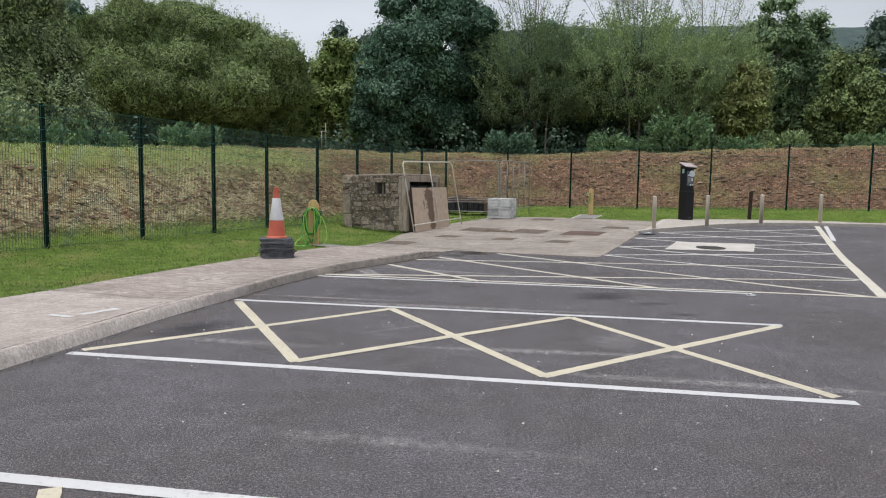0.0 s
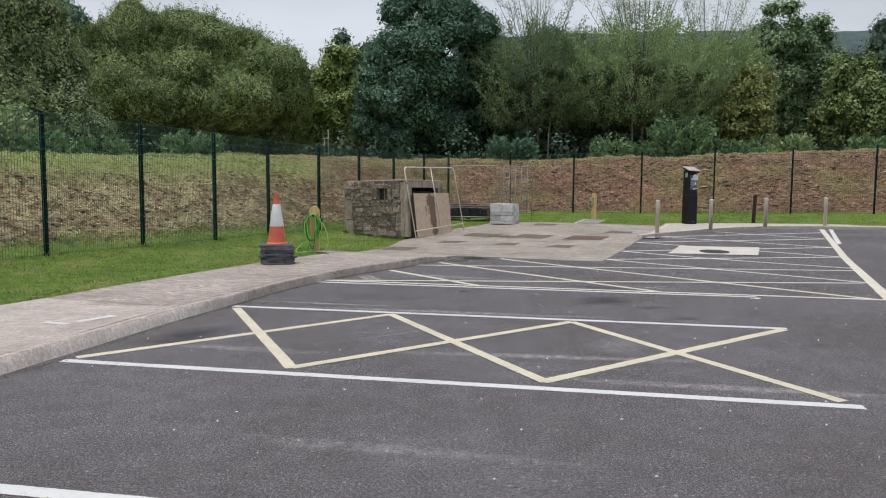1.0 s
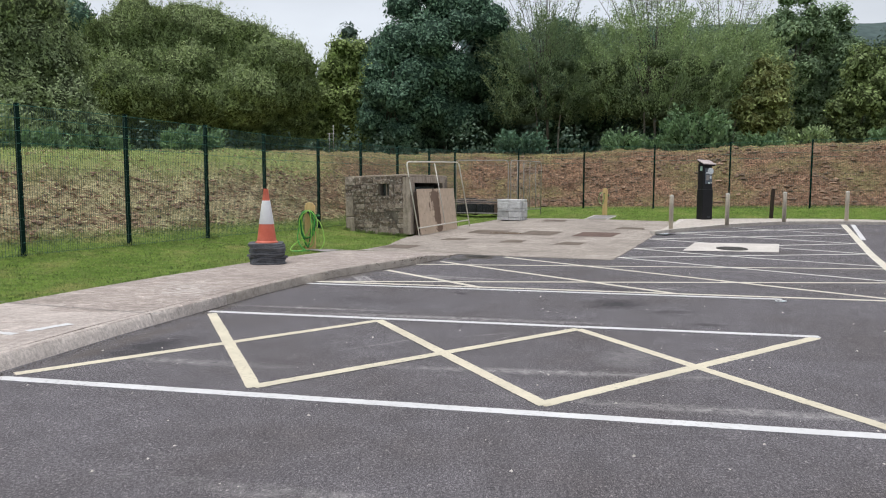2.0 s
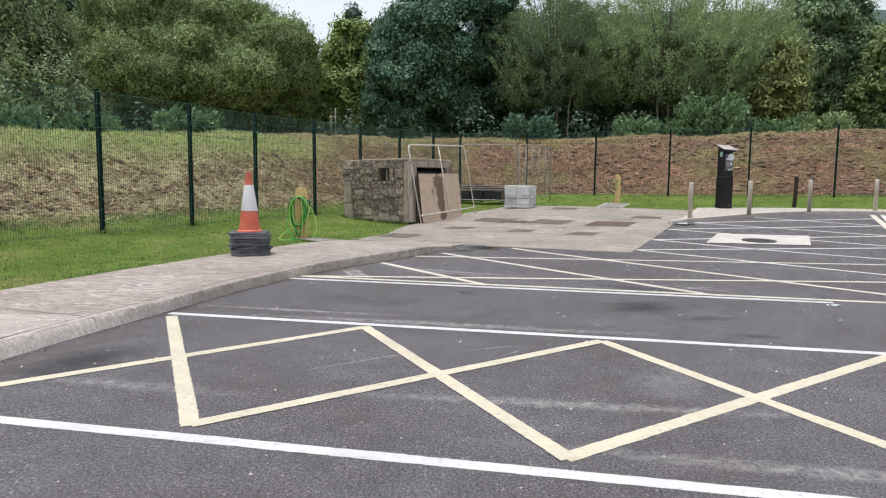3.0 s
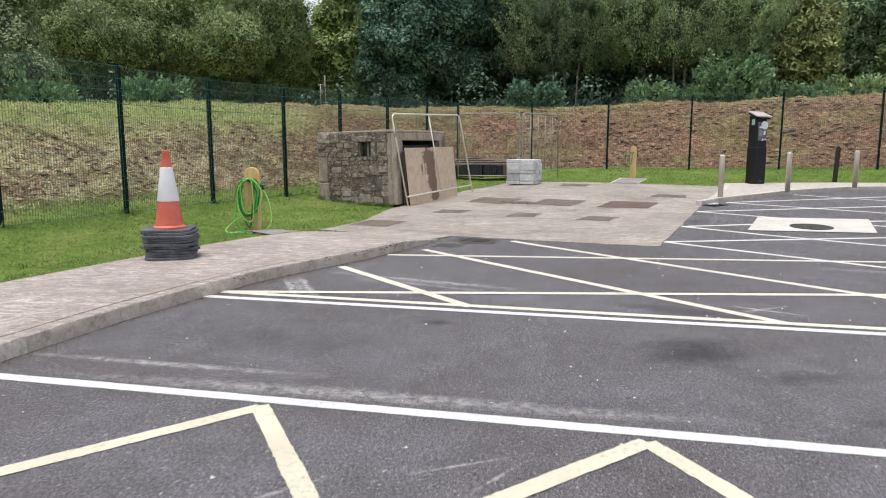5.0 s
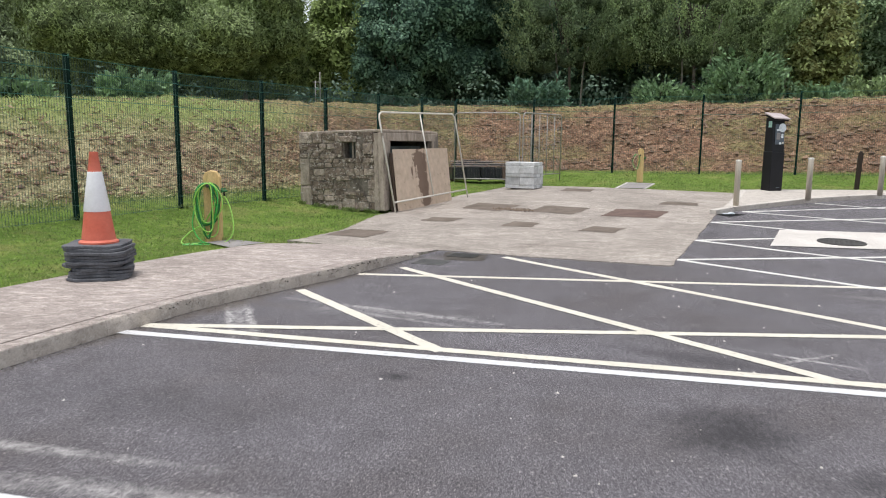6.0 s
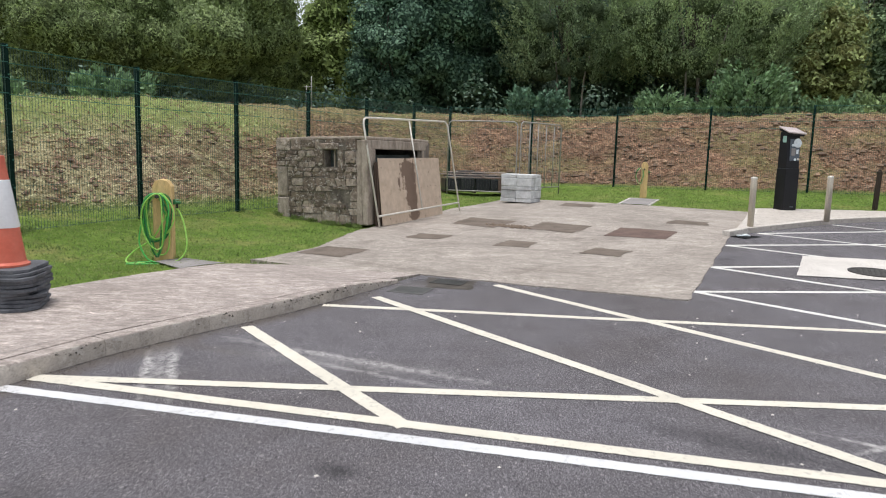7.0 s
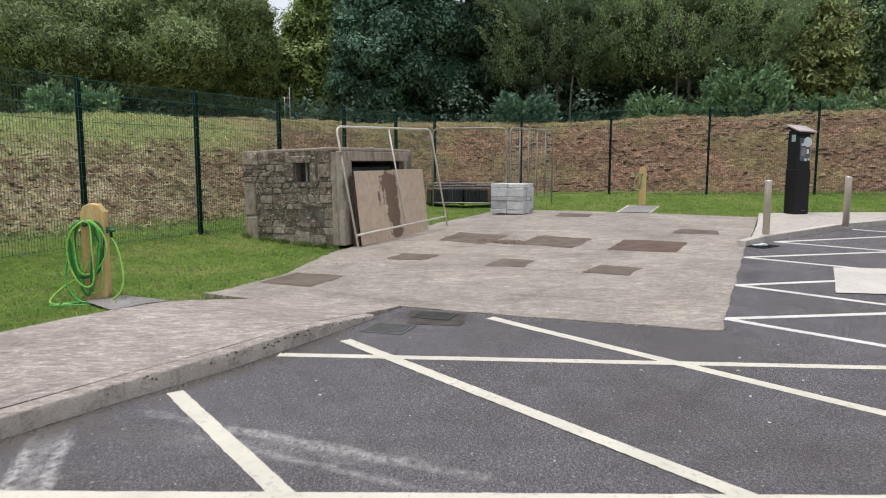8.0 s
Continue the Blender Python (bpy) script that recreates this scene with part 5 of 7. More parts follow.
# ---------------------------------------------------------------- plywood sheets on the hut
def ply(length, height, at, label, material, wet=None, name="plywood_sheet"):
    bm = box(length, 0.018, height, 0.002)
    bmesh.ops.subdivide_edges(bm, edges=[e for e in bm.edges if e.calc_length() > 0.3], cuts=22, use_grid_fill=True)
    me = bm_mesh(name, bm, material)
    if wet:
        cx, half = wet
        vals = []
        for v in me.vertices:
            u = v.co.z / height
            run = math.exp(-((v.co.x - cx + 0.16 * (u - 0.5)) / (half * (0.55 + 0.55 * u))) ** 2) * (1.0 if 0.02 < u < 0.93 else 0.55)
            drip = 0.95 * math.exp(-((v.co.x - cx + 1.25 * half) / 0.06) ** 2) * math.exp(-((u - 0.62) / 0.16) ** 2)
            vals.append(max(run, drip))
        me.attributes.new("wet", "FLOAT", "POINT").data.foreach_set("value", vals)
    return tagged(part(name, me, None, "", at), label, "plywood sheet", "plywood sheets on the hut")


hd = Vector((0.38, 0.925))
hn = Vector((0.925, -0.38))
corner = Vector((-2.365, 20.147)) + hn * HW


def board_pose(along, off, z, lean):
    p = corner + hd * along + hn * off
    return pose(p.x, p.y, z, 0, 0, math.degrees(math.atan2(hd.y, hd.x))) @ pose(0, 0, 0, -lean, 0, 0)


ply(1.5, 1.27, board_pose(1.01, 0.175, 0.085, 6.2), "weathered brown plywood sheet with a dark damp streak", M_PLY, (0.60, 0.42))
ply(1.47, 1.27, board_pose(2.46, 0.155, 0.095, 6.2), "weathered brown plywood sheet leaning on the hut doorway", M_PLY, (-0.74, 0.26))
ply(1.6, 1.20, board_pose(1.00, 0.125, 0.085, 4.4), "dark damp plywood sheet behind paler sheets", M_PLYDARK)
ply(1.6, 1.18, board_pose(0.96, 0.08, 0.085, 2.6), "dark damp plywood sheet against the stone hut", M_PLYDARK)


# ---------------------------------------------------------------- concrete blocks
BL = [bm_mesh("concrete_block", box(0.434, 0.209, 0.209, 0.010), M_BLOCK), bm_mesh("concrete_block", box(0.434, 0.209, 0.096, 0.010), M_BLOCK)]
bx, by, bt = 2.92, 25.30, -30.0
bz = max(float(pave_z(bx + dx, by + dy)) for dx in (-0.5, 0.5) for dy in (-0.5, 0.5)) - 0.02
rb_ = random.Random(3)
level = 0.0
for course, (me, hgt) in enumerate(((BL[1], 0.1), (BL[0], 0.214), (BL[1], 0.1), (BL[0], 0.214), (BL[1], 0.1))):
    for i, x in enumerate((-0.11, 0.33) if course % 2 else (-0.22, 0.22)):
        for j in range(3):
            ob = part("concrete_block", me, None, "", pose(bx, by, bz, 0, 0, bt) @ pose(x - (0.11 if course % 2 else 0.0) + rb_.uniform(-0.016, 0.016), -0.22 + 0.220 * j + rb_.uniform(-0.014, 0.014), level + 0.001, 0, 0, rb_.uniform(-2, 2)))
            tagged(ob, "pale grey solid concrete block in a stack", "concrete block", "stacked concrete blocks")
    level += hgt + 0.001


# ---------------------------------------------------------------- black crates on a pallet
cz = max(land_z(1.72 + dx, 27.5 + dy) for dx in (-0.8, 0, 0.8) for dy in (-0.3, 0.3))
CR = pose(1.72, 27.5, cz - 0.02, 0, 0, 12)
pallet = thing("pallet", "low dark timber pallet on the grass", "pallet", CR)
deck = bm_mesh("deck_board", box(1.9, 0.1, 0.022, 0.003), M_OLDWOOD)
bear = bm_mesh("bearer", box(0.09, 0.5, 0.035, 0.004), M_OLDWOOD)
for i in range(3):
    part("bearer", bear, pallet, "", pose(-0.85 + 0.85 * i, 0.0, 0))
for j in range(5):
    part("deck_board", deck, pallet, "", pose(0, -0.22 + 0.11 * j, 0.035))


def crate_bm():
    """A black plastic channel unit: hollow, ribbed sides."""
    b = [moved(box(0.44, 0.52, 0.42, 0.02, 2), pose(0, 0, 0))]
    for i in range(4):
        b.append(moved(box(0.02, 0.03, 0.40, 0.004), pose(-0.165 + 0.11 * i, -0.27, 0.01)))
    b.append(moved(box(0.46, 0.54, 0.03, 0.008), pose(0, 0, 0.395)))
    return joined(*b)


crate_me = bm_mesh("plastic_crate", crate_bm(), M_PLASTIC)
for i in range(4):
    c = part("plastic_crate", crate_me, None, "", CR @ pose(-0.69 + 0.465 * i, 0.01 * (-1) ** i, 0.0585 + 0.001 * i, (0.0, 1.0, -0.5, 0.6)[i], 0, (-1) ** i * 2.5) @ Matrix.Diagonal((1, 1, (0.84, 0.90, 0.86, 0.80)[i], 1)))
    tagged(c, "black ribbed plastic crate on the low pallet", "crate", "black crates")
rp = random.Random(17)
plank_me = bm_mesh("plank", box(1.8, 0.10, 0.028, 0.003), M_SLATWOOD)
sheet_me = bm_mesh("plastic_sheet", rough(box(0.52, 0.30, 0.026, 0.004), 0.02, 3), M_PLASTIC)
top_z = 0.447
for layer in range(3):
    for j in range(4 - layer):
        p = part("plank", plank_me, None, "", CR @ pose(rp.uniform(-0.10, 0.10), -0.19 + 0.12 * j + 0.05 * layer, top_z, 0, 0, rp.uniform(-2.5, 2.5)))
        tagged(p, "grey-brown timber plank piled on black crates", "plank", "planks on the crates")
    top_z += 0.030
    for j in range(3 - layer):
        p = part("plastic_sheet", sheet_me, None, "", CR @ pose(-0.62 + 0.60 * j + 0.2 * layer, -0.06 + 0.06 * layer, top_z + 0.004, rp.uniform(-3, 1), rp.uniform(-2, 2), rp.uniform(-8, 8)))
        tagged(p, "black plastic offcut lying among planks", "plastic offcut", "offcuts on the crates")
    top_z += 0.040
end = part("end_board", bm_mesh("end_board", box(0.30, 0.03, 0.40, 0.004), M_PATCH_RED), None, "", CR @ pose(0.84, -0.315, 0.03, -3, 0, 2))
tagged(end, "red-brown board leaning on black crates", "board")


# ---------------------------------------------------------------- cone on rubber slabs
cpx, cpy = -2.755, 12.16
cpz = float(pave_z(cpx, cpy))
rc = random.Random(11)
lv = cpz
for k in range(11):
    bm = bmesh.new()
    n, rings = 72, []
    hgt = 0.0312
    ph = rc.uniform(0, 6)
    chip = [rc.uniform(-0.006, 0.003) for _ in range(n)]
    for z, shrink in ((0.0, 0.006), (0.005, 0.0), (hgt - 0.005, 0.0), (hgt, 0.007)):
        ring = []
        for i in range(n):
            a = 2 * math.pi * i / n
            sq = 0.284 / (abs(math.cos(a)) ** 8 + abs(math.sin(a)) ** 8) ** 0.125
            r = min(sq, 0.342) - shrink + 0.005 * math.sin(5 * a + ph) + chip[i]
            ring.append(bm.verts.new((r * math.cos(a), r * math.sin(a), z + 0.004 * math.sin(3 * a + ph) * (r / 0.4))))
        rings.append(ring)
    for a_, b_ in zip(rings, rings[1:]):
        for i in range(n):
            bm.faces.new((a_[i], a_[(i + 1) % n], b_[(i + 1) % n], b_[i]))
    bm.faces.new(rings[-1])
    bm.faces.new(rings[0][::-1])
    ob = part("rubber_slab", bm_mesh("rubber_slab", bm, M_RUBBER), None, "", pose(cpx + rc.uniform(-0.024, 0.024), cpy + rc.uniform(-0.024, 0.024), lv, 0, 0, 14 + rc.uniform(-12, 12)))
    tagged(ob, "black ragged-edged rubber base slab in a stack", "rubber slab", "stacked rubber slabs")
    lv += hgt + 0.0005


def crisp(me):
    """Round sides stay smooth, rims and shoulders stay sharp."""
    me.set_sharp_from_angle(angle=radians(35))
    return me


cone = thing("traffic_cone", "orange traffic cone with a white sleeve on black rubber slabs", "traffic cone", pose(cpx, cpy, lv))
part("lower_body", crisp(bm_mesh("lower_body", revolve([(0.0, 0.0), (0.188, 0.0), (0.188, 0.016), (0.172, 0.026), (0.160, 0.036), (0.121, 0.318), (0.0, 0.318)], 32), M_ORANGE, True)), cone, "orange lower cone body")
part("sleeve", crisp(bm_mesh("sleeve", revolve([(0.0, 0.318), (0.124, 0.318), (0.126, 0.324), (0.068, 0.708), (0.064, 0.712), (0.0, 0.712)], 32), M_SLEEVE, True)), cone, "white reflective sleeve")
part("tip", crisp(bm_mesh("tip", revolve([(0.0, 0.712), (0.064, 0.712), (0.042, 0.872), (0.044, 0.878), (0.040, 0.905), (0.031, 0.908), (0.029, 0.87), (0.0, 0.87)], 32), M_ORANGE, True)), cone, "orange hollow tip")


# ---------------------------------------------------------------- hose posts
def hose_post(at, s, label, pale):
    t = thing("hose_post", label, "hose post", at)
    cap = bmesh.new()
    pts = [(-0.11, 0.0), (0.11, 0.0), (0.11, 0.91), (0.06, 0.985), (-0.02, 1.0), (-0.08, 0.975), (-0.11, 0.91)]
    f = [cap.verts.new((x, -0.075, z)) for x, z in pts]
    b = [cap.verts.new((x, 0.075, z)) for x, z in pts]
    cap.faces.new(f)
    cap.faces.new(b[::-1])
    for i in range(len(pts)):
        j = (i + 1) % len(pts)
        cap.faces.new((f[j], f[i], b[i], b[j]))
    bmesh.ops.bevel(cap, geom=cap.edges[:], offset=0.006, segments=1, affect="EDGES")
    bmesh.ops.recalc_face_normals(cap, faces=cap.faces[:])
    part("timber_post", bm_mesh("timber_post", cap, M_POSTWOOD), t, "pale sawn timber upright")
    part("peg", bm_mesh("peg", moved(revolve([(0, 0), (0.016, 0), (0.016, 0.13), (0.024, 0.135), (0, 0.14)], 10), pose(-0.03, -0.07, 0.80, 90, 0, 0)), M_IRON), t, "dark steel peg")
    tap = part("tap", bm_mesh("tap", joined(moved(revolve([(0, 0), (0.018, 0), (0.018, 0.09), (0, 0.095)], 10), pose(0.105, 0, 0.72, 0, 90, 0)), moved(box(0.055, 0.05, 0.05, 0.01), pose(0.115, 0, 0.695))), M_HOSEDARK), t, "dark green tap")
    part("tap_handle", bm_mesh("tap_handle", box(0.07, 0.018, 0.014, 0.004), M_HOSEDARK), tap, "", pose(0.145, 0, 0.745))
    part("connector", bm_mesh("connector", revolve([(0, 0), (0.013, 0), (0.013, 0.08), (0, 0.08)], 10), M_BLACK), tap, "black hose connector", pose(0.155, 0, 0.65))
    rh = random.Random(4)
    loops = []
    for k in range(s):
        w, low = (rh.uniform(0.10, 0.18), rh.uniform(0.13, 0.38)) if s > 5 else (0.11, 0.45)
        y0 = -0.095 - 0.011 * k
        cx = (-0.05 if s > 5 else -0.15) + rh.uniform(-0.02, 0.02)
        ring = [(cx + w * math.sin(a) + (0.03 * math.sin(2 * a + k)), y0 + 0.012 * math.sin(3 * a), 0.56 + rh.uniform(-0.005, 0.005) + (0.27 if math.cos(a) > 0 else 0.56 - low + 0.06) * math.cos(a)) for a in [2 * math.pi * i / 12 for i in range(12)]]
        loops.append(ring)
    for k, ring in enumerate(loops):
        me = tubes("hose_loop", [(bezier_through(ring, 5, True), 0.0095, 7)], (M_HOSE, M_HOSEDARK, pale)[k % 3])
        part("hose_loop", me, t, ("bright green hose coil", "dark green hose coil", "lime green hose coil")[k % 3])
    if s < 5:
        return t
    tail = [(0.145, 0.0, 0.65), (0.20, -0.03, 0.58), (0.26, -0.08, 0.40), (0.28, -0.13, 0.18), (0.20, -0.17, 0.05), (0.05, -0.20, 0.02), (-0.16, -0.22, 0.02), (-0.33, -0.25, 0.015),
            (-0.40, -0.18, 0.05), (-0.30, -0.12, 0.16), (-0.12, -0.13, 0.28), (-0.02, -0.15, 0.42), (0.06, -0.14, 0.60), (0.05, -0.12, 0.80)]
    part("hose_tail", tubes("hose_tail", [(bezier_through(tail, 6), 0.0095, 7)], pale), t, "lime green trailing hose")
    tail2 = [(-0.22, -0.13, 0.5), (-0.25, -0.16, 0.25), (-0.14, -0.22, 0.06), (0.02, -0.26, 0.015), (-0.18, -0.31, 0.015), (-0.36, -0.30, 0.015), (-0.28, -0.21, 0.02), (-0.1, -0.24, 0.03)]
    part("hose_tail", tubes("hose_tail", [(bezier_through(tail2, 6), 0.0095, 7)], M_HOSE), t, "green hose lying on the ground")
    return t


hose_post(pose(-2.47, 14.82, land_z(-2.47, 14.82) - 0.015, 0, 0, 8), 9, "pale timber standpipe post with coiled green garden hose", M_HOSELIGHT)
hose_post(pose(6.45, 26.25, land_z(6.45, 26.25) + 0.005, 0, 0, -10) @ Matrix.Diagonal((0.8, 0.8, 1.0, 1.0)), 3, "pale timber standpipe post with a short hose loop", M_TANHOSE)

# ---------------------------------------------------------------- bollards
bol_body = bm_mesh("tube", revolve([(0, 0), (0.058, 0), (0.058, 0.90), (0.056, 0.905)], 24), M_BOLLARD, True)
bol_cap = bm_mesh("cap", revolve([(0.060, 0.895), (0.060, 0.918), (0.052, 0.932), (0.03, 0.94), (0, 0.942)], 24), M_BOLLTOP, True)
for x, y in ((6.70, 19.72), (8.74, 20.85), (11.0, 21.98), (13.34, 22.62)):
    b = thing("bollard", "brushed steel bollard with a domed cap on the kerb", "bollard", pose(x, y, float(island_z(x, y))), "row of bollards")
    part("tube", bol_body, b)
    part("cap", bol_cap, b)
dz = land_z(11.45, 23.75)
old = tagged(part("marker_post", bm_mesh("marker_post", joined(box(0.095, 0.095, 0.98, 0.01), moved(box(0.08, 0.08, 0.05, 0.02), pose(0, 0, 0.97))), M_OLDWOOD), None, "", pose(11.45, 23.75, dz - 0.02, 1.5, 1, 10)), "dark stained timber post on the lawn", "marker post")

# ---------------------------------------------------------------- pay machine
mz = float(island_z(8.95, 23.05))
pm = thing("pay_machine", "black pay and display machine under a sloping canopy", "pay machine", pose(8.94, 23.12, mz, 0, 0, 14))
part("plinth", bm_mesh("plinth", box(0.37, 0.32, 0.97, 0.012, 2), M_BLACK), pm)
body = box(0.35, 0.30, 0.84, 0.012, 2)
for v in body.verts:
    if v.co.z > 0.5 and v.co.y < 0:
        v.co.y += 0.05
part("cabinet", bm_mesh("cabinet", body, M_BLACK), pm, "", pose(0, 0.005, 0.975))
part("door_seam", bm_mesh("door_seam", box(0.355, 0.305, 0.012), M_PLASTIC), pm, "", pose(0, 0.003, 0.965))
can = box(0.47, 0.42, 0.035, 0.012, 2)
part("canopy", bm_mesh("canopy", can, M_CANOPY), pm, "weathered grey sloping canopy", pose(0.0, -0.03, 1.835, 20, 3, 0))
part("fascia", bm_mesh("fascia", box(0.42, 0.37, 0.05, 0.008), M_BLACK), pm, "", pose(0.0, -0.01, 1.785, 20, 3, 0))


def disc(r, d, sides=28):
    return moved(revolve([(0, 0), (r, 0), (r * 0.97, d), (0, d)], sides), pose(0, 0, 0, 90, 0, 0))


plate_at = pose(0.03, -0.142, 1.15, -3.5, 0, 0)
plate = part("front_plate", bm_mesh("front_plate", box(0.26, 0.012, 0.50, 0.004), M_PANELGREY), pm, "grey-blue instrument plate", plate_at)
back_to_plate = plate_at.inverted()
part("notice", bm_mesh("notice", disc(0.108, 0.006), M_STICKER), plate, "round white notice", back_to_plate @ pose(0.09, -0.135, 1.56, -3.5, 0, 0))
part("notice", bm_mesh("notice", box(0.09, 0.006, 0.05, 0.003), M_STICKER), plate, "small white notice", back_to_plate @ pose(-0.03, -0.140, 1.48))
part("screen", bm_mesh("screen", box(0.11, 0.01, 0.17, 0.004), M_SLAB), plate, "grey display", back_to_plate @ pose(-0.02, -0.150, 1.27))
part("key_pad", bm_mesh("key_pad", box(0.06, 0.012, 0.10, 0.004), M_STICKER), plate, "pale key pad", back_to_plate @ pose(0.085, -0.151, 1.31))
part("coin_slot", bm_mesh("coin_slot", disc(0.03, 0.014), M_STICKER), plate, "pale coin slot", back_to_plate @ pose(0.03, -0.155, 1.18))
part("coin_slot", bm_mesh("coin_slot", disc(0.024, 0.014), M_GALV), plate, "steel lock", back_to_plate @ pose(0.11, -0.155, 1.19))
part("side_label", bm_mesh("side_label", box(0.006, 0.12, 0.15, 0.002), M_LABELGREEN), pm, "pale green side label", pose(-0.178, -0.02, 1.57))
part("low_label", bm_mesh("low_label", box(0.10, 0.006, 0.02, 0.002), M_PANELGREY), pm, "small grey label", pose(0.05, -0.164, 0.07))


# ---------------------------------------------------------------- trees
def leaves_mesh(name, pos, axis_dir, normal, length, width, material):
    """Many leaf shapes as one mesh: each a four-cornered blade."""
    n = len(pos)
    a = axis_dir / np.maximum(np.linalg.norm(axis_dir, axis=1, keepdims=True), 1e-6)
    s = np.cross(a, normal)
    s /= np.maximum(np.linalg.norm(s, axis=1, keepdims=True), 1e-6)
    L, Wd = length[:, None], width[:, None]
    v = np.empty((n, 4, 3), np.float32)
    v[:, 0] = pos - a * L * 0.5
    v[:, 1] = pos + s * Wd * 0.5 - a * L * 0.05
    v[:, 2] = pos + a * L * 0.5
    v[:, 3] = pos - s * Wd * 0.5 - a * L * 0.05
    me = bpy.data.meshes.new(name)
    me.vertices.add(4 * n)
    me.vertices.foreach_set("co", v.ravel())
    me.loops.add(4 * n)
    me.loops.foreach_set("vertex_index", np.arange(4 * n, dtype=np.int32))
    me.polygons.add(n)
    me.polygons.foreach_set("loop_start", np.arange(0, 4 * n, 4, dtype=np.int32))
    me.update(calc_edges=True)
    me.materials.append(material)
    return me


def unit(rng, n):
    d = rng.normal(size=(n, 3))
    return d / np.linalg.norm(d, axis=1, keepdims=True)


def blobs_in(rng, r, h0, h1, count, size):
    """Centres and radii of foliage clumps spread over a domed crown from height h0 to h1 of radius r."""
    out = []
    for k in range(count):
        best, gap = None, -1.0
        for _ in range(7):
            b = size * rng.uniform(0.7, 1.25)
            u = rng.uniform(0, 1)
            z = h0 + b * 0.5 + (h1 - h0 - 1.35 * b) * u
            wide = r * math.sqrt(max(0.06, 1 - max(0.0, (u - 0.30) / 0.78) ** 2.1)) * (0.58 + 0.42 * min(1, u / 0.42))
            a = rng.uniform(0, 2 * math.pi)
            q = max(0.0, wide - 0.75 * b) * (0.55 + 0.45 * math.sqrt(rng.uniform(0, 1)))
            c = (q * math.cos(a), q * math.sin(a), z, b * (1.0 - 0.25 * u))
            near = min(((c[0] - o[0]) ** 2 + (c[1] - o[1]) ** 2 + (c[2] - o[2]) ** 2 for o in out), default=1e9)
            if near > gap:
                best, gap = c, near
        out.append(best)
    return np.array(out)


def spray_leaves(rng, r, h0, h1, sprays, count, length, leaf, ratio, spread=0.12, skirt=0.8):
    """Leaves set along upright, outward-leaning shoots that fill a crown."""
    u = rng.uniform(0, 1, sprays)
    a = rng.uniform(0, 2 * math.pi, sprays)
    wide = r * np.sqrt(np.clip(1 - np.clip((u - 0.35) / 0.80, 0, 1) ** 2, 0.05, 1)) * (skirt + (1 - skirt) * np.clip(u / 0.3, 0, 1))
    q = wide * (0.35 + 0.65 * np.sqrt(rng.uniform(0, 1, sprays)))
    base = np.stack([q * np.cos(a), q * np.sin(a), h0 + (h1 - h0) * u], 1)
    way = np.stack([0.55 * np.cos(a), 0.55 * np.sin(a), np.full(sprays, 0.75)], 1) + rng.normal(0, 0.28, (sprays, 3))
    way /= np.linalg.norm(way, axis=1, keepdims=True)
    size = length * rng.uniform(0.6, 1.4, sprays)
    k = rng.integers(0, sprays, count)
    w = rng.uniform(0, 1, count)
    p = base[k] + way[k] * (size[k] * w)[:, None] + rng.normal(0, 1, (count, 3)) * (spread * (1.25 - 0.7 * w))[:, None]
    ln = leaf * rng.uniform(0.6, 1.35, count)
    return p, way[k] + 0.7 * unit(rng, count), way[k] * 0.3 + np.array([0, 0, 0.8]) + 0.6 * unit(rng, count), ln, ln * ratio


def crown_leaves(rng, blobs, count, leaf, up=0.3, along=0.4, ratio=0.5, shell=0.55, flat=0.85, top=1.06):
    w = blobs[:, 3] ** 2
    pick = rng.choice(len(blobs), count, p=w / w.sum())
    d = unit(rng, count)
    f = shell + (top - shell) * rng.uniform(0, 1, count) ** 0.6
    c = blobs[pick]
    # uneven outline: each clump is lobed
    lobes = 1 + (0.20 * np.sin(5 * d[:, 0] + 3 * d[:, 2] + pick) + 0.13 * np.sin(9 * d[:, 1] + 2.1 * pick) + 0.09 * np.sin(17 * d[:, 0] + 11 * d[:, 2] + 1.3 * pick))
    p = c[:, :3] + d * (c[:, 3] * f * lobes)[:, None] * np.array([1, 1, flat])
    nrm = d * 1.0 + np.array([0, 0, 0.55]) + 0.45 * unit(rng, count)
    axis_dir = unit(rng, count) + np.array([0, 0, up]) + d * along
    axis_dir -= nrm * ((axis_dir * nrm).sum(1) / (nrm * nrm).sum(1))[:, None] * 0.85
    ln = leaf * rng.uniform(0.6, 1.35, count)
    return p, axis_dir, nrm, ln, ln * ratio


def limbs(rng, blobs, height, radius, forks, base=(0, 0), bend=0.4):
    """Trunk and limbs as tubes."""
    top = height
    runs = []
    trunk = [(base[0] + bend * 0.3 * math.sin(k * 1.3), base[1] + bend * 0.3 * math.cos(k * 1.7) - bend * 0.3, top * k / 6) for k in range(7)]
    runs.append((trunk, [radius * (1 - 0.13 * k) for k in range(7)], 8))
    order = rng.choice(len(blobs), min(forks, len(blobs)), replace=False)
    for i in order:
        b = blobs[i]
        start = trunk[int(rng.integers(3, 6))]
        mid = [(start[0] + (b[0] - start[0]) * 0.45, start[1] + (b[1] - start[1]) * 0.45, start[2] + (b[2] - start[2]) * 0.35)]
        runs.append((bezier_through([start, mid[0], tuple(b[:3])], 4), [radius * 0.42 * (1 - 0.085 * k) for k in range(9)], 5))
    return runs


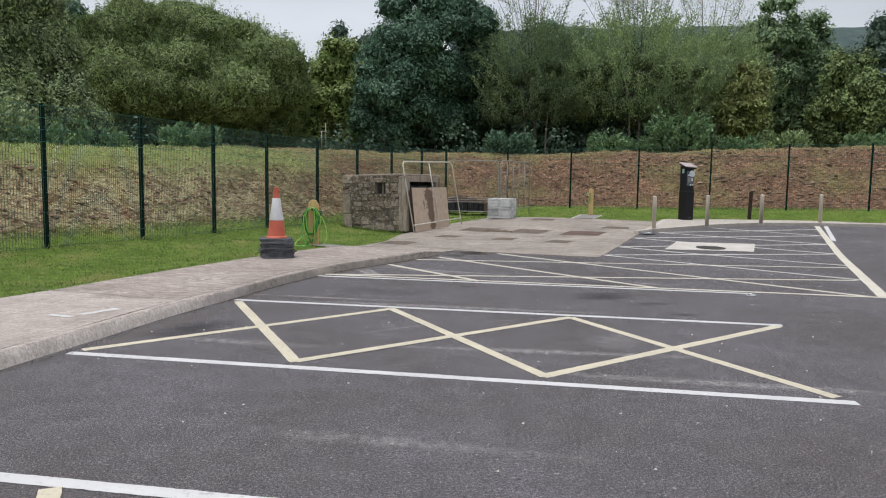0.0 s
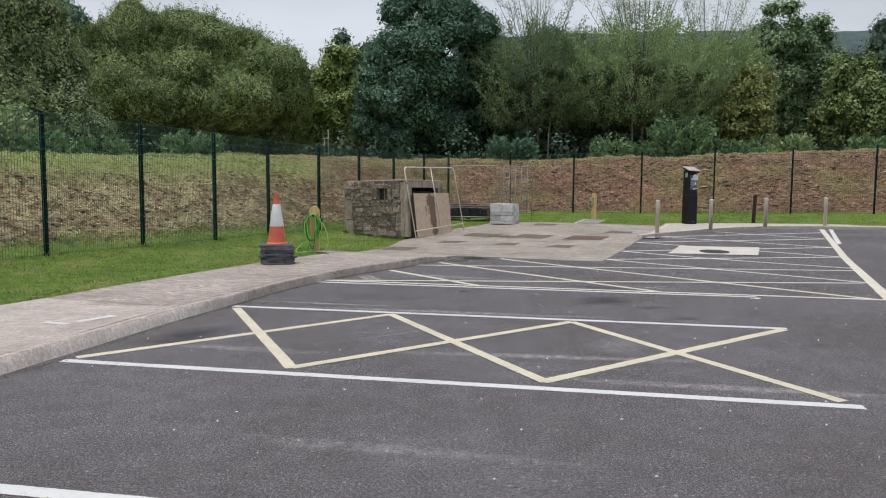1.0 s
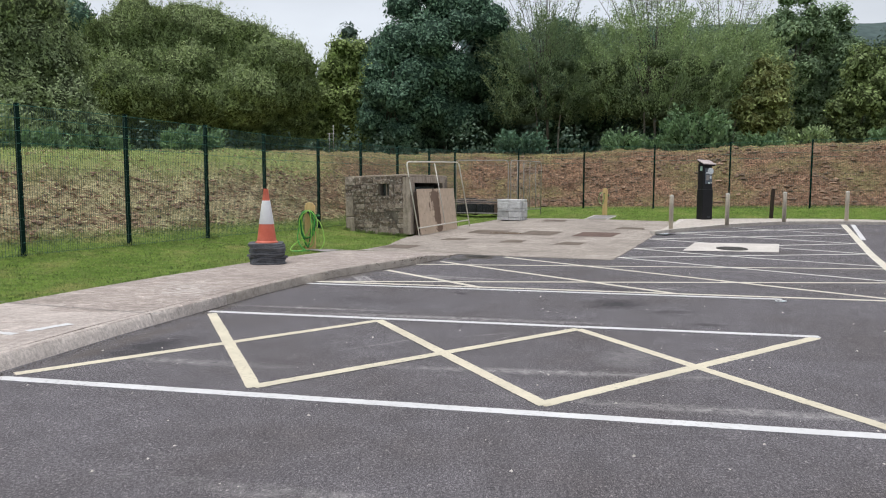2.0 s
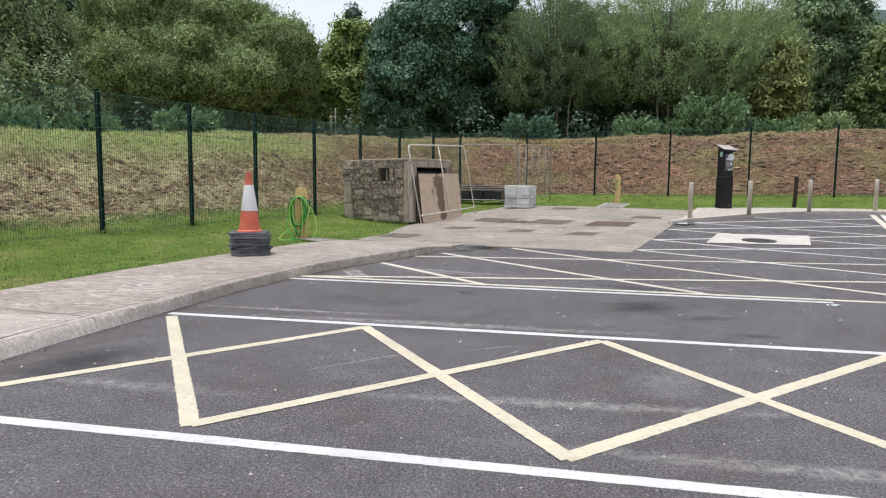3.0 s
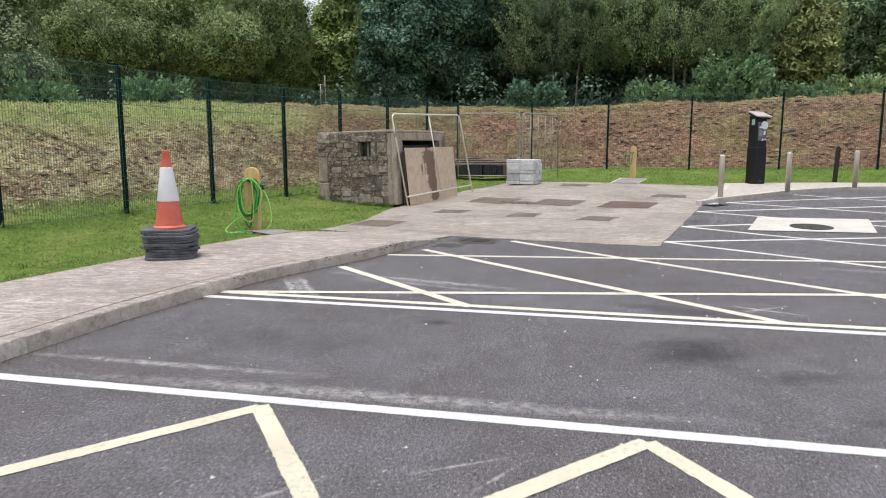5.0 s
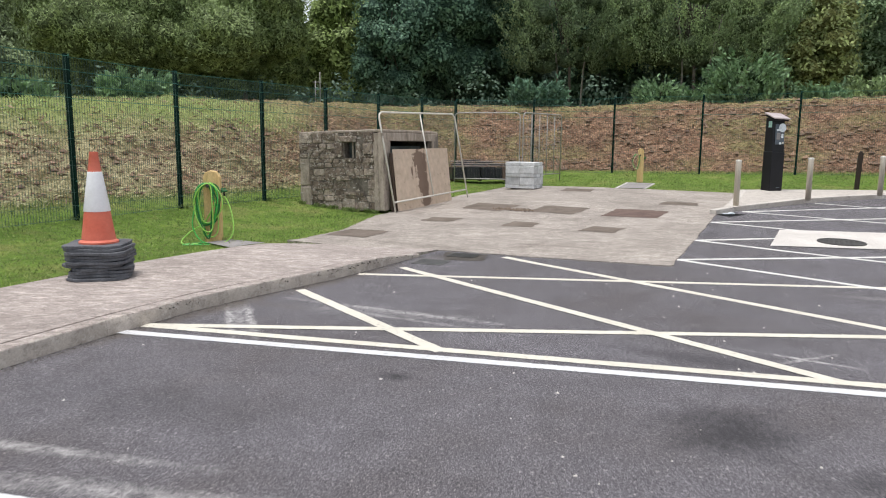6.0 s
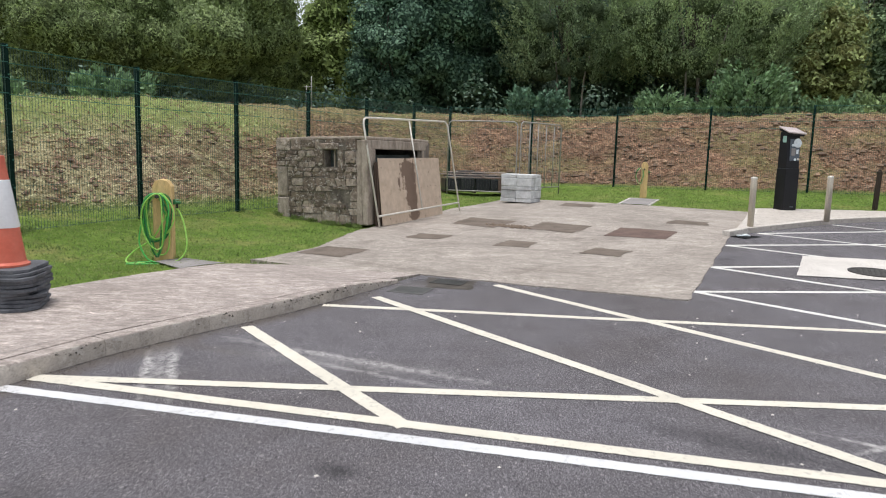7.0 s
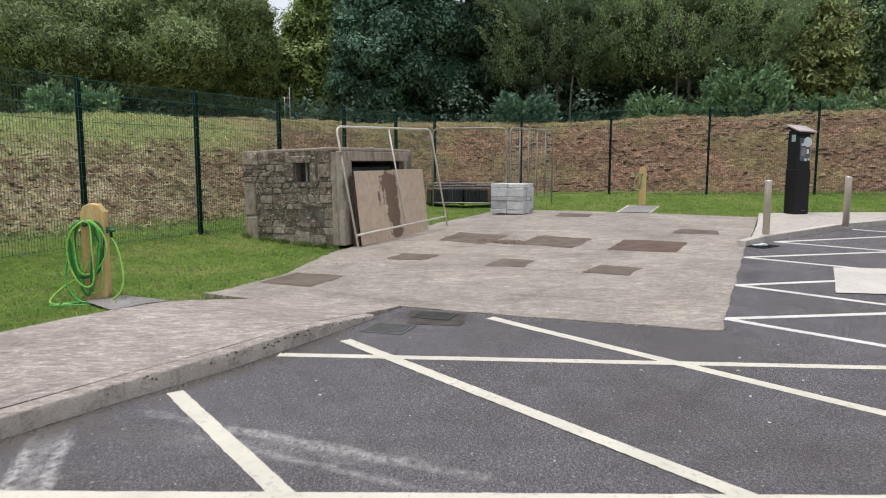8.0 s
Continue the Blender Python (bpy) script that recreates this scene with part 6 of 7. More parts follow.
def lumps(name, blobs, material, scale, sub=2):
    """Uneven, close masses of foliage, one round each clump, as one mesh."""
    bm = bmesh.new()
    bmesh.ops.create_icosphere(bm, subdivisions=sub, radius=1.0)
    bm.verts.ensure_lookup_table()
    unit_v = [v.co.copy() for v in bm.verts]
    unit_f = [tuple(v.index for v in f.verts) for f in bm.faces]
    bm.free()
    verts, faces = [], []
    for k, (x, y, z, r) in enumerate(blobs):
        n0 = len(verts)
        off = Vector((3.7 * k, 1.9 * k, 0.7 * k))
        for v in unit_v:
            q = r * scale * (1 + 0.34 * noise.noise(v * 1.7 + off) + 0.24 * noise.noise(v * 4.3 + off))
            verts.append((x + v.x * q, y + v.y * q, z + v.z * q * 0.88))
        faces += [tuple(i + n0 for i in f) for f in unit_f]
    return mesh_of(name, verts, faces, material, True)


def leaves_over(rng, me, blobs, count, leaf, ratio, out, up, fringe, lift, shoots=0):
    """Leaves spread over the masses of a crown, lying on them, a share of them standing out as a fringe."""
    nv, nf = len(me.vertices), len(me.polygons)
    co = np.empty(nv * 3, np.float32)
    me.vertices.foreach_get("co", co)
    co = co.reshape(-1, 3)
    tri = np.empty(nf * 3, np.int32)
    me.polygons.foreach_get("vertices", tri)
    tri = tri.reshape(-1, 3)
    a, b, c = co[tri[:, 0]], co[tri[:, 1]], co[tri[:, 2]]
    cr = np.cross(b - a, c - a)
    area = np.linalg.norm(cr, axis=1)
    k = rng.choice(nf, int(count * 1.9), p=area / area.sum())
    u, v = rng.uniform(0, 1, (2, len(k)))
    flip = u + v > 1
    u, v = np.where(flip, 1 - u, u), np.where(flip, 1 - v, v)
    p = a[k] + (b - a)[k] * u[:, None] + (c - a)[k] * v[:, None]
    n = cr[k] / area[k][:, None]
    own = k // (nf // len(blobs))
    buried = np.zeros(len(k), bool)
    for i, (x, y, z, r) in enumerate(blobs):
        buried |= (own != i) & (((p - (x, y, z)) ** 2).sum(1) < (0.72 * r) ** 2)
    p, n = p[~buried][:count], n[~buried][:count]
    m = len(p)
    stand = (rng.uniform(0, 1, m) < fringe)[:, None]
    if shoots:
        # leafy shoots that stand up and out of the clumps and blur their outline
        g = rng.integers(0, shoots, int(0.45 * m))
        base, face, size = p[:shoots], n[:shoots], rng.uniform(0.15, 0.7, shoots) ** 1.3
        tip = face * 0.75 + np.array([0, 0, 0.75]) + 0.35 * unit(rng, shoots)
        q = len(g)
        w = rng.uniform(0, 1, q)
        p[m - q:] = base[g] + tip[g] * (size[g] * w)[:, None] + rng.normal(0, 1, (q, 3)) * (0.09 * (1.2 - w))[:, None]
        n[m - q:] = face[g]
        stand[m - q:, 0] = rng.uniform(0, 1, q) < 0.2
    p = p + n * rng.uniform(0.0, out, m)[:, None] + rng.normal(0, 0.05, (m, 3))
    nrm = n + np.array([0, 0, lift]) + 0.25 * unit(rng, m)
    lie = unit(rng, m) + np.array([0, 0, up])
    lie -= nrm * ((lie * nrm).sum(1) / (nrm * nrm).sum(1))[:, None]
    way = np.where(stand, n * 0.8 + np.array([0, 0, 0.7]) + 0.5 * unit(rng, m), lie)
    nrm = np.where(stand, unit(rng, m), nrm)
    ln = leaf * rng.uniform(0.6, 1.35, m)
    return p, way, nrm, ln, ln * ratio


def knobbed(rng, blobs, each, share):
    """The clumps with smaller ones budding from their upper sides."""
    out = [tuple(b) for b in blobs]
    for x, y, z, r in blobs:
        for _ in range(each):
            d = unit(rng, 1)[0]
            d[2] = abs(d[2]) * 0.9 - 0.15
            q = r * rng.uniform(0.66, 0.84)
            out.append((x + d[0] * q, y + d[1] * q, z + d[2] * q * 0.88, r * share * rng.uniform(0.75, 1.25)))
    return np.array(out)


SEED = [100]


def tree(name, label, category, x, y, r, top, material, count, leaf, clumps=26, csize=0.32, low=0.15, up=0.3, ratio=0.5, trunk=0.16, group="", sparse=0, shape=None):
    """A tree standing at x, y: tapered trunk, limbs, and a crown of clumps up to height top (world)."""
    SEED[0] += 1
    rng = np.random.default_rng(SEED[0])
    z = land_z(x, y) - 0.1
    h = top - z
    t = thing(name, label, category, pose(x, y, z), group)
    blobs = blobs_in(rng, r, h * low, h * (0.80 if sparse > 20 else 1.0), clumps, r * csize)
    if shape:
        blobs = knobbed(rng, [(bx_ - x, by_ - y, bz_ - z, br_) for bx_, by_, bz_, br_ in shape], 7, 0.32)
    part("trunk", tubes("trunk", limbs(rng, blobs, h * 0.72, trunk, 4 if sparse > 20 else 12), M_BARK), t)
    # close masses deep inside the crown, their shade put into a darker colour
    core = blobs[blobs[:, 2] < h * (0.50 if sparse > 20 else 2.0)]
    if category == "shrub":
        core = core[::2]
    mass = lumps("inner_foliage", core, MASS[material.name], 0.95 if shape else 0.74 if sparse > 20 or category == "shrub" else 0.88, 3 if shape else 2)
    part("inner_foliage", mass, t, "close inner foliage, shade put into its colour")
    if sparse < 20 and category != "shrub":
        count = int(min(130000 if shape else 40000, max(count, 0.6 * 4 * math.pi * (blobs[:, 3] ** 2).sum() / (0.5 * leaf * leaf * ratio))))
        p, a, n, ln, wd = leaves_over(rng, mass, core, count, leaf, ratio, 0.14 if shape else 0.45, up, 0.22 if shape else 0.12, 0.0 if shape else 0.3, 5000 if shape else 0)
    if sparse > 20:
        p, a, n, ln, wd = spray_leaves(rng, r, h * low, h * 0.68, int(24 * r * r), count, 1.5, leaf, ratio, 0.15)
    elif category == "shrub":
        p, a, n, ln, wd = spray_leaves(rng, r, 0.0, h * 0.75, int(70 + 45 * r * r), count, 0.45 * r + 0.15, leaf, ratio, 0.10, 1.0)
    if sparse:
        # rising stems that fork into thin, lightly leaved twigs past the crown
        runs = []
        for s in range(sparse // 3):
            turn = rng.uniform(0, 2 * math.pi)
            away = r * rng.uniform(0.15, 0.95)
            e = np.array([away * math.cos(turn), away * math.sin(turn) * 0.6, h * rng.uniform(0.92, 1.16) - 0.08 * h * away / r])
            s0 = np.array([e[0] * 0.15, e[1] * 0.15, h * rng.uniform(0.30, 0.45)])
            mid = np.array([e[0] * 0.55, e[1] * 0.55, (s0[2] + e[2]) * 0.52])
            line = bezier_through([tuple(s0), tuple(mid), tuple(e)], 6)
            runs.append((line, [0.034 * (1 - 0.062 * k) for k in range(len(line))], 5))
            for _ in range(9):
                f = np.array(line[int(rng.integers(4, len(line)))])
                g = f + np.array([rng.normal(0, 0.55) + 0.3 * math.cos(turn), rng.normal(0, 0.4), rng.uniform(0.5, 1.5)])
                k2 = (f + g) / 2 + np.array([(g[0] - f[0]) * 0.18, 0, -0.1])
                twig = bezier_through([tuple(f), tuple(k2), tuple(g)], 4)
                runs.append((twig, [0.011 * (1 - 0.07 * k) for k in range(len(twig))], 4))
                m = 46
                w = rng.uniform(0.15, 1.0, m)[:, None]
                q = f + (g - f) * w + rng.normal(0, 0.13, (m, 3))
                p = np.concatenate([p, q])
                a = np.concatenate([a, unit(rng, m) + np.array([0, 0, 0.6])])
                n = np.concatenate([n, unit(rng, m)])
                l2 = leaf * rng.uniform(0.5, 0.95, m)
                ln, wd = np.concatenate([ln, l2]), np.concatenate([wd, l2 * ratio])
        part("branch", tubes("branch", runs, M_TWIG), t, "thin upper branches with few leaves")
    if sparse > 20:
        runs = []
        for dx in (-0.55, 0.7):
            runs.append((bezier_through([(dx, -0.3, 0), (dx * 1.1, -0.4, h * 0.22), (dx * 1.7, -0.5, h * 0.42), (dx * 2.4, -0.3, h * 0.66)], 4), [0.06 * (1 - 0.05 * k) for k in range(13)], 7))
        part("stem", tubes("stem", runs, M_STEM), t, "slender pale grey stems")
    part("crown", leaves_mesh("crown", p, a, n, ln, wd, material), t)
    return t


G = "trees behind the bank"
THICKET = ((-16.5, 28.6, 7.9, 2.2), (-15.2, 28.4, 6.2, 1.7), (-16.9, 27.8, 5.3, 2.4), (-14.5, 28.0, 4.5, 1.4), (-16.0, 27.6, 3.8, 2.0), (-18.8, 28.6, 6.7, 2.7), (-21.5, 28.0, 5.5, 3.0), (-19.5, 28.4, 9.5, 2.4), (-13.4, 27.6, 3.4, 1.2))
tree("tree", "grey-brown leafy thicket tree overhanging the bank", "tree", -17.2, 28.6, 5.2, 11.5, L_BROWN, 70000, 0.13, 34, 0.30, 0.04, 0.3, 0.5, group=G, shape=THICKET)
tree("tree", "tall dark tree behind the willow", "tree", -31.0, 57.0, 7.0, 19.0, L_DARK, 16000, 0.36, 30, 0.3, 0.1, group=G)
WILLOW = ((-16.4, 46.0, 7.6, 4.08), (-19.6, 45.8, 6.4, 3.2), (-17.9, 45.2, 10.1, 2.99), (-14.6, 45.2, 10.3, 2.43), (-20.6, 44.7, 8.3, 2.24), (-13.6, 42.3, 7.7, 2.13), (-17.3, 40.9, 6.7, 1.99), (-15.0, 40.1, 6.2, 1.63), (-18.1, 44.5, 5.3, 1.73), (-15.2, 44.5, 5.2, 1.73), (-22.8, 45.2, 7.8, 2.28))
WILLOW_SIDE = ((-10.9, 45.2, 7.0, 3.04), (-9.2, 44.4, 5.6, 2.3), (-12.4, 45.7, 9.3, 2.38), (-10.1, 40.1, 6.2, 1.74), (-11.3, 45.2, 9.9, 1.8), (-8.7, 42.6, 8.3, 1.92), (-7.9, 42.6, 6.8, 1.39), (-12.6, 41.3, 6.0, 1.57), (-11.7, 44.5, 5.2, 1.53), (-9.1, 44.5, 5.2, 1.46), (-11.9, 42.0, 4.5, 0.8), (-10.4, 42.0, 4.3, 0.73))
tree("willow_tree", "broad domed olive green willow with rounded clumps", "tree", -15.9, 43.8, 6.5, 13.6, L_WILLOW, 130000, 0.15, 15, 0.50, 0.02, 0.5, 0.36, group=G, shape=WILLOW)
tree("willow_tree", "domed olive green willow joined to a broader one", "tree", -10.0, 43.0, 4.0, 12.0, L_WILLOW, 90000, 0.15, 11, 0.54, 0.02, 0.5, 0.36, group=G, shape=WILLOW_SIDE)
tree("tree", "yellow-green tree in a gap", "tree", -5.3, 47.5, 3.3, 11.2, L_YELLOW, 15000, 0.21, 30, 0.36, 0.08, group=G)
tree("tree", "dark crowned tree far behind", "tree", -5.6, 59.0, 3.6, 14.9, L_SHADOW, 9000, 0.34, 20, 0.36, 0.15, group=G)
tree("tree", "large dark green alder with drooping clumps", "tree", 0.9, 47.0, 5.4, 16.2, L_DARK, 36000, 0.21, 48, 0.27, 0.05, group=G)
tree("tree", "dark green tree leaning from the taller alder", "tree", -2.4, 44.2, 2.4, 10.4, L_DARK, 13000, 0.19, 24, 0.38, 0.05, group=G)
tree("tree", "feathery olive green ash with pale stems", "tree", 7.0, 43.6, 3.3, 14.0, L_ASH, 44000, 0.115, 80, 0.18, 0.20, group=G, sparse=40, trunk=0.09)
tree("tree", "open olive green willow with thin bare branches", "tree", 13.2, 42.6, 4.7, 14.0, L_OLIVE, 70000, 0.115, 110, 0.16, 0.20, group=G, sparse=70, trunk=0.10)
tree("tree", "open olive tree beside the bare-branched willow", "tree", 18.0, 44.4, 3.5, 13.4, L_OLIVE, 44000, 0.115, 80, 0.18, 0.20, group=G, sparse=40, trunk=0.09)
tree("tree", "dark olive tree behind feathery ash", "tree", 9.8, 49.5, 3.6, 13.4, L_DARK, 16000, 0.28, 36, 0.30, 0.05, group=G)
tree("tree", "dark green tree filling the wood", "tree", 4.3, 51.0, 3.4, 13.6, L_DARK, 14000, 0.28, 34, 0.30, 0.05, group=G)
tree("tree", "mid green tree filling the wood", "tree", 21.8, 48.5, 3.0, 12.6, L_MID, 14000, 0.26, 34, 0.30, 0.05, group=G)
tree("tree", "olive tree filling the wood", "tree", 16.0, 49.0, 3.6, 12.8, L_DARK, 14000, 0.28, 34, 0.30, 0.05, group=G)
tree("tree", "small tree with turning yellow-brown leaves", "tree", 18.9, 40.6, 2.0, 9.0, L_AUTUMN, 6000, 0.2, 16, 0.42, 0.15, group=G)
tree("tree", "mid green tree with a clumpy top", "tree", 23.2, 46.0, 2.7, 14.2, L_MID, 20000, 0.20, 34, 0.30, 0.08, group=G)
tree("tree", "mid green tree beside one with a clumpy top", "tree", 26.0, 46.9, 2.6, 13.4, L_MID, 16000, 0.20, 30, 0.32, 0.08, group=G)
tree("tree", "mid green tree with lighter clumps", "tree", 25.4, 41.0, 2.3, 9.9, L_WILLOW, 11000, 0.20, 22, 0.38, 0.05, group=G)
tree("tree", "dark blue-green tree at the wood's edge", "tree", 30.3, 43.2, 3.3, 14.8, L_SHADOW, 16000, 0.21, 28, 0.33, 0.05, group=G)
tree("tree", "dark tree at the wood's edge", "tree", 36.0, 42.0, 4.2, 15.0, L_DARK, 14000, 0.27, 30, 0.32, 0.05, group=G)

# shrubs along the crest of the bank
B = "shrubs on the bank"
for x, y, r, top, material, count, words in (
        (-11.7, 21.3, 0.75, 2.75, L_BUSH, 4000, "pale green bramble thicket on the bank"), (-13.6, 20.8, 1.7, 3.5, L_BROWN, 8000, "brownish bramble thicket on the bank"),
        (-9.3, 28.2, 0.9, 3.3, L_BUSH, 5000, "leafy green bush on the bank"), (-12.1, 26.6, 0.8, 3.2, L_BUSH, 1500, "small green bush on the bank"),
        (4.7, 37.0, 1.05, 3.95, L_DARK, 5500, "dense rounded dark bush on the bank"), (13.6, 36.9, 1.45, 5.5, L_BUSH, 8500, "large leafy green shrub on the bank"),
        (9.9, 37.0, 0.9, 4.1, L_BUSH, 3000, "straggling green shrub on the bank"), (11.6, 37.2, 0.7, 3.8, L_BUSH, 2500, "low green shrub on the bank"), (16.9, 36.8, 0.9, 3.9, L_BUSH, 4500, "spreading shrub on the bank"),
        (20.3, 38.4, 1.0, 4.6, L_OLIVE, 4500, "olive green shrub on the bank"), (23.6, 36.3, 1.0, 4.2, L_BUSH, 4000, "leafy shrub on the bank"), (26.5, 35.2, 1.0, 4.2, L_BUSH, 3500, "leafy shrub at the bank's end")):
    tree("shrub", words, "shrub", x, y, r, top, material, count // 2, 0.20, 16, 0.42, 0.0, 0.2, 0.55, 0.03, B)

# dark undergrowth and far woods that close the view, deep shade put into their colour
rng = np.random.default_rng(77)
blob = []
for i in range(95):
    u = i / 94
    x = -34 + 78 * u
    blob.append((x + rng.uniform(-0.6, 0.6), 50 + rng.uniform(-1.5, 4) - 0.1 * max(0, x - 15), 3.0 + rng.uniform(0.4, 4.2), rng.uniform(1.4, 2.4)))
    if rng.uniform() < 0.4:
        blob.append((x + rng.uniform(-0.6, 0.6), 40.5 + rng.uniform(-0.6, 1.5) - 0.06 * abs(x), 3.0 + rng.uniform(-0.3, 1.0), rng.uniform(0.8, 1.35)))
p, a, n, ln, wd = crown_leaves(rng, np.array(blob), 60000, 0.22, 0.3, 0.4, 0.55, 0.6)
tagged(new("undergrowth", leaves_mesh("undergrowth", p, a, n, ln, wd, L_SHADOW)), "undergrowth darkened as if shaded by the trees", "undergrowth", "", "stuff")
blob = []
for i in range(230):
    x = -62 + 150 * i / 229
    blob.append((x + rng.uniform(-1, 1), 60 + rng.uniform(0, 5), 3 + rng.uniform(0, 6.0) ** 1.0, rng.uniform(1.7, 2.6)))
p, a, n, ln, wd = crown_leaves(rng, np.array(blob), 55000, 0.46, 0.3, 0.4, 0.6, 0.55)
tagged(new("far_woods_mass", lumps("far_woods_mass", [(x, y + 1.0, z - 1.5, 1.25 * r) for x, y, z, r in blob], MASS[L_SHADOW.name], 1.0)), "close masses of the far woodland, darkened for shade", "woodland", "", "stuff")
tagged(new("far_woods", leaves_mesh("far_woods", p, a, n, ln, wd, L_SHADOW)), "woodland far behind the trees, shade in its dark colour", "woodland", "", "stuff")

# hill on the horizon
hv, hf = [], []
for i in range(61):
    x = 60 + 14 * i
    ridge = 138 + 14 * min(1.0, max(0.0, (x - 40) / 400)) + 2 * math.sin(i * 0.13) + 3 * noise.noise(Vector((i * 0.4, 0, 0)))
    for j in range(9):
        hv.append((x - 40 * j / 8, 430 + 240 * j / 8, 2 + ridge * (j / 8) ** 0.8 + 2.0 * noise.noise(Vector((i * 0.9, j * 1.1, 4)))))
for i in range(60):
    for j in range(8):
        k = i * 9 + j
        hf.append((k, k + 9, k + 10, k + 1))
tagged(new("backdrop_hill", mesh_of("backdrop_hill", hv, hf, M_HILL, True)), "hazy wooded hillside in the distance", "hill", "", "structure")

# thin mast with a cross arm between the trees
mx_, my_ = -5.15, 38.3
mast = thing("mast", "thin pale mast with a short cross arm", "mast", pose(mx_, my_, land_z(mx_, my_) - 0.05))
part("pole", tubes("pole", [([(0, 0, 0), (0, 0, 1.7)], 0.02, 8)], M_DULL), mast)
part("pole", tubes("pole", [([(-0.22, 0, 0), (-0.22, 0, 1.3)], 0.018, 8)], M_DULL), mast)
part("cross_arm", tubes("cross_arm", [([(-0.34, 0, 1.25), (0.06, 0, 1.25)], 0.016, 8)], M_DULL), mast)

# cut stems and dead weeds on the bank: straw-coloured beside the footpath, red-brown at the back
rng = np.random.default_rng(9)
N = 330000
sx, sy = rng.uniform(-16, 24, N), rng.uniform(4, 38, N)
sz, sb, sc, sp = land(sx, sy)
draw = rng.uniform(0, 1, N)
drift = np.array([noise.noise(Vector((p * 0.9, q * 0.9, 5.0))) + 0.6 * noise.noise(Vector((p * 2.6, q * 2.6, 8.0))) for p, q in zip(sx, sy)])
for name, label, keep, low, high, wide, rise, material in (
        ("dead_weeds", "brown dead stems lying on the bank", (sb > 0.5) & (draw > 0.9 * sc) & (draw > sp) & (draw > 0.25), 0.06, 0.26, 0.09, 0.12, L_STRAW),
        ("straw_stems", "straw-coloured cut stems lying on the bank", (sb > 0.3) & (draw > 0.5 * sc) & (draw < sp * np.clip(0.55 + 1.1 * drift, 0.12, 1.0)), 0.05, 0.17, 0.10, 0.15, L_HAY),
        ("withered_stems", "red-brown withered stems in drifts on the bank", (sb > 0.3) & (sc < 0.6) & (sp > 0.3) & (draw > 0.45) & (drift < -0.05), 0.08, 0.30, 0.08, 0.1, L_DOCK),
        ("rough_grass", "rough yellow-green grass along the top of the bank", (sc > 0.25) & (sb > 0.5) & (draw < 0.45 * sc) & (sp > 0.22), 0.08, 0.22, 0.08, 0.8, L_ROUGH)):
    m = int(keep.sum())
    lie = unit(rng, m) * np.array([1.0, 1.0, 0.35]) + np.array([0, 0, rise])
    ln = rng.uniform(low, high, m)
    tagged(new(name, leaves_mesh(name, np.stack([sx[keep], sy[keep], sz[keep] + 0.03], 1), lie, unit(rng, m) + np.array([0, 0, 1.0]), ln, ln * wide + 0.008, material)), label, "weeds", "", "stuff")

# clods of turned soil and root mats on the bank, thickest in drifts
rd = np.random.default_rng(14)
N = 26000
qx, qy = rd.uniform(-9, 24, N), rd.uniform(8, 36, N)
qz, qb, qc, qp = land(qx, qy)
lie_in = np.array([noise.noise(Vector((p * 0.55, q * 0.55, 15.0))) + 0.5 * noise.noise(Vector((p * 1.7, q * 1.7, 2.0))) for p, q in zip(qx, qy)])
keep = (qb > 0.6) & (qc < 0.45) & (rd.uniform(-0.5, 0.5, N) < lie_in)
verts, faces = [], []
SIX = ((1, 0, 0), (0, 1, 0), (-1, 0, 0), (0, -1, 0), (0, 0, 1), (0, 0, -1))
EIGHT = ((0, 1, 4), (1, 2, 4), (2, 3, 4), (3, 0, 4), (1, 0, 5), (2, 1, 5), (3, 2, 5), (0, 3, 5))
for x, y, z in zip(qx[keep], qy[keep], qz[keep]):
    n0, r, turn, long = len(verts), 0.025 + (0.05 + 0.045 * min(1.0, max(0.0, (x - 1) / 4))) * rd.uniform() ** 2.2, rd.uniform(0, 6.28), rd.uniform(1.0, 2.0)
    for dx, dy, dz in SIX:
        k = r * rd.uniform(0.65, 1.25)
        u, v = dx * k * long, dy * k
        verts.append((x + u * math.cos(turn) - v * math.sin(turn), y + u * math.sin(turn) + v * math.cos(turn), z + 0.2 * r + dz * k * 0.8))
    faces += [tuple(i + n0 for i in f) for f in EIGHT]
tagged(new("soil_clods", mesh_of("soil_clods", verts, faces, L_CLOD)), "brown clods of turned soil and roots on the bank", "soil", "", "stuff")

# grass blades on the verge and along the foot of the fence
N = 220000
sx, sy = rng.uniform(-8, 16, N), rng.uniform(5, 28.5, N)
sz, sb, sc, sp = land(sx, sy)
ex = np.interp(sy, [p[1] for p in LAWN_EDGE], [p[0] for p in LAWN_EDGE]) + 0.035 + 0.03 * np.sin(sy * 9.0) * np.sin(sy * 3.7)
left = (sy < 15.1) & (sx < ex - 0.0)
left |= (sy >= 15.1) & (sx < np.interp(sy, [15.1, 15.42, 16.75, 18.85, 23.75, 26.35, 40], [-1.0, -1.6, -1.0, -0.66, 1.11, 2.55, 6.0]) + 0.03 + 0.03 * np.sin(sy * 8.0))
back = (sy > np.interp(sx, [2.55, 3.6, 5.35, 8.15, 8.9, 10.8, 13.0, 15.8], [26.35, 25.75, 24.3, 23.2, 23.37, 23.47, 23.37, 22.82])) & (sx > 2.4)
slab = (np.abs((sx - 6.09) * 0.91 - (sy - 25.1) * 0.41) < 0.42) & (np.abs(sy - 25.1) < 1.1)
keep = (left | back) & (sb < 0.6) & ~slab
hutp = (sx + 2.365) * 0.925 - (sy - 20.147) * 0.38
hutq = (sx + 2.365) * 0.38 + (sy - 20.147) * 0.925
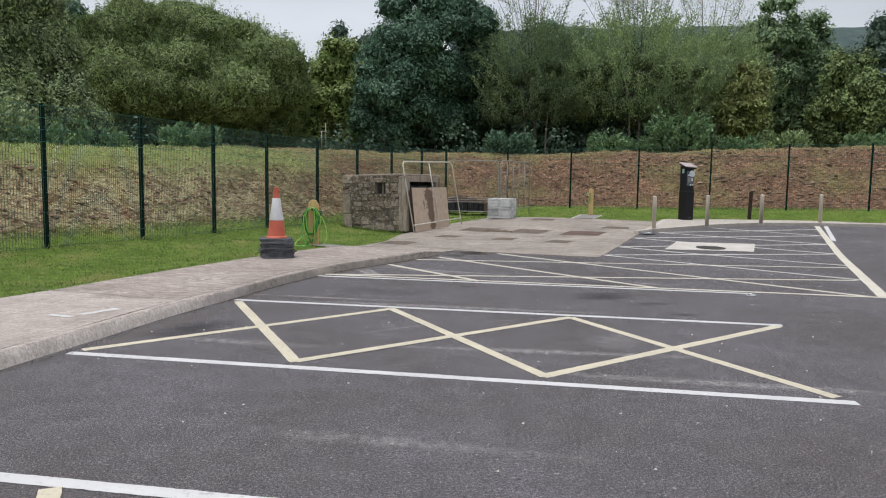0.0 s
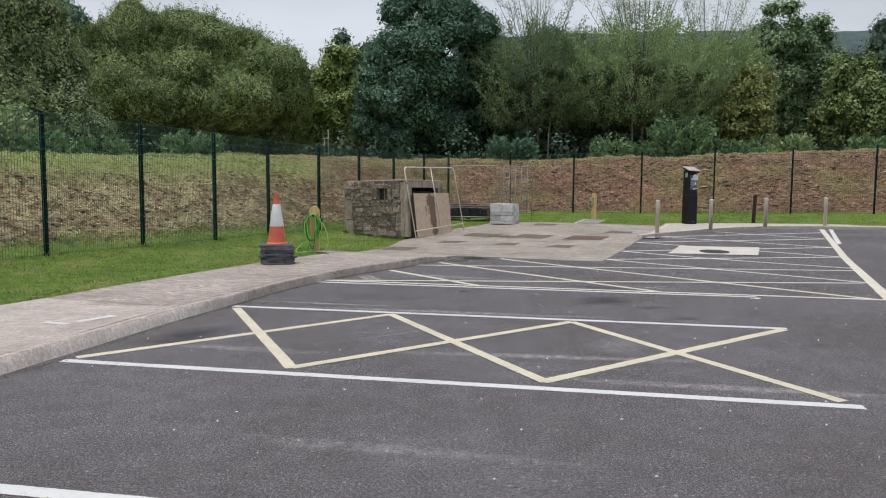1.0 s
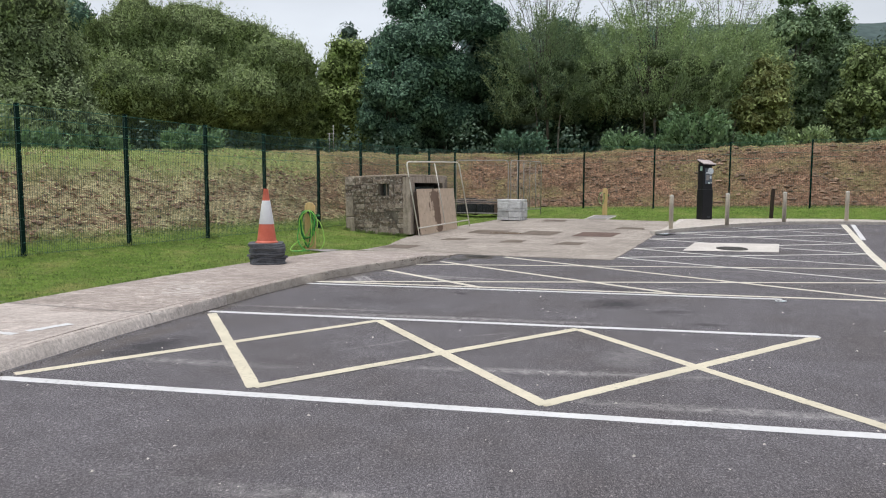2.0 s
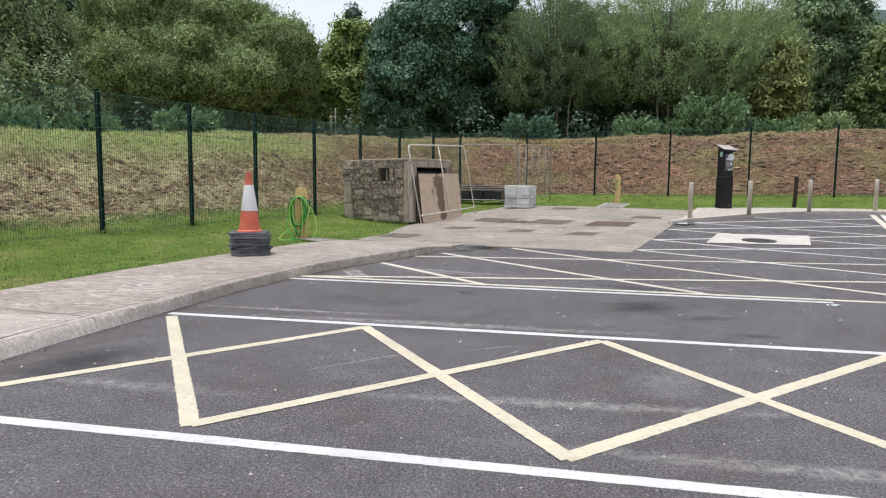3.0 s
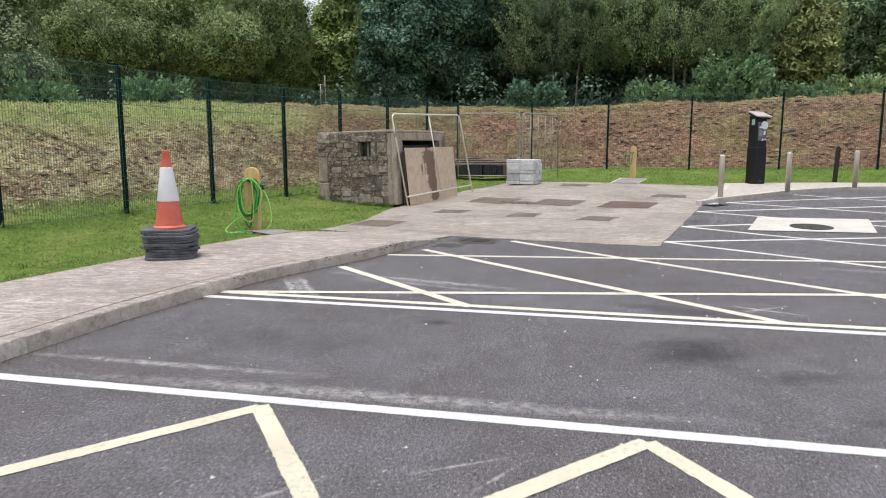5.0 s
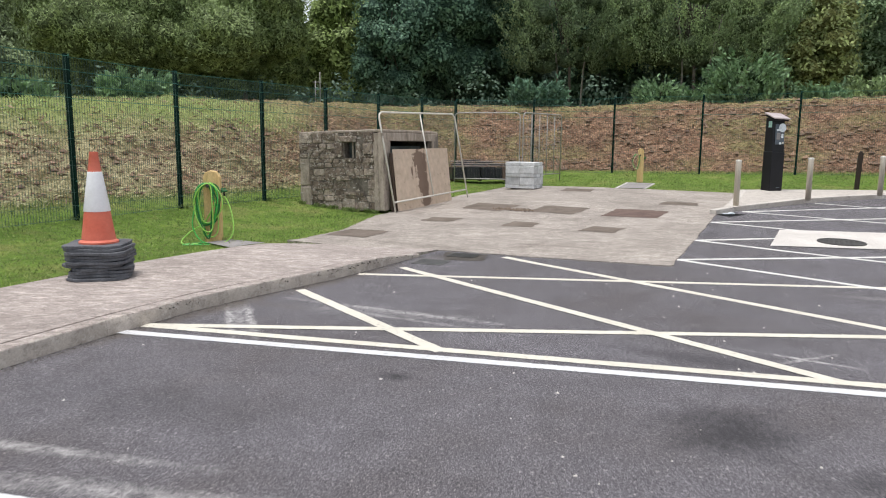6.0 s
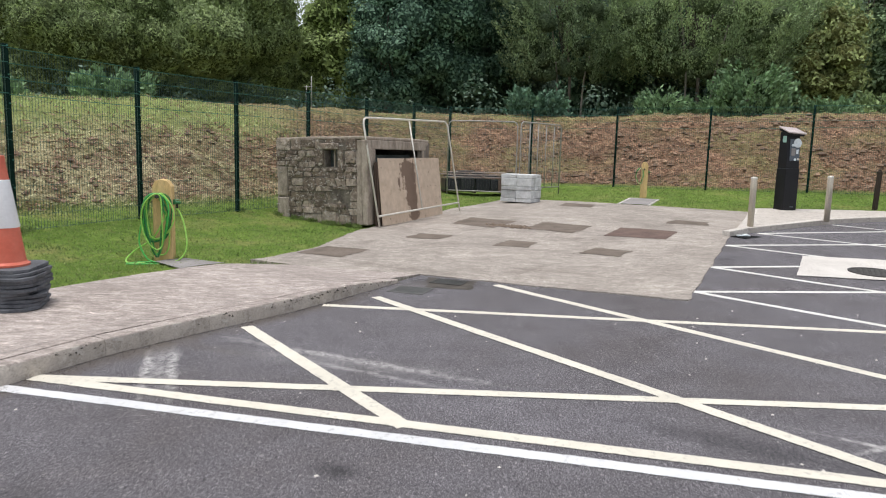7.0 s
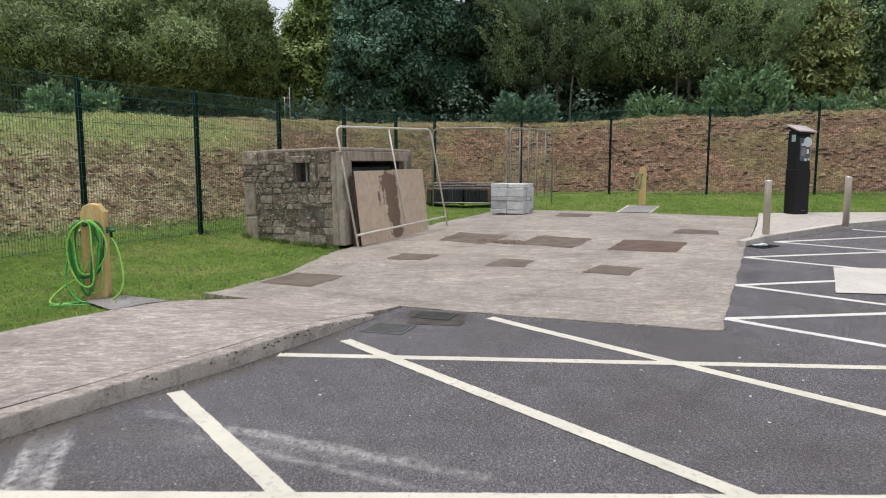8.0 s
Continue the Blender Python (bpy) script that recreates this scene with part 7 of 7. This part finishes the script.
keep &= ~((hutp > -0.02) & (hutp < 2.03) & (hutq > -0.02) & (hutq < 2.52))
sx, sy, sz, sb = sx[keep], sy[keep], sz[keep], sb[keep]
m = len(sx)
ln = rng.uniform(0.02, 0.06, m) * (1 + 0.9 * (sb > 0.05))
lie = unit(rng, m) * np.array([0.7, 0.7, 0.2]) + np.array([0, 0, 0.75])
tagged(new("grass_blades", leaves_mesh("grass_blades", np.stack([sx, sy, sz + ln * 0.35], 1), lie, unit(rng, m), ln, ln * 0.14 + 0.004, L_BLADE)), "short mown grass blades", "grass", "", "stuff")

rt = np.random.default_rng(31)
pts = []
for k in range(46):
    u = rt.uniform(0.0, 1.9)
    p = HUT @ Vector((u, -0.05 - abs(rt.normal(0, 0.04)), 0))
    pts.append((p.x, p.y))
for k in range(20):
    p = HUT @ Vector((-0.05, rt.uniform(0, 2.6), 0))
    pts.append((p.x, p.y))
for x, y, z in FENCE[3:12]:
    pts += [(x + rt.normal(0, 0.08), y + rt.normal(0, 0.08)) for _ in range(5)]
pts += [(-2.47 + rt.normal(0, 0.12), 14.9 + rt.normal(0, 0.06)) for _ in range(8)]
pos, ways, lens = [], [], []
for x, y in pts:
    z = land_z(x, y)
    for _ in range(26):
        ln = rt.uniform(0.04, 0.12)
        w = np.array([rt.normal(0, 0.45), rt.normal(0, 0.45), 1.0])
        pos.append(np.array([x, y, z]) + w * ln * 0.45 + np.array([rt.normal(0, 0.02), rt.normal(0, 0.02), 0]))
        ways.append(w)
        lens.append(ln)
lens = np.array(lens)
tagged(new("grass_tufts", leaves_mesh("grass_tufts", np.array(pos), np.array(ways), unit(rt, len(lens)), lens, lens * 0.06 + 0.004, L_BLADE)), "unmown grass tufts at the foot of walls and posts", "grass", "", "stuff")

# soil and grit along the kerb, chips scattered over the tarmac, crumbs on the apron
def crumbs(name, label, spots, sizes, material):
    verts, faces = [], []
    r8 = random.Random(21)
    for (x, y, z), s in zip(spots, sizes):
        n0 = len(verts)
        for dx, dy, dz in ((1, 0, 0), (0, 1, 0), (-1, 0, 0), (0, -1, 0), (0, 0, 0.8), (0, 0, -0.3)):
            k = s * r8.uniform(0.6, 1.2)
            verts.append((x + dx * k, y + dy * k, z + 0.3 * s + dz * k))
        faces += [(n0 + a, n0 + b, n0 + c) for a, b, c in ((0, 1, 4), (1, 2, 4), (2, 3, 4), (3, 0, 4), (1, 0, 5), (2, 1, 5), (3, 2, 5), (0, 3, 5))]
    return tagged(new(name, mesh_of(name, verts, faces, material)), label, "debris", "", "stuff")


rk = random.Random(8)
spots, sizes = [], []
for p in arc_points(KERB[3:-1], 0.005):
    off = abs(rk.gauss(0, 0.055)) + 0.003
    x, y = p.x + off * 0.92, p.y - off * 0.4
    spots.append((x, y, float(road_z(x, y))))
    sizes.append(rk.uniform(0.002, 0.008))
arris = []
for p in arc_points(KERB[7:-1], 0.02):
    if p.y > 10.8 and noise.noise(Vector((p.x * 2.3, p.y * 2.3, 6.0))) > -0.1 + 0.05 * (13 - p.y) and rk.random() < 0.6:
        arris.append((p.x + rk.uniform(-0.012, 0.004), p.y + rk.uniform(-0.01, 0.01), float(pave_z(p.x, p.y)) - rk.uniform(0.004, 0.06)))
crumbs("kerb_crumbs", "dark soil lodged in the broken kerb edge", arris, [rk.choice((0.005, 0.008, 0.012, 0.018)) for _ in arris], M_SOIL)
crumbs("kerb_grit", "dark soil and grit lying along the kerb", spots, sizes, M_SOIL)
spots, sizes = [], []
for _ in range(600):
    x, y = rk.uniform(-3, 7), rk.uniform(1.5, 14)
    if x > np.interp(y, [q[1] for q in KERB], [q[0] for q in KERB]) + 0.1:
        spots.append((x, y, float(road_z(x, y))))
        sizes.append(rk.choice((0.003, 0.004, 0.005, 0.007, 0.012)))
crumbs("stone_chips", "pale stone chips scattered over the tarmac", spots, sizes, M_PAD)
spots, sizes = [], []
for _ in range(420):
    u, v = rk.choice((-0.2, 0.12, 0.25)) + rk.gauss(0, 0.11), rk.gauss(0, 0.075)
    x, y = 2.12 + 0.85 * u + 0.5 * v, 20.02 - 0.5 * u + 0.85 * v
    spots.append((x, y, float(pave_z(x, y))))
    sizes.append(rk.choice((0.008, 0.012, 0.018, 0.028, 0.04)))
for _ in range(70):
    x, y = rk.uniform(-0.8, 5.0), rk.uniform(15.0, 22.0)
    if x < 3.3 + (y - 13.77) * 0.49:
        spots.append((x, y, float(pave_z(x, y))))
        sizes.append(rk.choice((0.004, 0.006, 0.008, 0.012)))
crumbs("rubble_crumbs", "brown crumbs of soil and rubble on the apron", spots, sizes, M_CRUMB)
